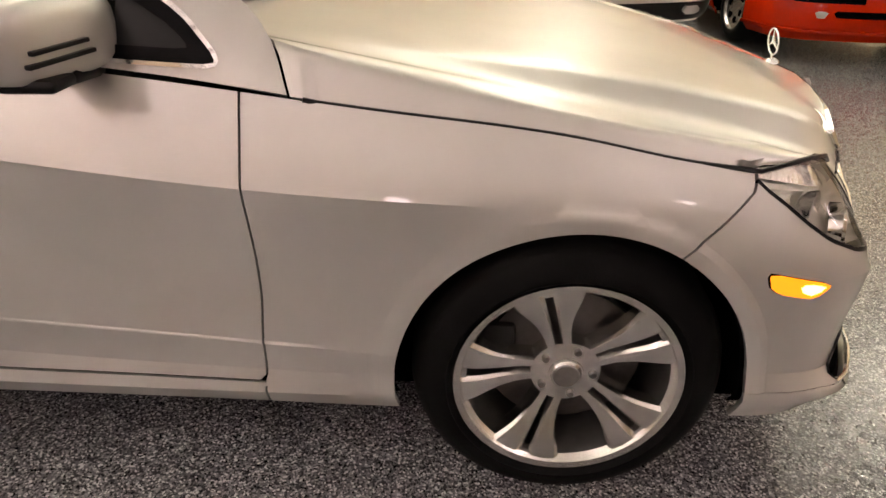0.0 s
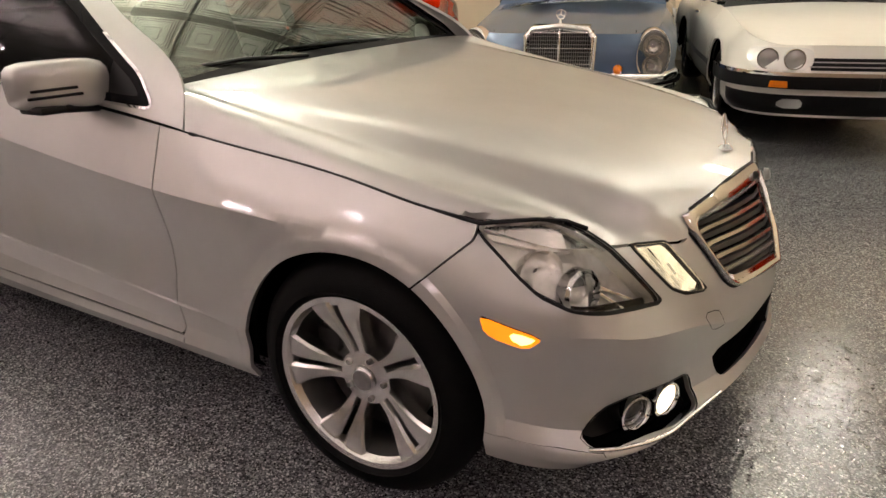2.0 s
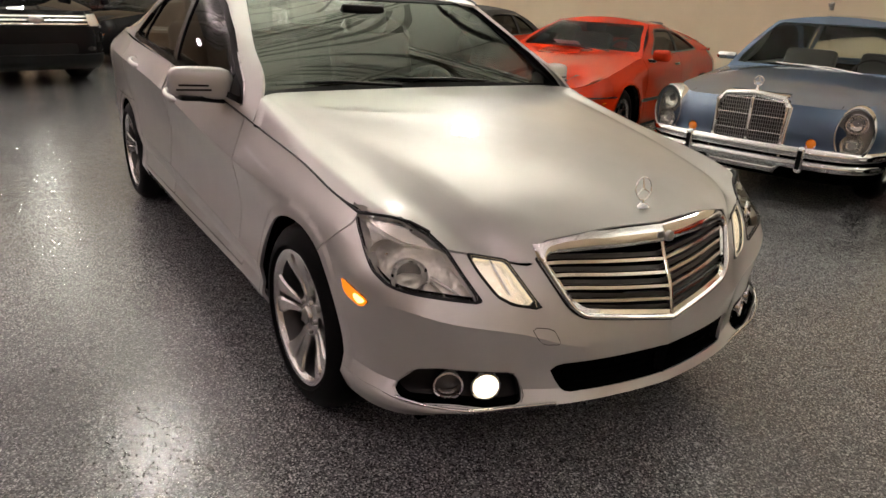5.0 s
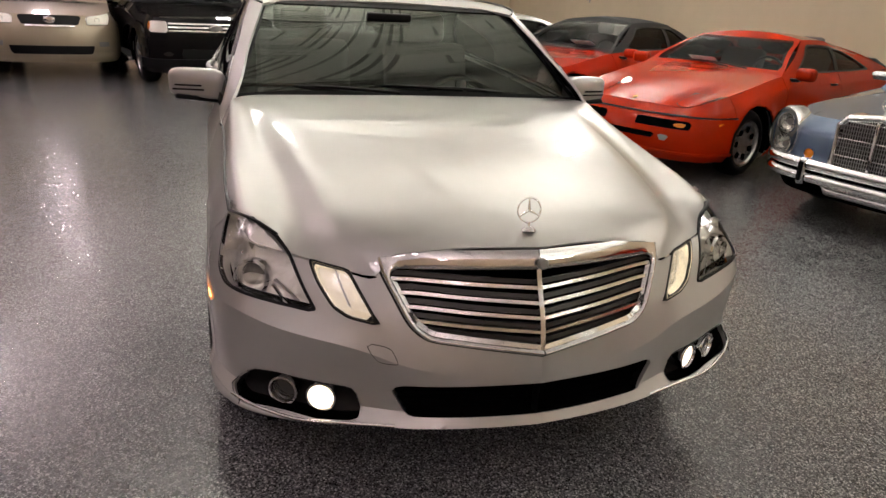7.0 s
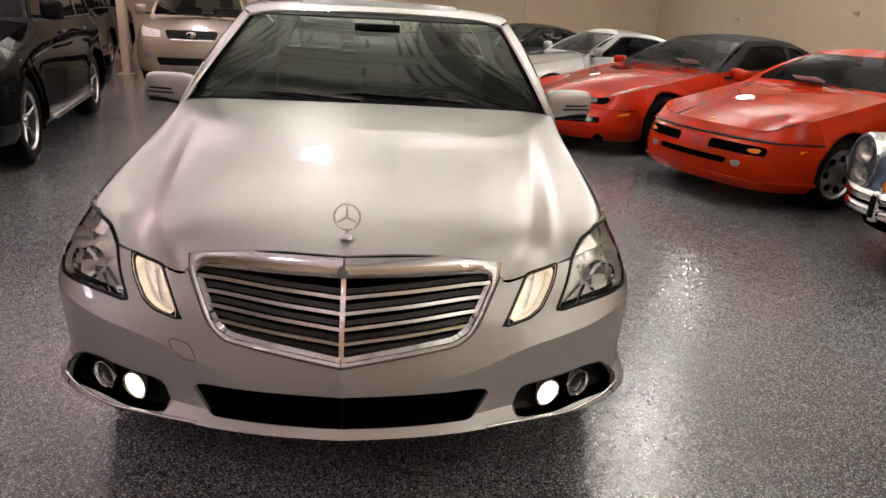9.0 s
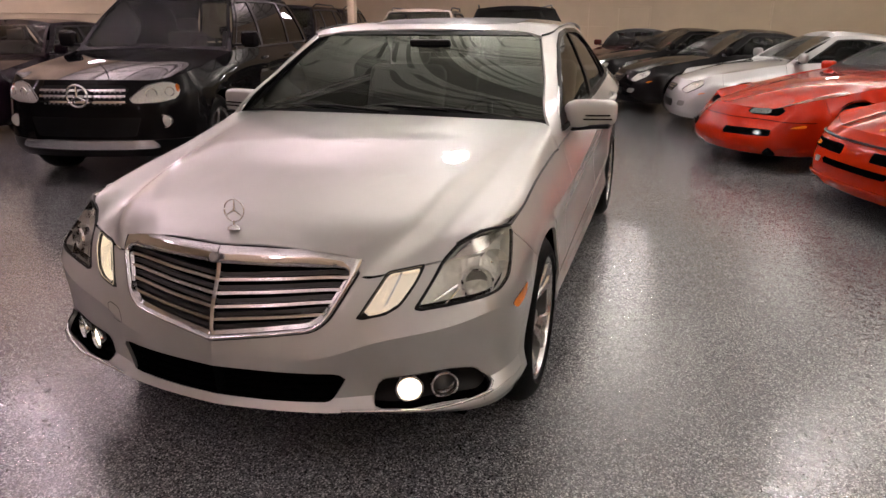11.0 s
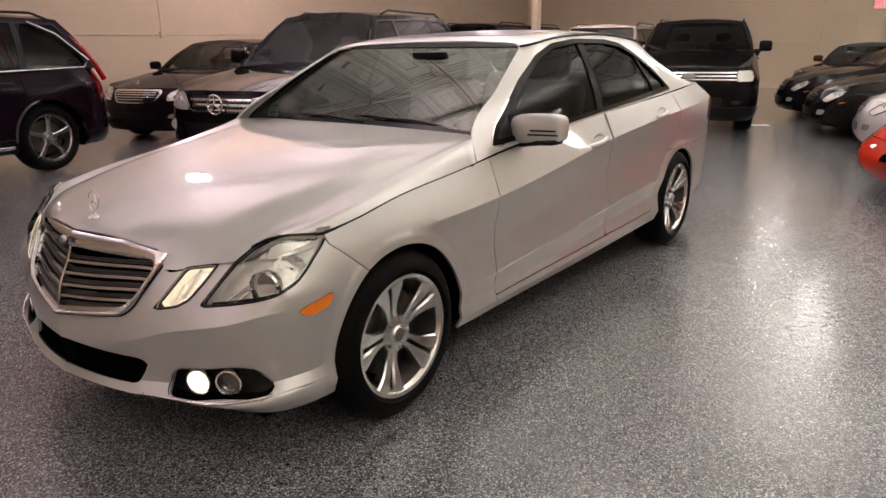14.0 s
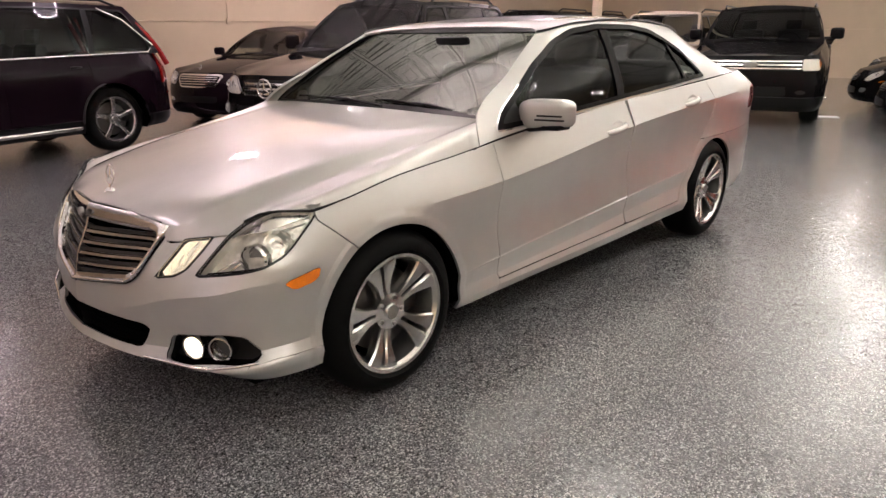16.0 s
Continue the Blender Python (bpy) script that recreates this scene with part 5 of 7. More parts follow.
    # ---- cabin
    def seat(x, y, wd, rear=False):
        st = empty("seat" if not rear else "rear_bench")
        st.parent = car
        L = M["leather"]
        box("cushion", (.50, wd, .16), pose(x + .05, y, .55, 0, -8, 0), L, st, bevel=.06, seg=3)
        box("backrest", (.16, wd, .62), pose(x - .26, y, .86, 0, -18, 0), L, st, bevel=.06, seg=3)
        for k in ((0,) if not rear else (-.36, .36)):
            box("headrest", (.10, .27, .18), pose(x - .39, y + k, 1.245, 0, -12, 0), L, st, bevel=.045, seg=3)
            for q in (-.06, .06):
                tube("headrest_post", [(x - .37, y + k + q, 1.10), (x - .385, y + k + q, 1.19)], .006, chro, st)
    seat(-1.62, .37, .52)
    seat(-1.62, -.37, .52)
    seat(-2.52, 0, 1.25, True)
    dp = patch([[(-.80, -.74, .955), (-.80, 0, .965), (-.80, .74, .955)], [(-1.02, -.74, .955), (-1.02, 0, .962), (-1.02, .74, .955)], [(-1.16, -.74, .90), (-1.16, 0, .905), (-1.16, .74, .90)], [(-1.15, -.74, .65), (-1.15, 0, .6), (-1.15, .74, .65)]], .08, 4)
    linked("dashboard", *dp, M["dash"], car, "dark moulded dashboard")
    sw_ = empty("steering_wheel", pose(-1.30, .37, .86, 0, -65, 0))
    sw_.parent = car
    loop_tube("steering_rim", [(.185 * math.cos(i * math.pi / 16), .185 * math.sin(i * math.pi / 16), 0) for i in range(32)], .014, M["dash"], sw_)
    box("steering_hub", (.13, .16, .04), (0, 0, -.01), M["dash"], sw_, bevel=.015)
    for a in (0, 180, 270):
        box("steering_spoke", (.16, .03, .015), pose(.10 * math.cos(radians(a)), .10 * math.sin(radians(a)), -.005, 0, 0, a), M["dash"], sw_)
    box("rear_view_mirror", (.03, .24, .07), pose(-1.32, 0, 1.30, 0, 10, 0), TRIM, car, "interior mirror", bevel=.012)
    box("cabin_floor", (2.6, 1.45, .03), (-1.75, 0, .40), M["dash"], car)
    return car


sedan()

# ---------------------------------------------------------------- the other parked cars
def lerp(a, b, t):
    return tuple(x + (y - x) * t for x, y in zip(a, b))


class Parked:
    """A parked car built round its front axle: x ahead, y to its left. Keeps its sheets so that lamps and trim can be cut from them."""

    def __init__(self, name, label, spot, heading, s):
        self.s = s
        u = Vector((math.cos(radians(heading)), math.sin(radians(heading)), 0))
        o = Vector((spot[0], spot[1], 0)) - u * s["fo"]
        self.car = tagged(empty(name, pose(o.x, o.y, 0, 0, 0, heading)), label, "car", group="parked cars")
        self.paint = s["paint"]
        self.shell()
        self.house()
        for x in (0, -s["wb"]):
            for k in (1, -1):
                wheel(self.car, x, k * (s["w"] / 2 - s.get("tw", .22) / 2 - .035), s["tr"], k, s["rr"], s.get("rim", "five"), width=s.get("tw", .22), rim_mat=s.get("rim_mat"))
                # well lining coloured near-black for the shade within the arch
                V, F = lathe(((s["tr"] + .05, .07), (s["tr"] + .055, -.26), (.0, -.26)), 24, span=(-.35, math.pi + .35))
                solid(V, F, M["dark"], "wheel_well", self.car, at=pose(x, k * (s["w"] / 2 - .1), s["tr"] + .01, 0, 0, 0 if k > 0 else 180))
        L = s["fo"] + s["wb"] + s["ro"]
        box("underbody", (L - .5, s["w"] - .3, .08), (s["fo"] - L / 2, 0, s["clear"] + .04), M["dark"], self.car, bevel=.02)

    def shell(self):
        s = self.s
        hw, fo, wb, ro, bow = s["w"] / 2, s["fo"], s["wb"], s["ro"], s.get("bow", .12)
        plan = [(fo, 0), (fo - bow * .2, .40 * hw), (fo - bow, .76 * hw), (fo - bow - .17, .93 * hw), (s["tr"] * .9, .975 * hw), (0, .985 * hw), (s["xc"], .99 * hw), (-wb * .52, hw), (-wb, .99 * hw),
                (-wb - ro + .28, .94 * hw), (-wb - ro + .07, .74 * hw), (-wb - ro, .38 * hw), (-wb - ro, 0)]
        h0, h1, b1, dk, cl = s["h0"], s["h1"], s["b1"], s["deck"], s["clear"]
        xs = [p[0] for p in plan]
        f = lambda x: h0 + s.get("rise", .03) + (h1 - h0 - s.get("rise", .03)) * max(0, min(1, (xs[3] - x) / (xs[3] - s["xc"])))  # noqa: E731
        top = [h0, h0, h0, f(xs[3]), f(xs[4]), f(0), h1, (h1 + b1) / 2, b1, (b1 + dk) / 2, dk, dk, dk]
        ti = s.get("tin", .07)
        sh = [t - s.get("drop", .13) for t in top]
        low = [cl + .07] * 13
        zs = [[cl] * 13, low, [l * .62 + q * .38 for l, q in zip(low, sh)], sh, top]
        nose = s.get("lean", .05)
        ds = [[.05] * 13, [.0] * 3 + [.0] * 7 + [.0] * 3, [-.01] * 13, [nose * .4] * 3 + [.02, .005, 0, 0, 0, 0, .01, .02, .02, .02], [nose + ti * .3] * 2 + [nose + ti * .6, ti, ti, ti, ti * .9, ti * .8, ti * .9, ti, ti, ti, ti]]
        body = ring(plan, zs, ds, [0, .6, 0, s.get("crease", .4), 0], step=.045, nrow=[2, 5, 5, 4])
        self.full = body
        V = body[0]
        for ax in (0, -wb):
            rr = np.hypot(V[:, 0] - ax, V[:, 2] - s["tr"])
            V[:, 1] += s.get("flare", .012) * np.exp(-((rr - s["tr"] - .055) / .035) ** 2) * (V[:, 1] > .7 * hw)
        for ax in (0, -wb):
            body = clip(body, lambda P, ax=ax: np.hypot(P[:, 0] - ax, P[:, 2] - s["tr"]) - s["tr"] - .045)
        self.body = body
        skin = body
        # lower band: cladding or body paint, but painted shade on the blue car
        if s.get("low_band"):
            cz = s["low_band"]
            panel("cladding_or_shade", both(clip(skin, lambda P: cz - P[:, 2] - .002)), s["low_mat"], self.car)
            skin = clip(skin, lambda P: P[:, 2] - cz)
        panel("front_end", both(clip(skin, lambda P: P[:, 0] - .0 - s["tr"])), self.paint, self.car)
        wing = clip(clip(skin, lambda P: s["tr"] - .003 - P[:, 0]), lambda P: P[:, 0] - s["xc"] - .003)
        cuts = [s["xc"]] + s["doors"]
        self.pair("front_wing", wing, self.paint)
        for i in range(len(cuts) - 1):
            d = clip(clip(skin, lambda P, a=cuts[i]: a - .003 - P[:, 0]), lambda P, b=cuts[i + 1]: P[:, 0] - b - .003)
            self.pair("front_door" if i == 0 else "rear_door", d, self.paint)
        panel("rear_end", both(clip(skin, lambda P: cuts[-1] - .003 - P[:, 0])), self.paint, self.car)
        # added near-black sheet that gives the body gaps their shade
        panel("gap_shade_shell", both(shifted(clip(body, lambda P: P[:, 2] - cl - .02), -.03)), M["dark"], self.car, depth=0)
        # bonnet from the front edge to the cowl
        nor = [(1, 0), (.98, .2), (.8, .6), (.35, .93), (.05, 1), (0, 1), (0, 1)]
        E = [(plan[i][0] - nor[i][0] * ds[4][i], plan[i][1] - nor[i][1] * ds[4][i], top[i]) for i in range(7)]
        cr = s.get("crown", .035)
        yc = E[6][1]
        rows = []
        for fr, ei in ((0, 0), (.40, 1), (.76, 2), (1, 3)):
            a = E[ei]
            b = (s["xc"] - s.get("cowl", .12) * (1 - fr * fr), yc * fr, h1 + cr * (1 - fr * fr))
            if fr == 1:
                rows.append([E[3], E[4], E[5], lerp(E[5], E[6], .6), E[6]])
            else:
                bulge = s.get("dome", .02)
                rows.append([lerp(a, b, t)[:2] + (lerp(a, b, t)[2] + bulge * math.sin(math.pi * min(1, t * 1.05)) * (1.2 - fr * .5) + cr * .4 * t * (1 - t),) for t in (0, .25, .5, .78, 1)])
        hg = patch(rows, .06, 5, mirror=True)
        self.hood = hg
        panel("bonnet", both(hg), self.paint, self.car, depth=.015)
        self.cowl = [(r[-1]) for r in rows]
        self.deck_z = dk

    def pair(self, name, geo, mat, label="", depth=.012, parent=None):
        a = panel(name, geo, mat, parent or self.car, label, depth)
        b = panel(name, mirrored(geo), mat, parent or self.car, label, depth)
        return a, b

    def house(self):
        s = self.s
        hw, zr, rw = s["w"] / 2, s["h"], s["rw"]
        yb = hw * .99 - s.get("tin", .07) * .9
        b0, b1 = (s["xc"], yb, s["h1"]), (s["rb"], yb * s.get("rtaper", .97), s["b1"])
        t0, t1 = (s["wt"], rw, zr - .055), (s["rt"], rw * .97, zr - .06 - s.get("rdrop", 0))
        n = 7
        base = [lerp(b0, b1, i / (n - 1)) for i in range(n)]
        topl = [(lerp(t0, t1, i / (n - 1))[0], lerp(t0, t1, i / (n - 1))[1] + .02 * math.sin(math.pi * i / (n - 1)), lerp(t0, t1, i / (n - 1))[2] + s.get("arc", .02) * math.sin(math.pi * i / (n - 1))) for i in range(n)]
        mid = [lerp(a, b, .5) for a, b in zip(base, topl)]
        mid = [(x, y + .028, z) for x, y, z in mid]
        sg = patch([base, mid, topl], .05, [6, 6])
        out = [(p[0], p[2]) for p in base] + [(p[0], p[2]) for p in topl[::-1]]
        outl = lambda P: poly_in(XZ(P), out)  # noqa: E731
        rm = s.get("roof_mat", self.paint)
        mg, mlow = s.get("pillar", .055), .02
        belt = lambda P: P[:, 2] - (s["h1"] + (s["b1"] - s["h1"]) * (s["xc"] - P[:, 0]) / (s["xc"] - s["rb"]))  # noqa: E731
        # window opening: inside the outline by the pillar's width, down to the belt
        ext = [(base[0][0] + .25, base[0][2] - .25)] + [(base[-1][0] - .25, base[-1][2] - .25)] + [(p[0], p[2]) for p in topl[::-1]]
        rear_in = s.get("rear_pillar", .10)
        ext[1] = (base[-1][0] + (-.25 if s["rb"] < s["rt"] else .0), base[-1][2] - .25)
        dlo = lambda P: np.minimum(np.minimum(outl(P) - mg * .3 + np.where(belt(P) < mg, .2, 0) * 0, belt(P) - mlow), np.minimum(poly_in(XZ(P), ext) - mg, 9))  # noqa: E731
        rp = lambda P: P[:, 0] - (s["rb"] + (s["rt"] - s["rb"]) * np.clip(belt(P) / max(zr - s["b1"], .1), 0, 1)) - rear_in  # noqa: E731
        win = lambda P: np.minimum(dlo(P), rp(P))  # noqa: E731
        fmat = s.get("frame_mat", rm)
        self.pair("window_frame", clip(sg, lambda P: -win(P)), fmat)
        self.pair("window_trim", clip(clip(shifted(sg, .003), lambda P: win(P) + .012), lambda P: .006 - win(P)), s.get("trim_mat", M["trim"]), depth=.012)
        for k, x in enumerate(s["pillars"]):
            self.pair("pillar_cover", clip(between(shifted(sg, -.004), lambda P, x=x: P[:, 0] - x + belt(P) * .12, .035), lambda P: win(P) + .01), M["trim"], depth=.01)
        edges = [9] + s["pillars"] + [-99]
        for i in range(len(edges) - 1):
            g = clip(clip(clip(shifted(sg, -.012), lambda P: win(P) - .002), lambda P, a=edges[i]: a - P[:, 0]), lambda P, b=edges[i + 1]: P[:, 0] - b)
            for q in (g, mirrored(g)):
                if len(q[1]):
                    linked("side_window", *q, s.get("glass", M["dark_glass"]), self.car, "tinted side window").visible_shadow = False
        roof = [[(x - (0 if i else .0) - s.get("rbow", .10) * (1 if i < 2 else 0) * (1 - fr) + s.get("rbow", .10) * .6 * (1 if i > n - 3 else 0) * (1 - fr) * -1, y * fr, z + s.get("rcrown", .055) * (1 - fr * fr))
                 for i, (x, y, z) in enumerate(topl)] for fr in (0, .5, .85, 1)]
        rg = patch(roof, .08, 4, mirror=True)
        panel("roof", both(rg), rm, self.car)
        fr4 = [roof[0][0], roof[1][0], roof[2][0], roof[3][0]]
        cw = self.cowl

        def screen(lowp, upp, nm, lb):
            midp = [lerp(a, b, .5) for a, b in zip(lowp, upp)]
            midp = [(x + (.03 if upp[0][0] < lowp[0][0] else -.03), y, z + .02) for x, y, z in midp]
            g = patch([lowp, midp, upp], .05, 5)
            lo = min(p[2] for p in lowp)
            yl, yu = lowp[-1][1], upp[-1][1]
            ed = lambda P: np.minimum(np.minimum(P[:, 2] - lo - .012, upp[-1][2] + .02 - P[:, 2]), yl + (yu - yl) * (P[:, 2] - lo) / (upp[-1][2] - lo) - P[:, 1])  # noqa: E731
            o = linked(nm, *both(clip(g, lambda P: ed(P) - .03)), s.get("screen_mat", M["car_glass"]), self.car, lb)
            o.visible_shadow = False
            panel("screen_frame", both(clip(g, lambda P: .032 - ed(P))), s.get("screen_frame", fmat), o)
            return o
        screen([cw[0], cw[1], cw[2], cw[3]], fr4, "windscreen", "clear curved windscreen")
        bl = [(s["rb"] - .06 * (1 - f * f), b1[1] * f, s["b1"] + .02 * (1 - f * f)) for f in (0, .5, .85, 1)]
        screen(bl, [r[-1] for r in roof], "rear_screen", "tinted rear screen")
        tail = -s["wb"] - s["ro"]
        if s["rb"] - tail > .2:
            ti = s.get("tin", .07)
            rows = [[(s["rb"] - .06 * (1 - f * f), b1[1] * f, s["b1"] + .02 * (1 - f * f)), lerp((s["rb"], b1[1] * f, s["b1"]), (tail, hw * .8 * f, s["deck"]), .5)[:2] + ((s["b1"] + s["deck"]) / 2 + .03,), (tail + .05 + .25 * f ** 3, hw * .84 * f, s["deck"])] for f in (0, .4, .75, 1)]
            panel("boot_lid", both(patch(rows, .08, 4, mirror=True)), self.paint, self.car)
        # cabin
        for y in (.36, -.36):
            st = empty("seat")
            st.parent = self.car
            sx = (s["wt"] + s["rt"]) / 2 + (.05 if s["wb"] < 2.6 else .30)
            sz = s["h1"] - .42
            L = s.get("seat_mat", M["leather"])
            box("cushion", (.5, .5, .16), (sx + .1, y, sz), L, st, bevel=.05)
            box("backrest", (.15, .5, .6), pose(sx - .2, y, sz + .3, 0, -16, 0), L, st, bevel=.05)
            if s.get("headrest", True):
                box("headrest", (.09, .26, .17), pose(sx - .31, y, sz + .68, 0, -10, 0), L, st, bevel=.04)
        box("dashboard", (.35, s["w"] - .35, .16), (s["xc"] - .28, 0, s["h1"] - .06), M["dash"], self.car, bevel=.05)
        box("cabin_floor", (abs(s["rb"] - s["xc"]), s["w"] - .25, .04), ((s["rb"] + s["xc"]) / 2, 0, s["clear"] + .18), M["dash"], self.car)
        tube("steering_wheel", [(s["xc"] - .55 + .07 * math.sin(i * math.pi / 10), .36 + .18 * math.cos(i * math.pi / 10), s["h1"] - .02 + .16 * math.sin(i * math.pi / 10)) for i in range(20)], .013, M["trim"], self.car, closed=True)
        if s.get("mirror", True):
            mz, mx = s["h1"] + s.get("mz", .09), s["xc"] - .14
            for k in (1, -1):
                mo = box("door_mirror", (.10, .19, s.get("mh", .13)), pose(mx, k * (hw + s.get("mout", .07)), mz, 0, 0, -8 * k), s.get("mirror_mat", self.paint), self.car, bevel=.04, seg=3)
                box("mirror_foot", (.05, .12, .03), (mx + .01, k * (hw - .11 + s.get("mout", .07)), mz - .06), M["trim"], mo, bevel=.01)
        for i, x in enumerate(s["doors"]):
            for k in (1, -1):
                hz = s["h1"] + (s["b1"] - s["h1"]) * .4 - .10
                tube("door_handle", [(x + .26 - j * .035, k * (hw - .012 + (.02 if 0 < j < 4 else 0)), hz) for j in range(5)], .011, s.get("handle_mat", M["trim"]), self.car)
        for k in (1, -1):
            w1 = s["w"] * .5
            tube("wiper", [(s["xc"] - .06, k * .1 + .28, s["h1"] + .035), (s["xc"] - .10, k * .1, s["h1"] + .06), (s["xc"] - .12, k * .1 - .30, s["h1"] + .065)], .008, s.get("wiper_mat", M["trim"]), self.car)

    # ---- trim cut from the front sheet
    def cut(self, name, pts, mat, label="", off=.004, depth=.02, q=False, both_sides=True, r=.012, back=False, hood=False, parent=None):
        pts = rounded(pts, r)
        src = self.hood if hood else self.full
        sel = (lambda P: np.where((P[:, 0] > .25) if not back else (P[:, 0] < -self.s["wb"] - self.s["ro"] + .30), poly_in(QZ(P) if q else P[:, :2] if hood else YZ(P), pts), -1))
        g = clip(shifted(src, off), sel)
        if not len(g[1]):
            return []
        if both_sides:
            return [panel(name, x, mat, parent or self.car, label, depth) for x in (g, mirrored(g))]
        return [panel(name, both(g), mat, parent or self.car, label, depth)]

    def band(self, name, z, h, off, mat, label="", depth=.05, x0=.25, back=False, parent=None, slope=0.0, y1=9.0):
        g = between(shifted(self.full, off), lambda P: P[:, 2] - z - slope * P[:, 1], h)
        g = clip(clip(g, (lambda P: x0 - P[:, 0]) if back else (lambda P: P[:, 0] - x0)), lambda P: y1 - P[:, 1])
        return panel(name, both(g), mat, parent or self.car, label, depth)

    def side_band(self, name, z, h, off, mat, x0, x1, label="", depth=.02):
        g = clip(clip(between(shifted(self.body, off), lambda P: P[:, 2] - z, h), lambda P: x0 - P[:, 0]), lambda P: P[:, 0] - x1)
        return self.pair(name, g, mat, label, depth)

    def front_x(self, y, z):
        V = self.full[0]
        d = (V[:, 1] - y) ** 2 + (V[:, 2] - z) ** 2 + np.where(V[:, 0] < 0, 9, 0)
        return V[np.argmin(d)][0]

    def round_lamp(self, name, y, z, r, ring_mat, lens, out=.01, depth=.05, yaw=0.0, stretch=1.0, label="", sides=(1, -1)):
        x = self.front_x(y, z)
        for k in sides:
            at = Matrix.Translation((x + out, k * y, z)) @ pose(0, 0, 0, 0, 0, -90 + yaw * k) @ Matrix.Diagonal((1, 1, stretch, 1))
            V, F = lathe(((r, -depth), (r * 1.06, -.005), (r * 1.02, .006), (r * .92, .006), (r * .88, -.004)), 28)
            o = solid(V, F, ring_mat, name, self.car, label, at=at)
            V, F = lathe(((.0, .010), (r * .5, .006), (r * .9, -.004)), 28)
            l = solid(V, F, lens, "lamp_lens", o, at=at)

    def lamp(self, name, pts, label="clear headlamp in the front corner", q=True, bowl=None, off=.012, bulbs=()):
        """A lamp unit: clear cover over a bright bowl."""
        pts2 = rounded(pts, .02)
        sel = lambda P: np.where(P[:, 0] > .2, poly_in(QZ(P) if q else YZ(P), pts2), -1)  # noqa: E731
        for k, fl in ((1, lambda g: g), (-1, mirrored)):
            cov = clip(shifted(self.full, off), sel)
            if not len(cov[1]):
                continue
            o = linked(name, *fl(cov), M["clear"], self.car, label)
            o.visible_shadow = False
            panel("lamp_bowl", fl(clip(shifted(self.full, off - .008), sel)), bowl or M["facet"], o, "", .02)
            rimg = clip(clip(shifted(self.full, off - .001), sel), lambda P: .004 - sel(P))
            panel("lamp_edge", fl(rimg), M["trim"], o, "", .014)
            for bx, by, bz, br in bulbs:
                V, F = lathe(((br * .72, -.004), (br * .70, .005), (br * .60, .006), (br * .52, -.004)), 20)
                bx = self.front_x(by, bz) + .008
                solid(V, F, M["chrome"], "lamp_cell", o, at=Matrix.Translation((bx, k * by, bz)) @ pose(0, 0, 0, 0, 0, -90 + 25 * k))


P_ = {
    "blue": paint("blue_paint", (0.075, 0.115, 0.19), 0.5, 0.33),
    "white": paint("cream_white_paint", (0.78, 0.76, 0.70)),
    "red": paint("red_paint", (0.33, 0.014, 0.002), ior=1.30),
    "orange": paint("orange_red_paint", (0.37, 0.019, 0.002), ior=1.30),
    "black": paint("black_paint", (0.006, 0.0055, 0.006), ior=1.27, coat=0.7),
    "plum": paint("dark_plum_paint", (0.007, 0.0035, 0.006), ior=1.27, coat=0.7),
    "pale": paint("pale_silver_paint", (0.46, 0.46, 0.465), 0.75, 0.36),
    "gold": paint("beige_gold_paint", (0.33, 0.28, 0.20), 0.6, 0.38),
    "maroon": paint("maroon_paint", (0.06, 0.012, 0.008), ior=1.35),
}
M["cloth"] = material("black_cloth", (0.018, 0.018, 0.019), 0.85, vary=0.2, scale=80, bump=0.4, bump_scale=400)
M["tan"] = material("tan_leather", (0.30, 0.20, 0.11), 0.5, vary=0.1, scale=30)
M["pale_glass"] = pane("pale_glass", (0.80, 0.84, 0.80), 1.28)
M["paper"] = material("paper_sheet", (0.80, 0.80, 0.78), 0.7, vary=0.03)
M["grey_clad"] = material("grey_cladding", (0.10, 0.10, 0.105), 0.55, vary=0.08)
M["bars"] = material("sign_bars", (0.08, 0.08, 0.09), 0.6)


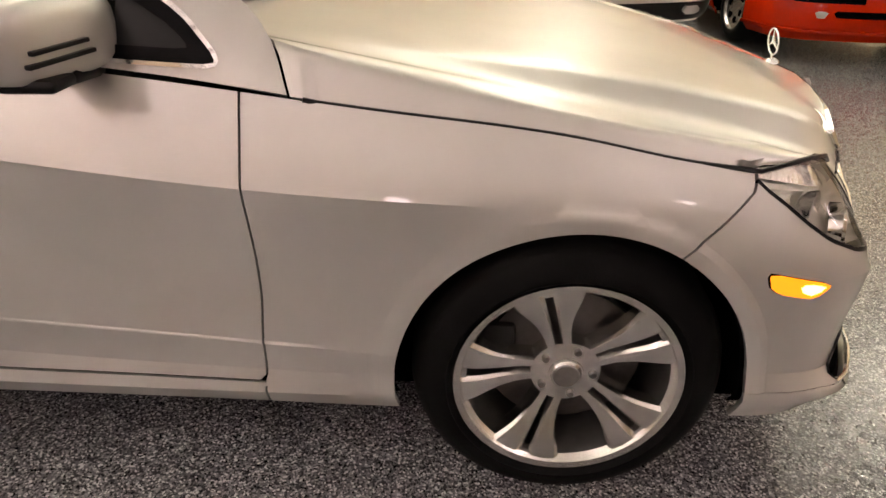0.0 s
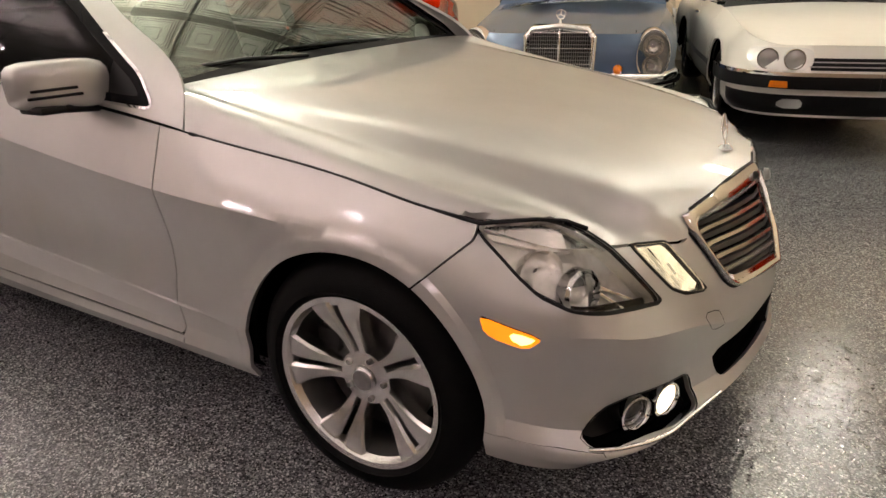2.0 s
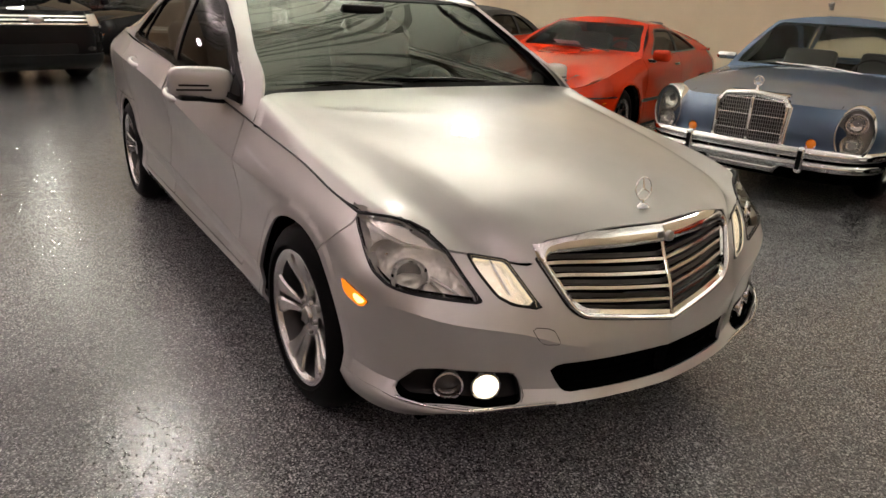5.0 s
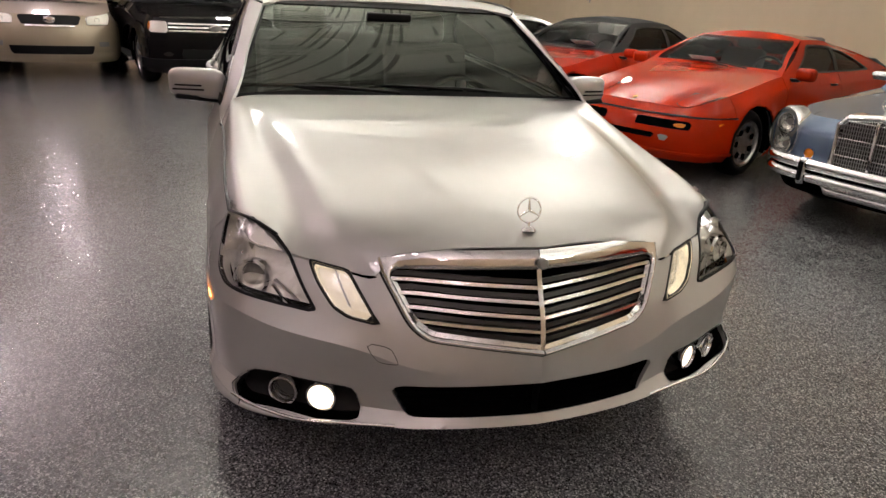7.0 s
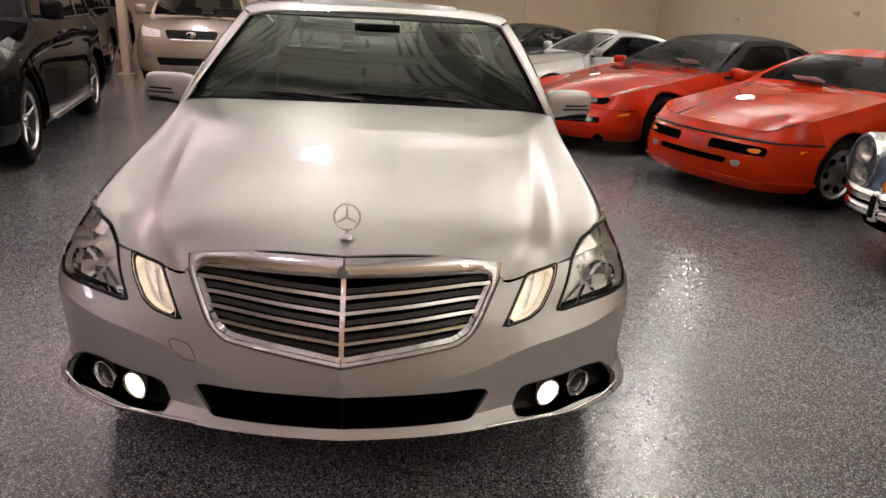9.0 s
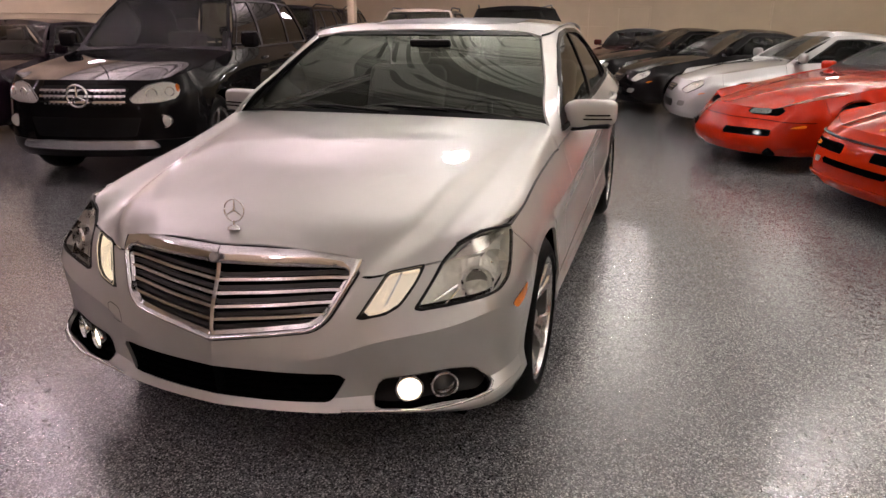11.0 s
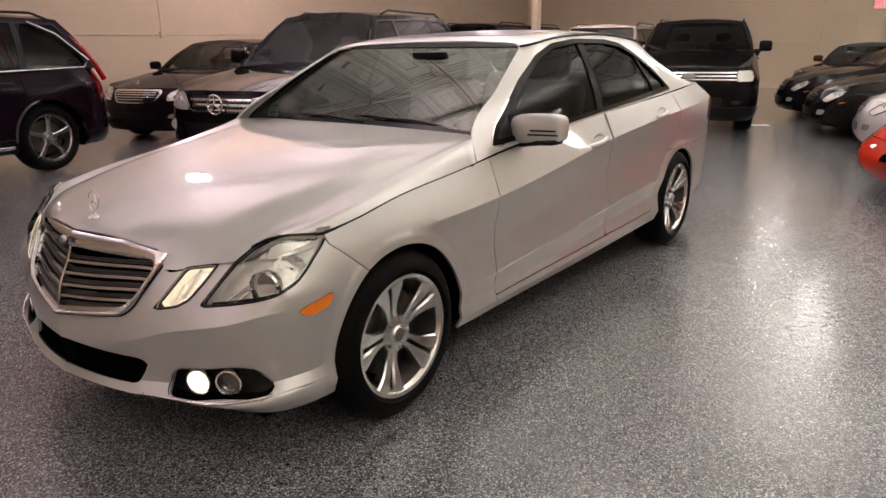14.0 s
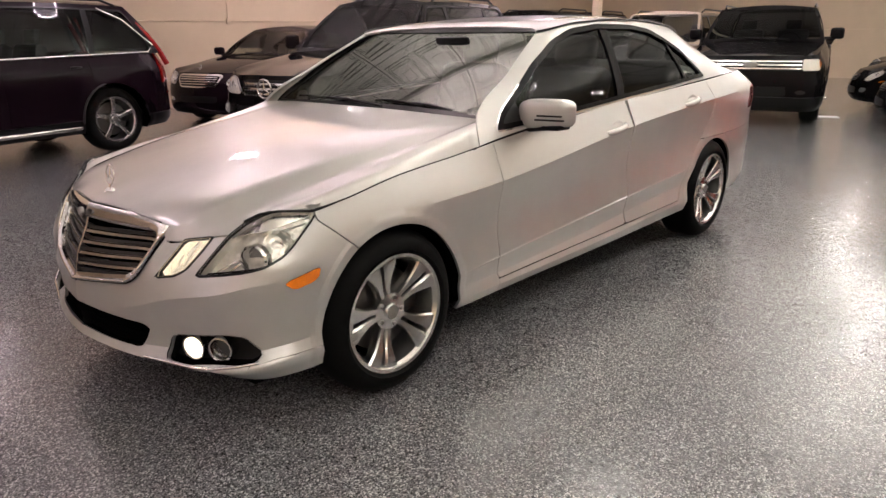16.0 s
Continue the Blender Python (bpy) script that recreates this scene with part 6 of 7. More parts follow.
def vintage_blue():
    # near-black body below .40 stands in for the shade under the bumper
    s = dict(fo=.86, wb=2.75, ro=1.15, w=1.78, h=1.40, tr=.335, rr=.19, clear=.20, h0=.76, h1=.905, b1=.92, deck=.87, xc=-.52, wt=-.98, rt=-2.35, rb=-2.85, rw=.54, doors=[-1.75], pillars=[],
             paint=P_["blue"], bow=.10, lean=.03, tin=.10, drop=.10, crown=.05, dome=.03, rim="cap", tw=.19, glass=M["pale_glass"], screen_mat=M["pale_glass"], trim_mat=M["chrome"], mout=-.03,
             mirror_mat=M["chrome"], handle_mat=M["chrome"], wiper_mat=M["chrome"], mh=.07, seat_mat=M["leather"], rcrown=.06, flare=.02, low_band=.40, low_mat=M["dark"], headrest=False)
    p = Parked("vintage_car", "metallic blue vintage hardtop with tall chrome grille and stacked lamps", (-1.15, 3.31), -76, s)
    c, ch = p.car, M["chrome"]
    # upright radiator shell
    g = empty("radiator_grille")
    g.parent = c
    x = .90
    gw, z0, z1 = .275, .27, .795
    tube("grille_surround", [(x, -gw + .03, z0), (x, -gw, z0 + .05), (x - .02, -gw + .015, z1 - .05), (x - .025, -gw + .06, z1), (x - .02, 0, z1 + .025), (x - .025, gw - .06, z1), (x - .02, gw - .015, z1 - .05), (x, gw, z0 + .05), (x, gw - .03, z0)], .028, ch, g, closed=True)
    box("grille_back", (.02, gw * 1.9, z1 - z0), (x - .035, 0, (z0 + z1) / 2), M["trim"], g)
    for i in range(17):
        zz = z0 + .03 + i * (z1 - z0 - .05) / 16
        wide = i % 4 == 0
        box("grille_slat", (.024 if wide else .01, gw * 1.86, .011 if wide else .005), (x - .010 if wide else x - .02, 0, zz), ch if wide else M["steel"], g, bevel=.002)
    for i in range(30):
        box("grille_wire", (.008, .005, z1 - z0 - .02), (x - .023, -gw * .92 + i * gw * 1.84 / 29, (z0 + z1) / 2), M["steel"], g, bevel=0)
    box("grille_bar", (.035, .022, z1 - z0), (x, 0, (z0 + z1) / 2), ch, g, bevel=.006)
    box("shell_top", (.14, gw * 1.7, .03), pose(x - .09, 0, z1 + .015, 0, 6, 0), ch, g, bevel=.014)
    o = empty("bonnet_ornament", pose(x - .04, 0, z1 + .03))
    o.parent = c
    tube("ornament_base", [(0, 0, 0), (0, 0, .05)], .012, ch, o, taper=[1.6, .5])
    tube("ornament_ring", [(0, .035 * math.cos(i * math.pi / 12), .085 + .035 * math.sin(i * math.pi / 12)) for i in range(24)], .004, ch, o, closed=True)
    for i in range(3):
        a = math.pi / 2 + i * 2 * math.pi / 3
        tube("ornament_spoke", [(0, 0, .085), (0, .034 * math.cos(a), .085 + .034 * math.sin(a))], .005, ch, o)
    # tall oval lamp units, indicators
    for k in (1, -1):
        u = empty("headlamp", pose(.79, k * .715, .60, 0, 0, -90 + 8 * k))
        u.parent = c
        V, F = lathe([(.118 * 1.08, -.12), (.118 * 1.08, .0), (.118 * 1.02, .022), (.118 * .94, .02), (.118 * .92, .0)], 32)
        solid(V * [1.05, 1, 1.62], F, ch, "lamp_surround", u)
        V, F = lathe([(.0, .035), (.05, .032), (.09, .02), (.11, .0)], 32)
        solid(V * [1.05, 1, 1.62], F, M["clear"], "lamp_cover", u).visible_shadow = False
        V, F = lathe([(.0, -.03), (.11, -.02)], 24)
        solid(V * [1.05, 1, 1.62], F, M["lens"], "lamp_back", u)
        for dz in (.075, -.075):
            V, F = lathe([(.076, .014), (.07, .0), (.045, -.022), (.0, -.03)], 24)
            solid(V + [0, 0, dz], F, M["reflector"], "reflector_bowl", u)
            V, F = lathe([(.079, .0), (.079, .016), (.072, .016), (.072, .0)], 24)
            solid(V + [0, 0, dz], F, ch, "bowl_ring", u)
    p.round_lamp("indicator", .46, .50, .038, ch, M["amber"], out=.012, label="round amber indicator lamp")
    # double chrome bumper with overriders
    path = [(.50, .885), (.62, .865), (.74, .81), (.83, .72), (.89, .58), (.925, .38), (.94, .15)]
    for nm, zz, r in (("bumper", .435, .042), ("bumper_lower_bar", .345, .036)):
        tube(nm, [(x, -y, zz) for x, y in path] + [(x, y, zz) for x, y in path[::-1]], r, ch, c, "chrome double bumper" if nm == "bumper" else "", n=12)
    # near-black strip painted in as the shade between the two bars
    p.band("bumper_gap_shade", .385, .02, .06, M["dark"], "", .04, x0=.05)
    for k in (1, -1):
        box("overrider", (.075, .06, .20), (.86 + .07, k * .43, .385), ch, c, bevel=.024, seg=3)
        box("overrider_pad", (.02, .035, .14), (.86 + .112, k * .43, .385), M["rubber"], c, bevel=.008)
    # raised centre of the bonnet and the dark seams beside the grille
    p.cut("bonnet_joint", [(.31, .625), (.585, .617), (.585, .637), (.31, .645)], M["dark"], off=.003, depth=0)
    p.cut("bonnet_joint", [(.76, .560), (.30, .600), (-.50, .655), (-.50, .667), (.30, .612), (.76, .572)], M["dark"], off=.003, depth=0, hood=True, r=.002)
    p.side_band("side_moulding", .55, .012, .006, ch, .2, -3.4)
    box("mirror_inside", (.03, .22, .06), (-1.02, 0, 1.27), M["trim"], c, "interior mirror", bevel=.012)
    return p


def white_coupe():
    s = dict(fo=.95, wb=2.59, ro=1.2, w=1.79, h=1.26, tr=.325, rr=.2, clear=.25, h0=.735, h1=.90, b1=.92, deck=.86, xc=-.55, wt=-1.2, rt=-1.95, rb=-2.75, rw=.56, doors=[-1.75], pillars=[], paint=P_["white"], bow=.10, lean=.03,
             tin=.10, drop=.12, crown=.03, dome=.02, tw=.21, rim="five", mirror_mat=M["chrome"], handle_mat=M["chrome"], trim_mat=M["chrome"], screen_frame=M["trim"], mh=.09, mout=.0, roof_mat=M["cloth"], frame_mat=M["cloth"], screen_mat=M["car_glass"])
    p = Parked("white_coupe", "cream white two-door car with dark cloth roof and black bumper", (1.05, 3.44), -72, s)
    ch, T = M["chrome"], M["trim"]
    p.cut("grille", [(-.9, .655), (.42, .655), (.42, .575), (-.9, .575)], T, "black horizontal grille", off=.003, both_sides=False)
    for zz in (.60, .63):
        p.band("grille_slat", zz, .004, .006, M["steel"], depth=.01, x0=.9)
    p.cut("lamp_panel", [(.40, .70), (.46, .72), (.76, .71), (.80, .66), (.76, .575), (.44, .575), (.40, .62)], M["bezel"], "oval lamp panel", off=.006)
    p.round_lamp("headlamp", .52, .645, .068, ch, M["lens"], out=.035, label="round headlamp in chrome ring")
    p.round_lamp("headlamp", .68, .645, .068, ch, M["lens"], out=.045, yaw=10, label="round headlamp in chrome ring")
    p.band("bumper", .505, .048, .06, T, "black rubber bumper with chrome strip", .07, x0=.3)
    p.band("bumper_strip", .555, .012, .063, ch, "", .05, x0=.3)
    p.cut("bumper_indicator", [(.53, .51), (.68, .51), (.68, .465), (.53, .465)], M["amber"], "amber indicator", off=.065)
    p.cut("fog_lamp", [(.44, .385), (.60, .385), (.60, .32), (.44, .32)], M["lens"], "square fog lamp", off=.03, depth=.04)
    # black band over the white valance stands in for shade under the nose
    p.band("valance_shade", .34, .07, .004, T, "", .02, x0=.55)
    p.cut("badge", [(-.05, .735), (.05, .735), (.05, .72), (-.05, .72)], T, off=.006, both_sides=False)
    p.side_band("side_moulding", .46, .02, .006, T, -.42, -2.2)
    return p


def wedge_coupe(name, label, spot, heading, mat):
    s = dict(fo=.83, wb=2.40, ro=.97, w=1.735, h=1.275, tr=.31, rr=.205, clear=.17, h0=.635, h1=.90, b1=.93, deck=.84, xc=-.50, wt=-1.18, rt=-1.95, rb=-2.95, rw=.55, doors=[-1.62], pillars=[-1.66], paint=mat, bow=.11, lean=.10,
             tin=.09, drop=.11, crown=.03, dome=.025, mz=.03, tw=.21, rim="disc", rdrop=.04, rear_pillar=.45, flare=.035, frame_mat=mat, glass=M["dark_glass"], cowl=.16, mh=.12, rise=.06)
    p = Parked(name, label, spot, heading, s)
    T = M["trim"]
    p.band("bumper_strip", .565, .006, .010, T, "black rubber strip round the nose", .012, x0=.3)
    p.cut("air_slot", [(.17, .528), (.675, .522), (.675, .452), (.17, .452)], M["dark"], "black nose slot", off=.004)
    p.cut("indicator", [(.535, .503), (.645, .502), (.645, .464), (.535, .464)], M["amber"], "amber indicator", off=.008)
    p.cut("lower_slot", [(-.9, .40), (.40, .40), (.40, .35), (-.9, .35)], M["dark"], "black lower slot", off=.004, both_sides=False)
    p.cut("fog_lamp", [(.42, .395), (.535, .392), (.535, .345), (.42, .345)], M["lens"], "square fog lamp", off=.006)
    p.band("lip", .245, .010, .02, mat, "", .03, x0=.3)
    p.cut("side_marker", [(.30, .52), (.50, .52), (.50, .485), (.30, .485)], M["amber"], "amber side marker", off=.004, q=True)
    # pop-up lamp lids on the bonnet
    p.cut("lamp_lid_joint", [(.62, .42), (.62, .66), (.30, .70), (.30, .42)], T, off=.002, depth=0, hood=True)
    p.cut("lamp_lid", [(.612, .428), (.612, .652), (.308, .692), (.308, .428)], mat, "raised lamp lid", off=.005, depth=.006, hood=True)
    p.cut("badge", [(.66, -.03), (.66, .03), (.60, .03), (.60, -.03)], M["amber"], "small gold badge", off=.004, hood=True, depth=.004, both_sides=False)
    # rear spoiler
    tube("rear_spoiler", [(-3.05, -.66, .93), (-3.2, -.5, .99), (-3.26, 0, 1.01), (-3.2, .5, .99), (-3.05, .66, .93)], .035, T, p.car, "black rear spoiler")
    box("price_sheet", (.14, .30, .004), pose(s["xc"] - .18, -.18, s["h1"] + .075, 0, -25, 0), M["paper"], p.car, "white paper sheet")
    p.side_band("side_moulding", .47, .016, .006, T, -.4, -2.05)
    return p


def soft_top():
    s = dict(fo=1.08, wb=2.57, ro=1.25, w=1.88, h=1.31, tr=.325, rr=.215, clear=.17, h0=.60, h1=.90, b1=.96, deck=.90, xc=-.72, wt=-1.42, rt=-2.25, rb=-2.72, mz=.02, rw=.56, doors=[-1.95], pillars=[-2.0], paint=P_["red"], bow=.22, lean=.16,
             tin=.12, drop=.14, crown=.02, dome=.05, tw=.24, rim="split", rim_mat=M["trim"], roof_mat=M["cloth"], frame_mat=M["cloth"], flare=.03, rear_pillar=.16, cowl=.22, mh=.11, rise=.05, rcrown=.05)
    p = Parked("convertible", "red convertible sports car with black cloth roof up", (-5.50, 1.72), -67, s)
    p.cut("headlamp_recess", [(.34, .585), (.46, .625), (.66, .625), (.78, .590), (.70, .545), (.44, .540)], M["dark"], "sunken dark headlamp recess", off=.004, depth=.012)
    p.cut("headlamp", [(.40, .598), (.58, .598), (.58, .55), (.40, .55)], M["smoke"], "small square headlamp", off=.007, depth=.012)
    p.cut("air_slot", [(.30, .41), (.76, .42), (.78, .36), (.30, .34)], M["dark"], "black bumper slot", off=.004)
    p.cut("fog_lamp", [(.62, .405), (.71, .405), (.71, .365), (.62, .365)], M["smoke"], "fog lamp", off=.007)
    p.cut("side_marker", [(.15, .47), (.40, .485), (.40, .455), (.16, .445)], M["amber"], "amber side marker", off=.004, q=True)
    p.band("bumper_joint", .50, .003, .003, M["dark"], depth=0, x0=.45)
    box("price_sheet", (.14, .34, .004), pose(s["xc"] - .20, .2, s["h1"] + .085, 0, -25, 0), M["paper"], p.car, "white paper sheet")
    return p


def roadster(name, label, spot, heading, mat, seat=None):
    s = dict(fo=.86, wb=2.45, ro=.85, w=1.80, h=1.295, tr=.315, rr=.215, clear=.18, h0=.665, h1=.89, b1=.93, deck=.90, xc=-.45, wt=-1.08, rt=-1.75, rb=-2.45, rw=.57, doors=[-1.65], pillars=[], paint=mat, bow=.17, lean=.11, tin=.10,
             drop=.12, crown=.03, dome=.045, tw=.22, rim="five", rdrop=.03, rear_pillar=.28, cowl=.18, rise=.07, flare=.02)
    p = Parked(name, label, spot, heading, s)
    g = p.cut("grille", [(-.9, .605), (.27, .60), (.21, .50), (-.9, .49)], M["trim"], "dark grille with bright slats", off=.003, both_sides=False)[0]
    for zz in (.52, .55, .58):
        gg = clip(between(shifted(p.full, .010), lambda P, zz=zz: P[:, 2] - zz, .006), lambda P: .235 - P[:, 1])
        panel("grille_slat", both(clip(gg, lambda P: P[:, 0] - .4)), M["chrome"], g, "", .012)
    p.lamp("headlamp", [(-.30, .52), (-.10, .505), (.20, .60), (.26, .665), (.10, .685), (-.16, .63)], bulbs=((.66, .60, .585, .06), (.56, .70, .61, .05)))
    p.cut("lower_intake", [(-.9, .40), (.36, .40), (.32, .30), (-.9, .30)], M["trim"], "black lower intake", off=.003, both_sides=False)
    p.cut("fog_lamp", [(.50, .40), (.64, .40), (.62, .33), (.48, .33)], M["lens"], "fog lamp", off=.004)
    p.cut("side_marker", [(.15, .52), (.36, .53), (.36, .505), (.15, .50)], M["amber"], "amber side marker", off=.004, q=True)
    for y in (.36, -.36):
        tube("roll_hoop", [(-1.9, y - .13, .9), (-1.92, y - .12, 1.08), (-1.92, y + .12, 1.08), (-1.9, y + .13, .9)], .02, M["chrome"], p.car)
    return p


def suv(name, label, spot, heading, mat, style):
    s = dict(fo=.87, wb=2.915, ro=.95, w=1.90, h=1.76, tr=.375, rr=.245, clear=.26, h0=.94, h1=1.135, b1=1.15, deck=1.13, xc=-.58, wt=-1.25, rt=-3.35, rb=-3.68, rw=.64, doors=[-1.6, -2.62], pillars=[-1.62, -2.72], paint=mat, bow=.14,
             lean=.06, tin=.09, drop=.16, crown=.03, dome=.03, tw=.25, rim="five", low_band=.42, low_mat=M["trim"], rear_pillar=.12, flare=.022, mh=.17, mz=.12, rise=.04, screen_mat=M["car_glass"])
    s.update(style.get("dims", {}))
    p = Parked(name, label, spot, heading, s)
    ch, T = M["chrome"], M["trim"]
    k = style["kind"]
    for sd in (1, -1):
        tube("roof_rail", [(s["wt"] - .25, sd * (s["rw"] - .03), s["h"] - .03), (s["wt"] - .4, sd * (s["rw"] - .02), s["h"] + .015), (s["rt"] + .3, sd * (s["rw"] - .03), s["h"] + .01), (s["rt"] + .1, sd * (s["rw"] - .05), s["h"] - .05)], .016, style.get("rail", T), p.car)
        box("running_board", (abs(s["wb"]) - 1.0, .14, .05), (-s["wb"] / 2, sd * (s["w"] / 2 - .01), s["clear"] + .08), style.get("board", M["satin"]), p.car, "silver running board", bevel=.02)
    if k == "star":
        g = p.cut("grille", [(-.9, .90), (.38, .895), (.42, .86), (.33, .72), (-.9, .71)], T, "black grille with bright bars and a round emblem", off=.004, both_sides=False)[0]
        for zz in (.755, .805, .855):
            gg = clip(clip(between(shifted(p.full, .022), lambda P, zz=zz: P[:, 2] - zz, .010), lambda P: .40 - P[:, 1]), lambda P: P[:, 0] - .4)
            panel("grille_bar", both(gg), ch, g, "", .03)
            for i in range(6):
                tooth = between(between(shifted(p.full, .014), lambda P, zz=zz: P[:, 2] - zz + .014, .008), lambda P, i=i: P[:, 1] - .125 - .045 * i, .007)
                tooth = clip(tooth, lambda P: P[:, 0] - .4)
                if len(tooth[1]):
                    panel("grille_tooth", tooth, M["steel"], g, "", .02)
                    panel("grille_tooth", mirrored(tooth), M["steel"], g, "", .02)
        x = s["fo"] + .035
        tube("emblem_ring", [(x, .095 * math.cos(i * math.pi / 16), .81 + .095 * math.sin(i * math.pi / 16)) for i in range(32)], .011, ch, g, closed=True)
        for i in range(3):
            a = math.pi / 2 + i * 2 * math.pi / 3
            tube("emblem_spoke", [(x, 0, .81), (x, .09 * math.cos(a), .81 + .09 * math.sin(a))], .014, ch, g, taper=[1, .4])
        p.lamp("headlamp", [(-.46, .735), (-.10, .742), (.15, .775), (.21, .86), (.16, .912), (.02, .925), (-.16, .897), (-.30, .838)], bulbs=((.70, .60, .82, .07), (.60, .74, .835, .06)))
        p.cut("indicator", [(.135, .82), (.205, .84), (.205, .905), (.15, .905)], M["amber"], "amber corner indicator", off=.007, q=True)
        p.round_lamp("fog_lamp", .70, .58, .058, ch, M["lens"], out=.01, label="round fog lamp")
        p.cut("skid_plate", [(-.9, .40), (.62, .42), (.66, .34), (-.9, .32)], ch, "bright skid plate", off=.02, depth=.03, both_sides=False)
        p.cut("lower_intake", [(-.9, .62), (.52, .62), (.46, .45), (-.9, .44)], T, "black lower intake", off=.003, both_sides=False)
    elif k == "slab":
        g = p.band("grille", .86, .075, .006, T, "wide grille with three bright bars", .03, x0=.45, y1=.66)
        for zz, hh in ((.812, .010), (.86, .012), (.908, .010)):
            p.band("grille_bar", zz, hh, .022, M["slat"], "bright grille bar", .03, x0=s["fo"] - .11, parent=g, y1=.65)
        V, F = lathe(((.0, .012), (.06, .010), (.075, .0)), 24)
        solid(V, F, M["steel"], "oval_badge", g, "oval badge", at=Matrix.Translation((s["fo"] + .03, 0, .86)) @ pose(0, 0, 0, 0, 0, -90) @ Matrix.Diagonal((1.4, 1, .6, 1)))
        p.lamp("headlamp", [(-.26, .78), (.16, .78), (.20, .94), (-.22, .94)], "square headlamp beside the grille")
        p.cut("indicator", [(.14, .79), (.20, .79), (.22, .93), (.16, .93)], M["amber"], "amber corner lens", off=.007, q=True)
        p.cut("fog_lamp", [(.60, .52), (.74, .52), (.74, .46), (.60, .46)], M["smoke"], "square fog lamp", off=.006)
        p.band("bumper", .64, .05, .02, s["paint"], "", .03, x0=.45)
        p.cut("lower_intake", [(-.9, .56), (.50, .56), (.48, .42), (-.9, .42)], T, "black lower intake", off=.003, both_sides=False)
    elif k == "soft":
        g = p.cut("grille", [(-.9, .93), (.42, .925), (.36, .79), (-.9, .78)], T, "dark grille in a bright frame", off=.004, both_sides=False)[0]
        p.cut("grille_frame", [(-.9, .80), (.37, .81), (.34, .77), (-.9, .765)], ch, off=.014, both_sides=False, parent=g)
        V, F = lathe(((.0, .012), (.045, .010), (.055, .0)), 24)
        solid(V, F, ch, "oval_badge", g, "oval badge", at=Matrix.Translation((s["fo"] + .015, 0, .86)) @ pose(0, 0, 0, 0, 0, -90) @ Matrix.Diagonal((1.4, 1, .9, 1)))
        p.lamp("headlamp", [(-.34, .80), (.10, .80), (.24, .93), (.20, .985), (-.14, .95), (-.30, .90)], bulbs=((.68, .62, .86, .055),))
        p.cut("lower_intake", [(-.9, .50), (.56, .50), (.52, .38), (-.9, .38)], T, "black lower intake", off=.003, both_sides=False)
        p.cut("fog_lamp", [(.62, .56), (.76, .56), (.76, .49), (.62, .49)], M["lens"], "fog lamp", off=.006)
    elif k == "tall":
        # seen from behind and the side: tall red tail lamps, bright window line
        p.cut("tail_lamp", [(.66, .78), (.95, .78), (.95, 1.16), (.66, 1.16)], M["red_lens"], "tall red tail lamp", off=.012, back=True)
        for q in (1, -1):
            hwid = s["w"] / 2
            tube("upper_tail_lamp", [(-s["wb"] - s["ro"] + .12, q * (hwid - .11), 1.00), (-s["wb"] - s["ro"] + .20, q * (hwid - .14), 1.18), (-s["wb"] - s["ro"] + .31, q * (hwid - .19), 1.36), (-s["wb"] - s["ro"] + .42, q * (hwid - .26), 1.50)], .035, M["red_lens"], p.car, "red lamp up the rear pillar")
            tube("window_strip", [(s["xc"] - .05, q * (s["w"] / 2 - .075), s["h1"] + .012), (s["rb"] + .22, q * (s["w"] / 2 - .085), s["b1"] + .015), (s["rb"] + .14, q * (s["w"] / 2 - .10), s["b1"] + .10), (s["rt"] + .12, q * (s["rw"] + .10), s["h"] - .22), (s["rt"] + .40, q * (s["rw"] + .035), s["h"] - .09)], .013, ch, p.car, "bright window strip")
            for ax in (0, -s["wb"]):
                tube("arch_trim", [(ax + (s["tr"] + .06) * math.cos(a), q * (s["w"] / 2 + .008), s["tr"] + (s["tr"] + .06) * math.sin(a)) for a in [i * math.pi / 14 for i in range(15)]], .012, M["plum_trim"], p.car)
        p.cut("reflector", [(.60, .60), (.86, .60), (.86, .66), (.60, .66)], M["red_lens"], "red bumper reflector", off=.01, back=True)
        p.lamp("headlamp", [(-.30, .78), (.10, .78), (.20, .92), (-.2, .92)])
    return p


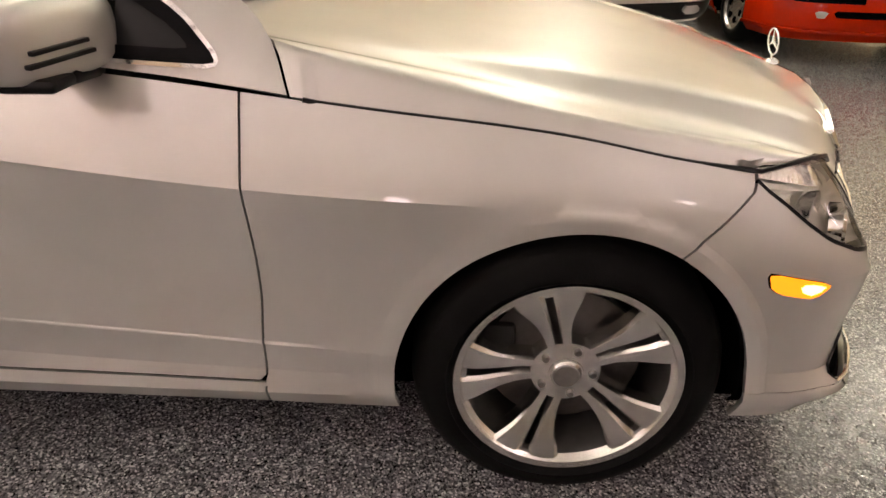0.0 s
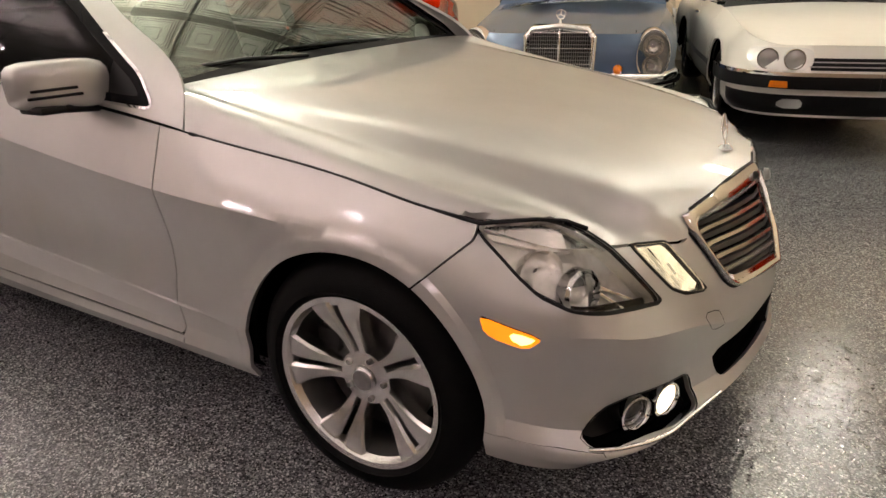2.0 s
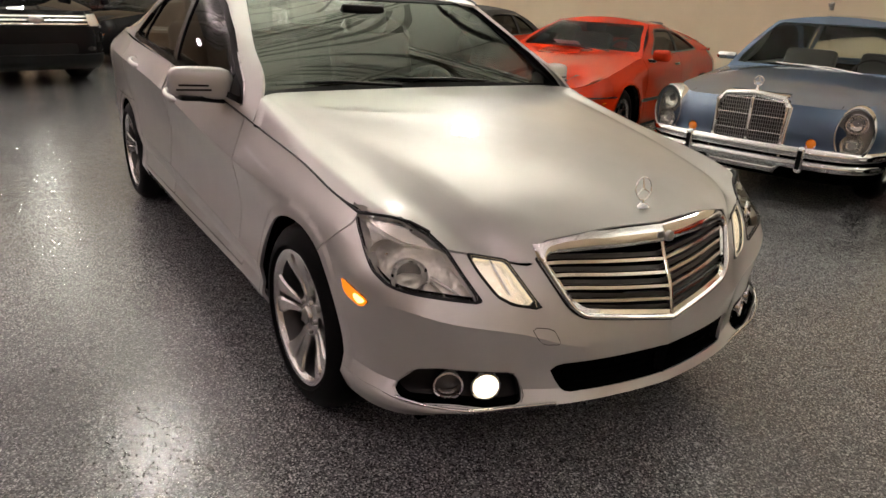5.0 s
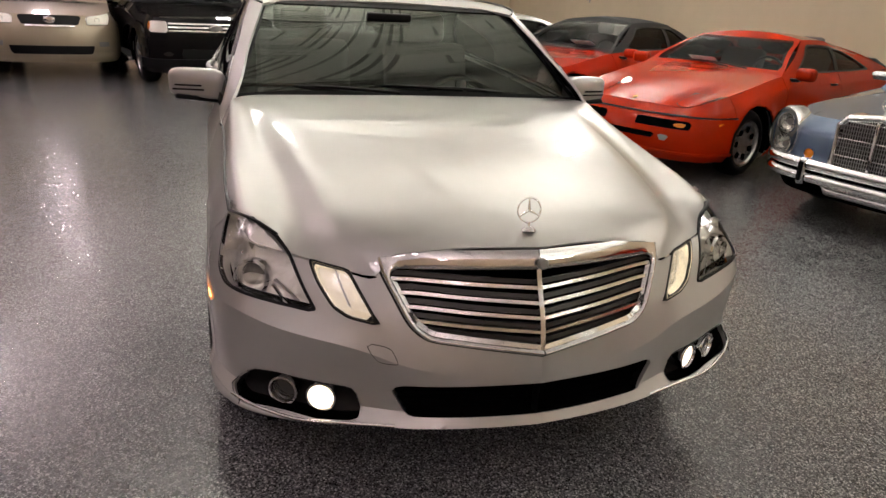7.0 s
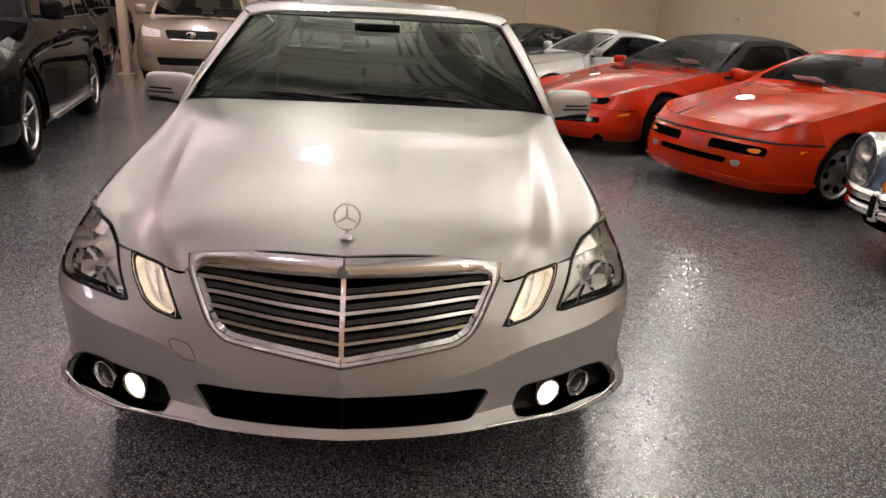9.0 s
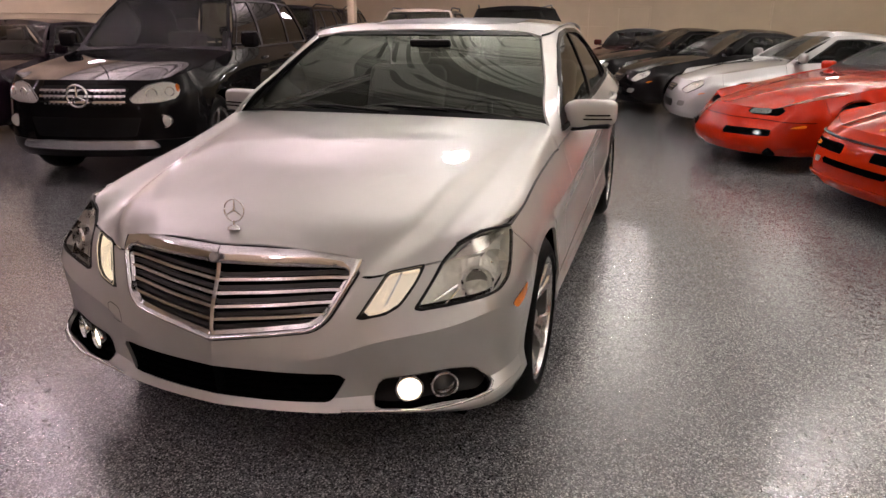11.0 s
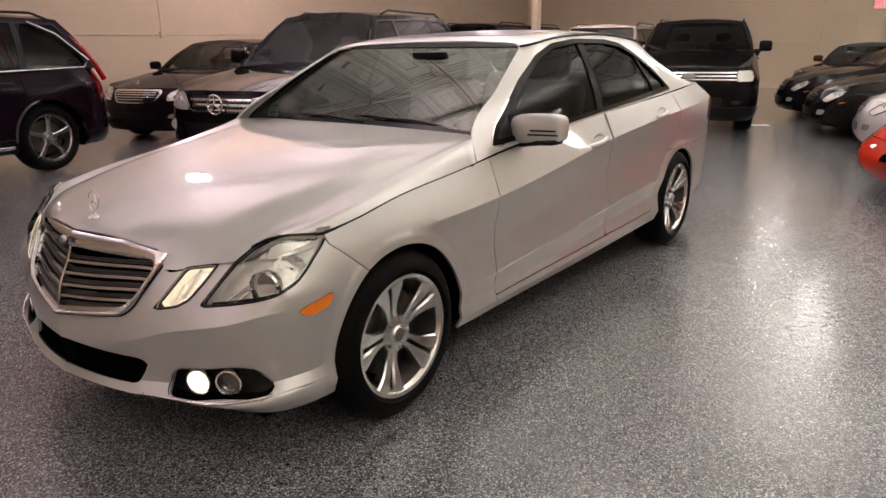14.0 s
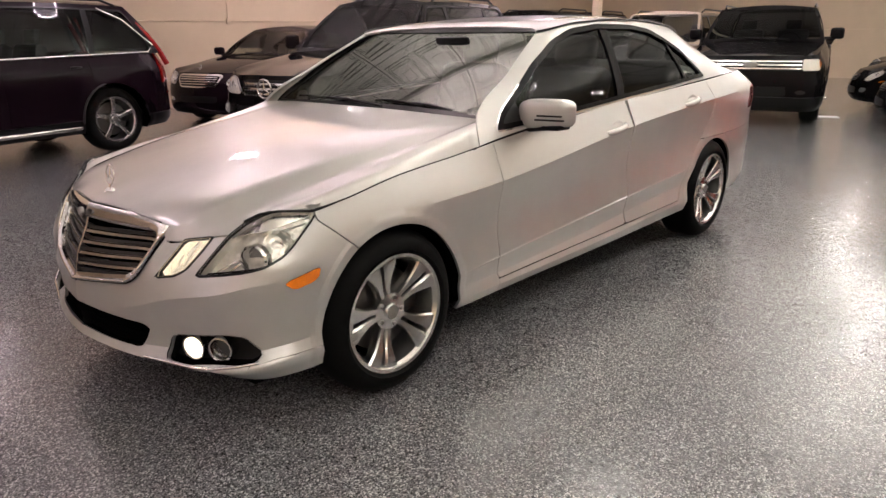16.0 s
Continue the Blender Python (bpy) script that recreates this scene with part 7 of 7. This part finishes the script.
def saloon(name, label, spot, heading, mat):
    s = dict(fo=.90, wb=3.05, ro=1.15, w=1.87, h=1.47, tr=.34, rr=.23, clear=.19, h0=.80, h1=.985, b1=1.03, deck=1.03, xc=-.55, wt=-1.2, rt=-2.55, rb=-3.25, rw=.62, doors=[-1.75, -2.8], pillars=[-1.78, -2.75], paint=mat, bow=.15, lean=.09,
             tin=.09, drop=.13, crown=.04, dome=.03, tw=.25, rim="five", seat_mat=M["leather"], glass=M["pale_glass"], screen_mat=M["pale_glass"], rear_pillar=.2)
    p = Parked(name, label, spot, heading, s)
    ch = M["chrome"]
    g = p.cut("grille", [(-.9, .79), (.42, .785), (.45, .74), (.36, .59), (-.9, .57)], ch, "chrome grille with dark slats", off=.012, both_sides=False)[0]
    p.cut("grille_back", [(-.9, .765), (.385, .76), (.415, .735), (.335, .61), (-.9, .59)], M["trim"], off=.016, both_sides=False, parent=g, depth=.01)
    for zz in (.64, .675, .71, .74):
        gg = clip(clip(between(shifted(p.full, .022), lambda P, zz=zz: P[:, 2] - zz, .006), lambda P: .37 - P[:, 1]), lambda P: P[:, 0] - .4)
        panel("grille_slat", both(gg), ch, g, "", .012)
    p.lamp("headlamp", [(-.34, .62), (-.05, .63), (.25, .74), (.30, .82), (.10, .82), (-.20, .74)], bulbs=((.72, .58, .68, .06), (.62, .70, .71, .05)))
    p.cut("lower_intake", [(-.9, .46), (.40, .46), (.36, .36), (-.9, .36)], M["trim"], "black lower intake", off=.003, both_sides=False)
    p.cut("fog_lamp", [(.56, .44), (.74, .44), (.72, .38), (.54, .38)], M["lens"], "fog lamp", off=.006)
    o = empty("bonnet_ornament", pose(s["fo"] - .13, 0, s["h0"] + .03))
    o.parent = p.car
    tube("ornament_ring", [(0, .035 * math.cos(i * math.pi / 12), .05 + .035 * math.sin(i * math.pi / 12)) for i in range(24)], .004, ch, o, closed=True)
    for i in range(3):
        a = math.pi / 2 + i * 2 * math.pi / 3
        tube("ornament_spoke", [(0, 0, .05), (0, .034 * math.cos(a), .05 + .034 * math.sin(a))], .005, ch, o)
    return p


def small_classic():
    s = dict(fo=.70, wb=2.3, ro=.8, w=1.55, h=1.25, tr=.30, rr=.18, clear=.2, h0=.72, h1=.85, b1=.86, deck=.82, xc=-.5, wt=-.78, rt=-1.5, rb=-1.95, rw=.5, doors=[-1.5], pillars=[], paint=P_["maroon"], bow=.12, lean=.04, tin=.1, tw=.17, rim="cap",
             roof_mat=M["cloth"], frame_mat=M["cloth"], screen_frame=M["trim"], screen_mat=M["car_glass"])
    p = Parked("classic_roadster", "small maroon classic roadster with a chrome screen frame", (-14.0, -.15), -20, s)
    p.round_lamp("headlamp", .55, .66, .08, M["chrome"], M["lens"], out=.02, label="round headlamp")
    p.band("bumper", .45, .035, .05, M["chrome"], "chrome bumper", .05)
    p.cut("grille", [(-.9, .62), (.34, .62), (.30, .52), (-.9, .52)], M["chrome"], "chrome grille", off=.006, both_sides=False)
    return p


M["plum_trim"] = material("dark_trim", (0.03, 0.027, 0.03), 0.4, vary=0.1)
vintage_blue()
white_coupe()
wedge_coupe("sports_coupe", "red wedge-shaped sports coupe with black nose slots", (-3.32, 2.64), -69, P_["orange"])
wedge_coupe("sports_coupe", "red sports coupe at the end of the row", (2.95, 3.45), -88, P_["red"])
soft_top()
roadster("roadster", "silver two-seat hardtop roadster with dark grille", (-8.17, 1.27), -80, P_["pale"])
roadster("roadster", "black two-seat roadster with clear headlamps", (-9.80, .42), -70, P_["black"])
roadster("roadster", "black hardtop coupe at the row's far end", (-11.9, -.44), -68, P_["black"])
suv("suv", "black off-road car with round grille emblem and running boards", (-2.45, -3.66), 13, P_["black"], dict(kind="star"))
suv("suv", "dark plum estate off-roader with bright window line", (2.10, -6.09), 12, P_["plum"], dict(kind="tall", dims=dict(wb=2.857, fo=.95, ro=1.0, w=1.89, h=1.76, h1=1.10, b1=1.14, tr=.385, rr=.27)))
suv("suv", "black boxy crossover with three-bar chrome grille", (-8.65, -.98), 15, P_["black"], dict(kind="slab", dims=dict(fo=.93, wb=2.99, ro=1.15, w=1.93, h=1.70, h0=.98, h1=1.14, b1=1.16, bow=.05, lean=.03, clear=.22, wt=-1.05, rt=-3.7, rb=-3.98, rw=.70, rise=.01, dome=.015, screen_mat=M["dark_glass"])))
suv("suv", "beige-gold crossover with dark oval-badged grille", (-9.25, -3.27), 10, P_["gold"], dict(kind="soft", dims=dict(fo=.90, wb=2.715, ro=1.0, w=1.845, h=1.68, h0=.93, h1=1.08, b1=1.12, low_mat=P_["gold"])))
suv("suv", "dark off-road car parked in the far row", (-8.6, -5.95), 12, P_["black"], dict(kind="star"))
suv("suv", "dark tall estate car parked in the far row", (-11.4, -6.6), 12, P_["plum"], dict(kind="soft"))
saloon("saloon", "dark brown luxury saloon with chrome grille", (-3.6, -7.35), 16, P_["plum"])
small_classic()
tagged(box("paper_sheet", (.21, .30, .004), pose(-10.5, -.36, .003, 0, 0, 25), M["paper"], bevel=0), "white sheet of paper lying on the floor", "paper")
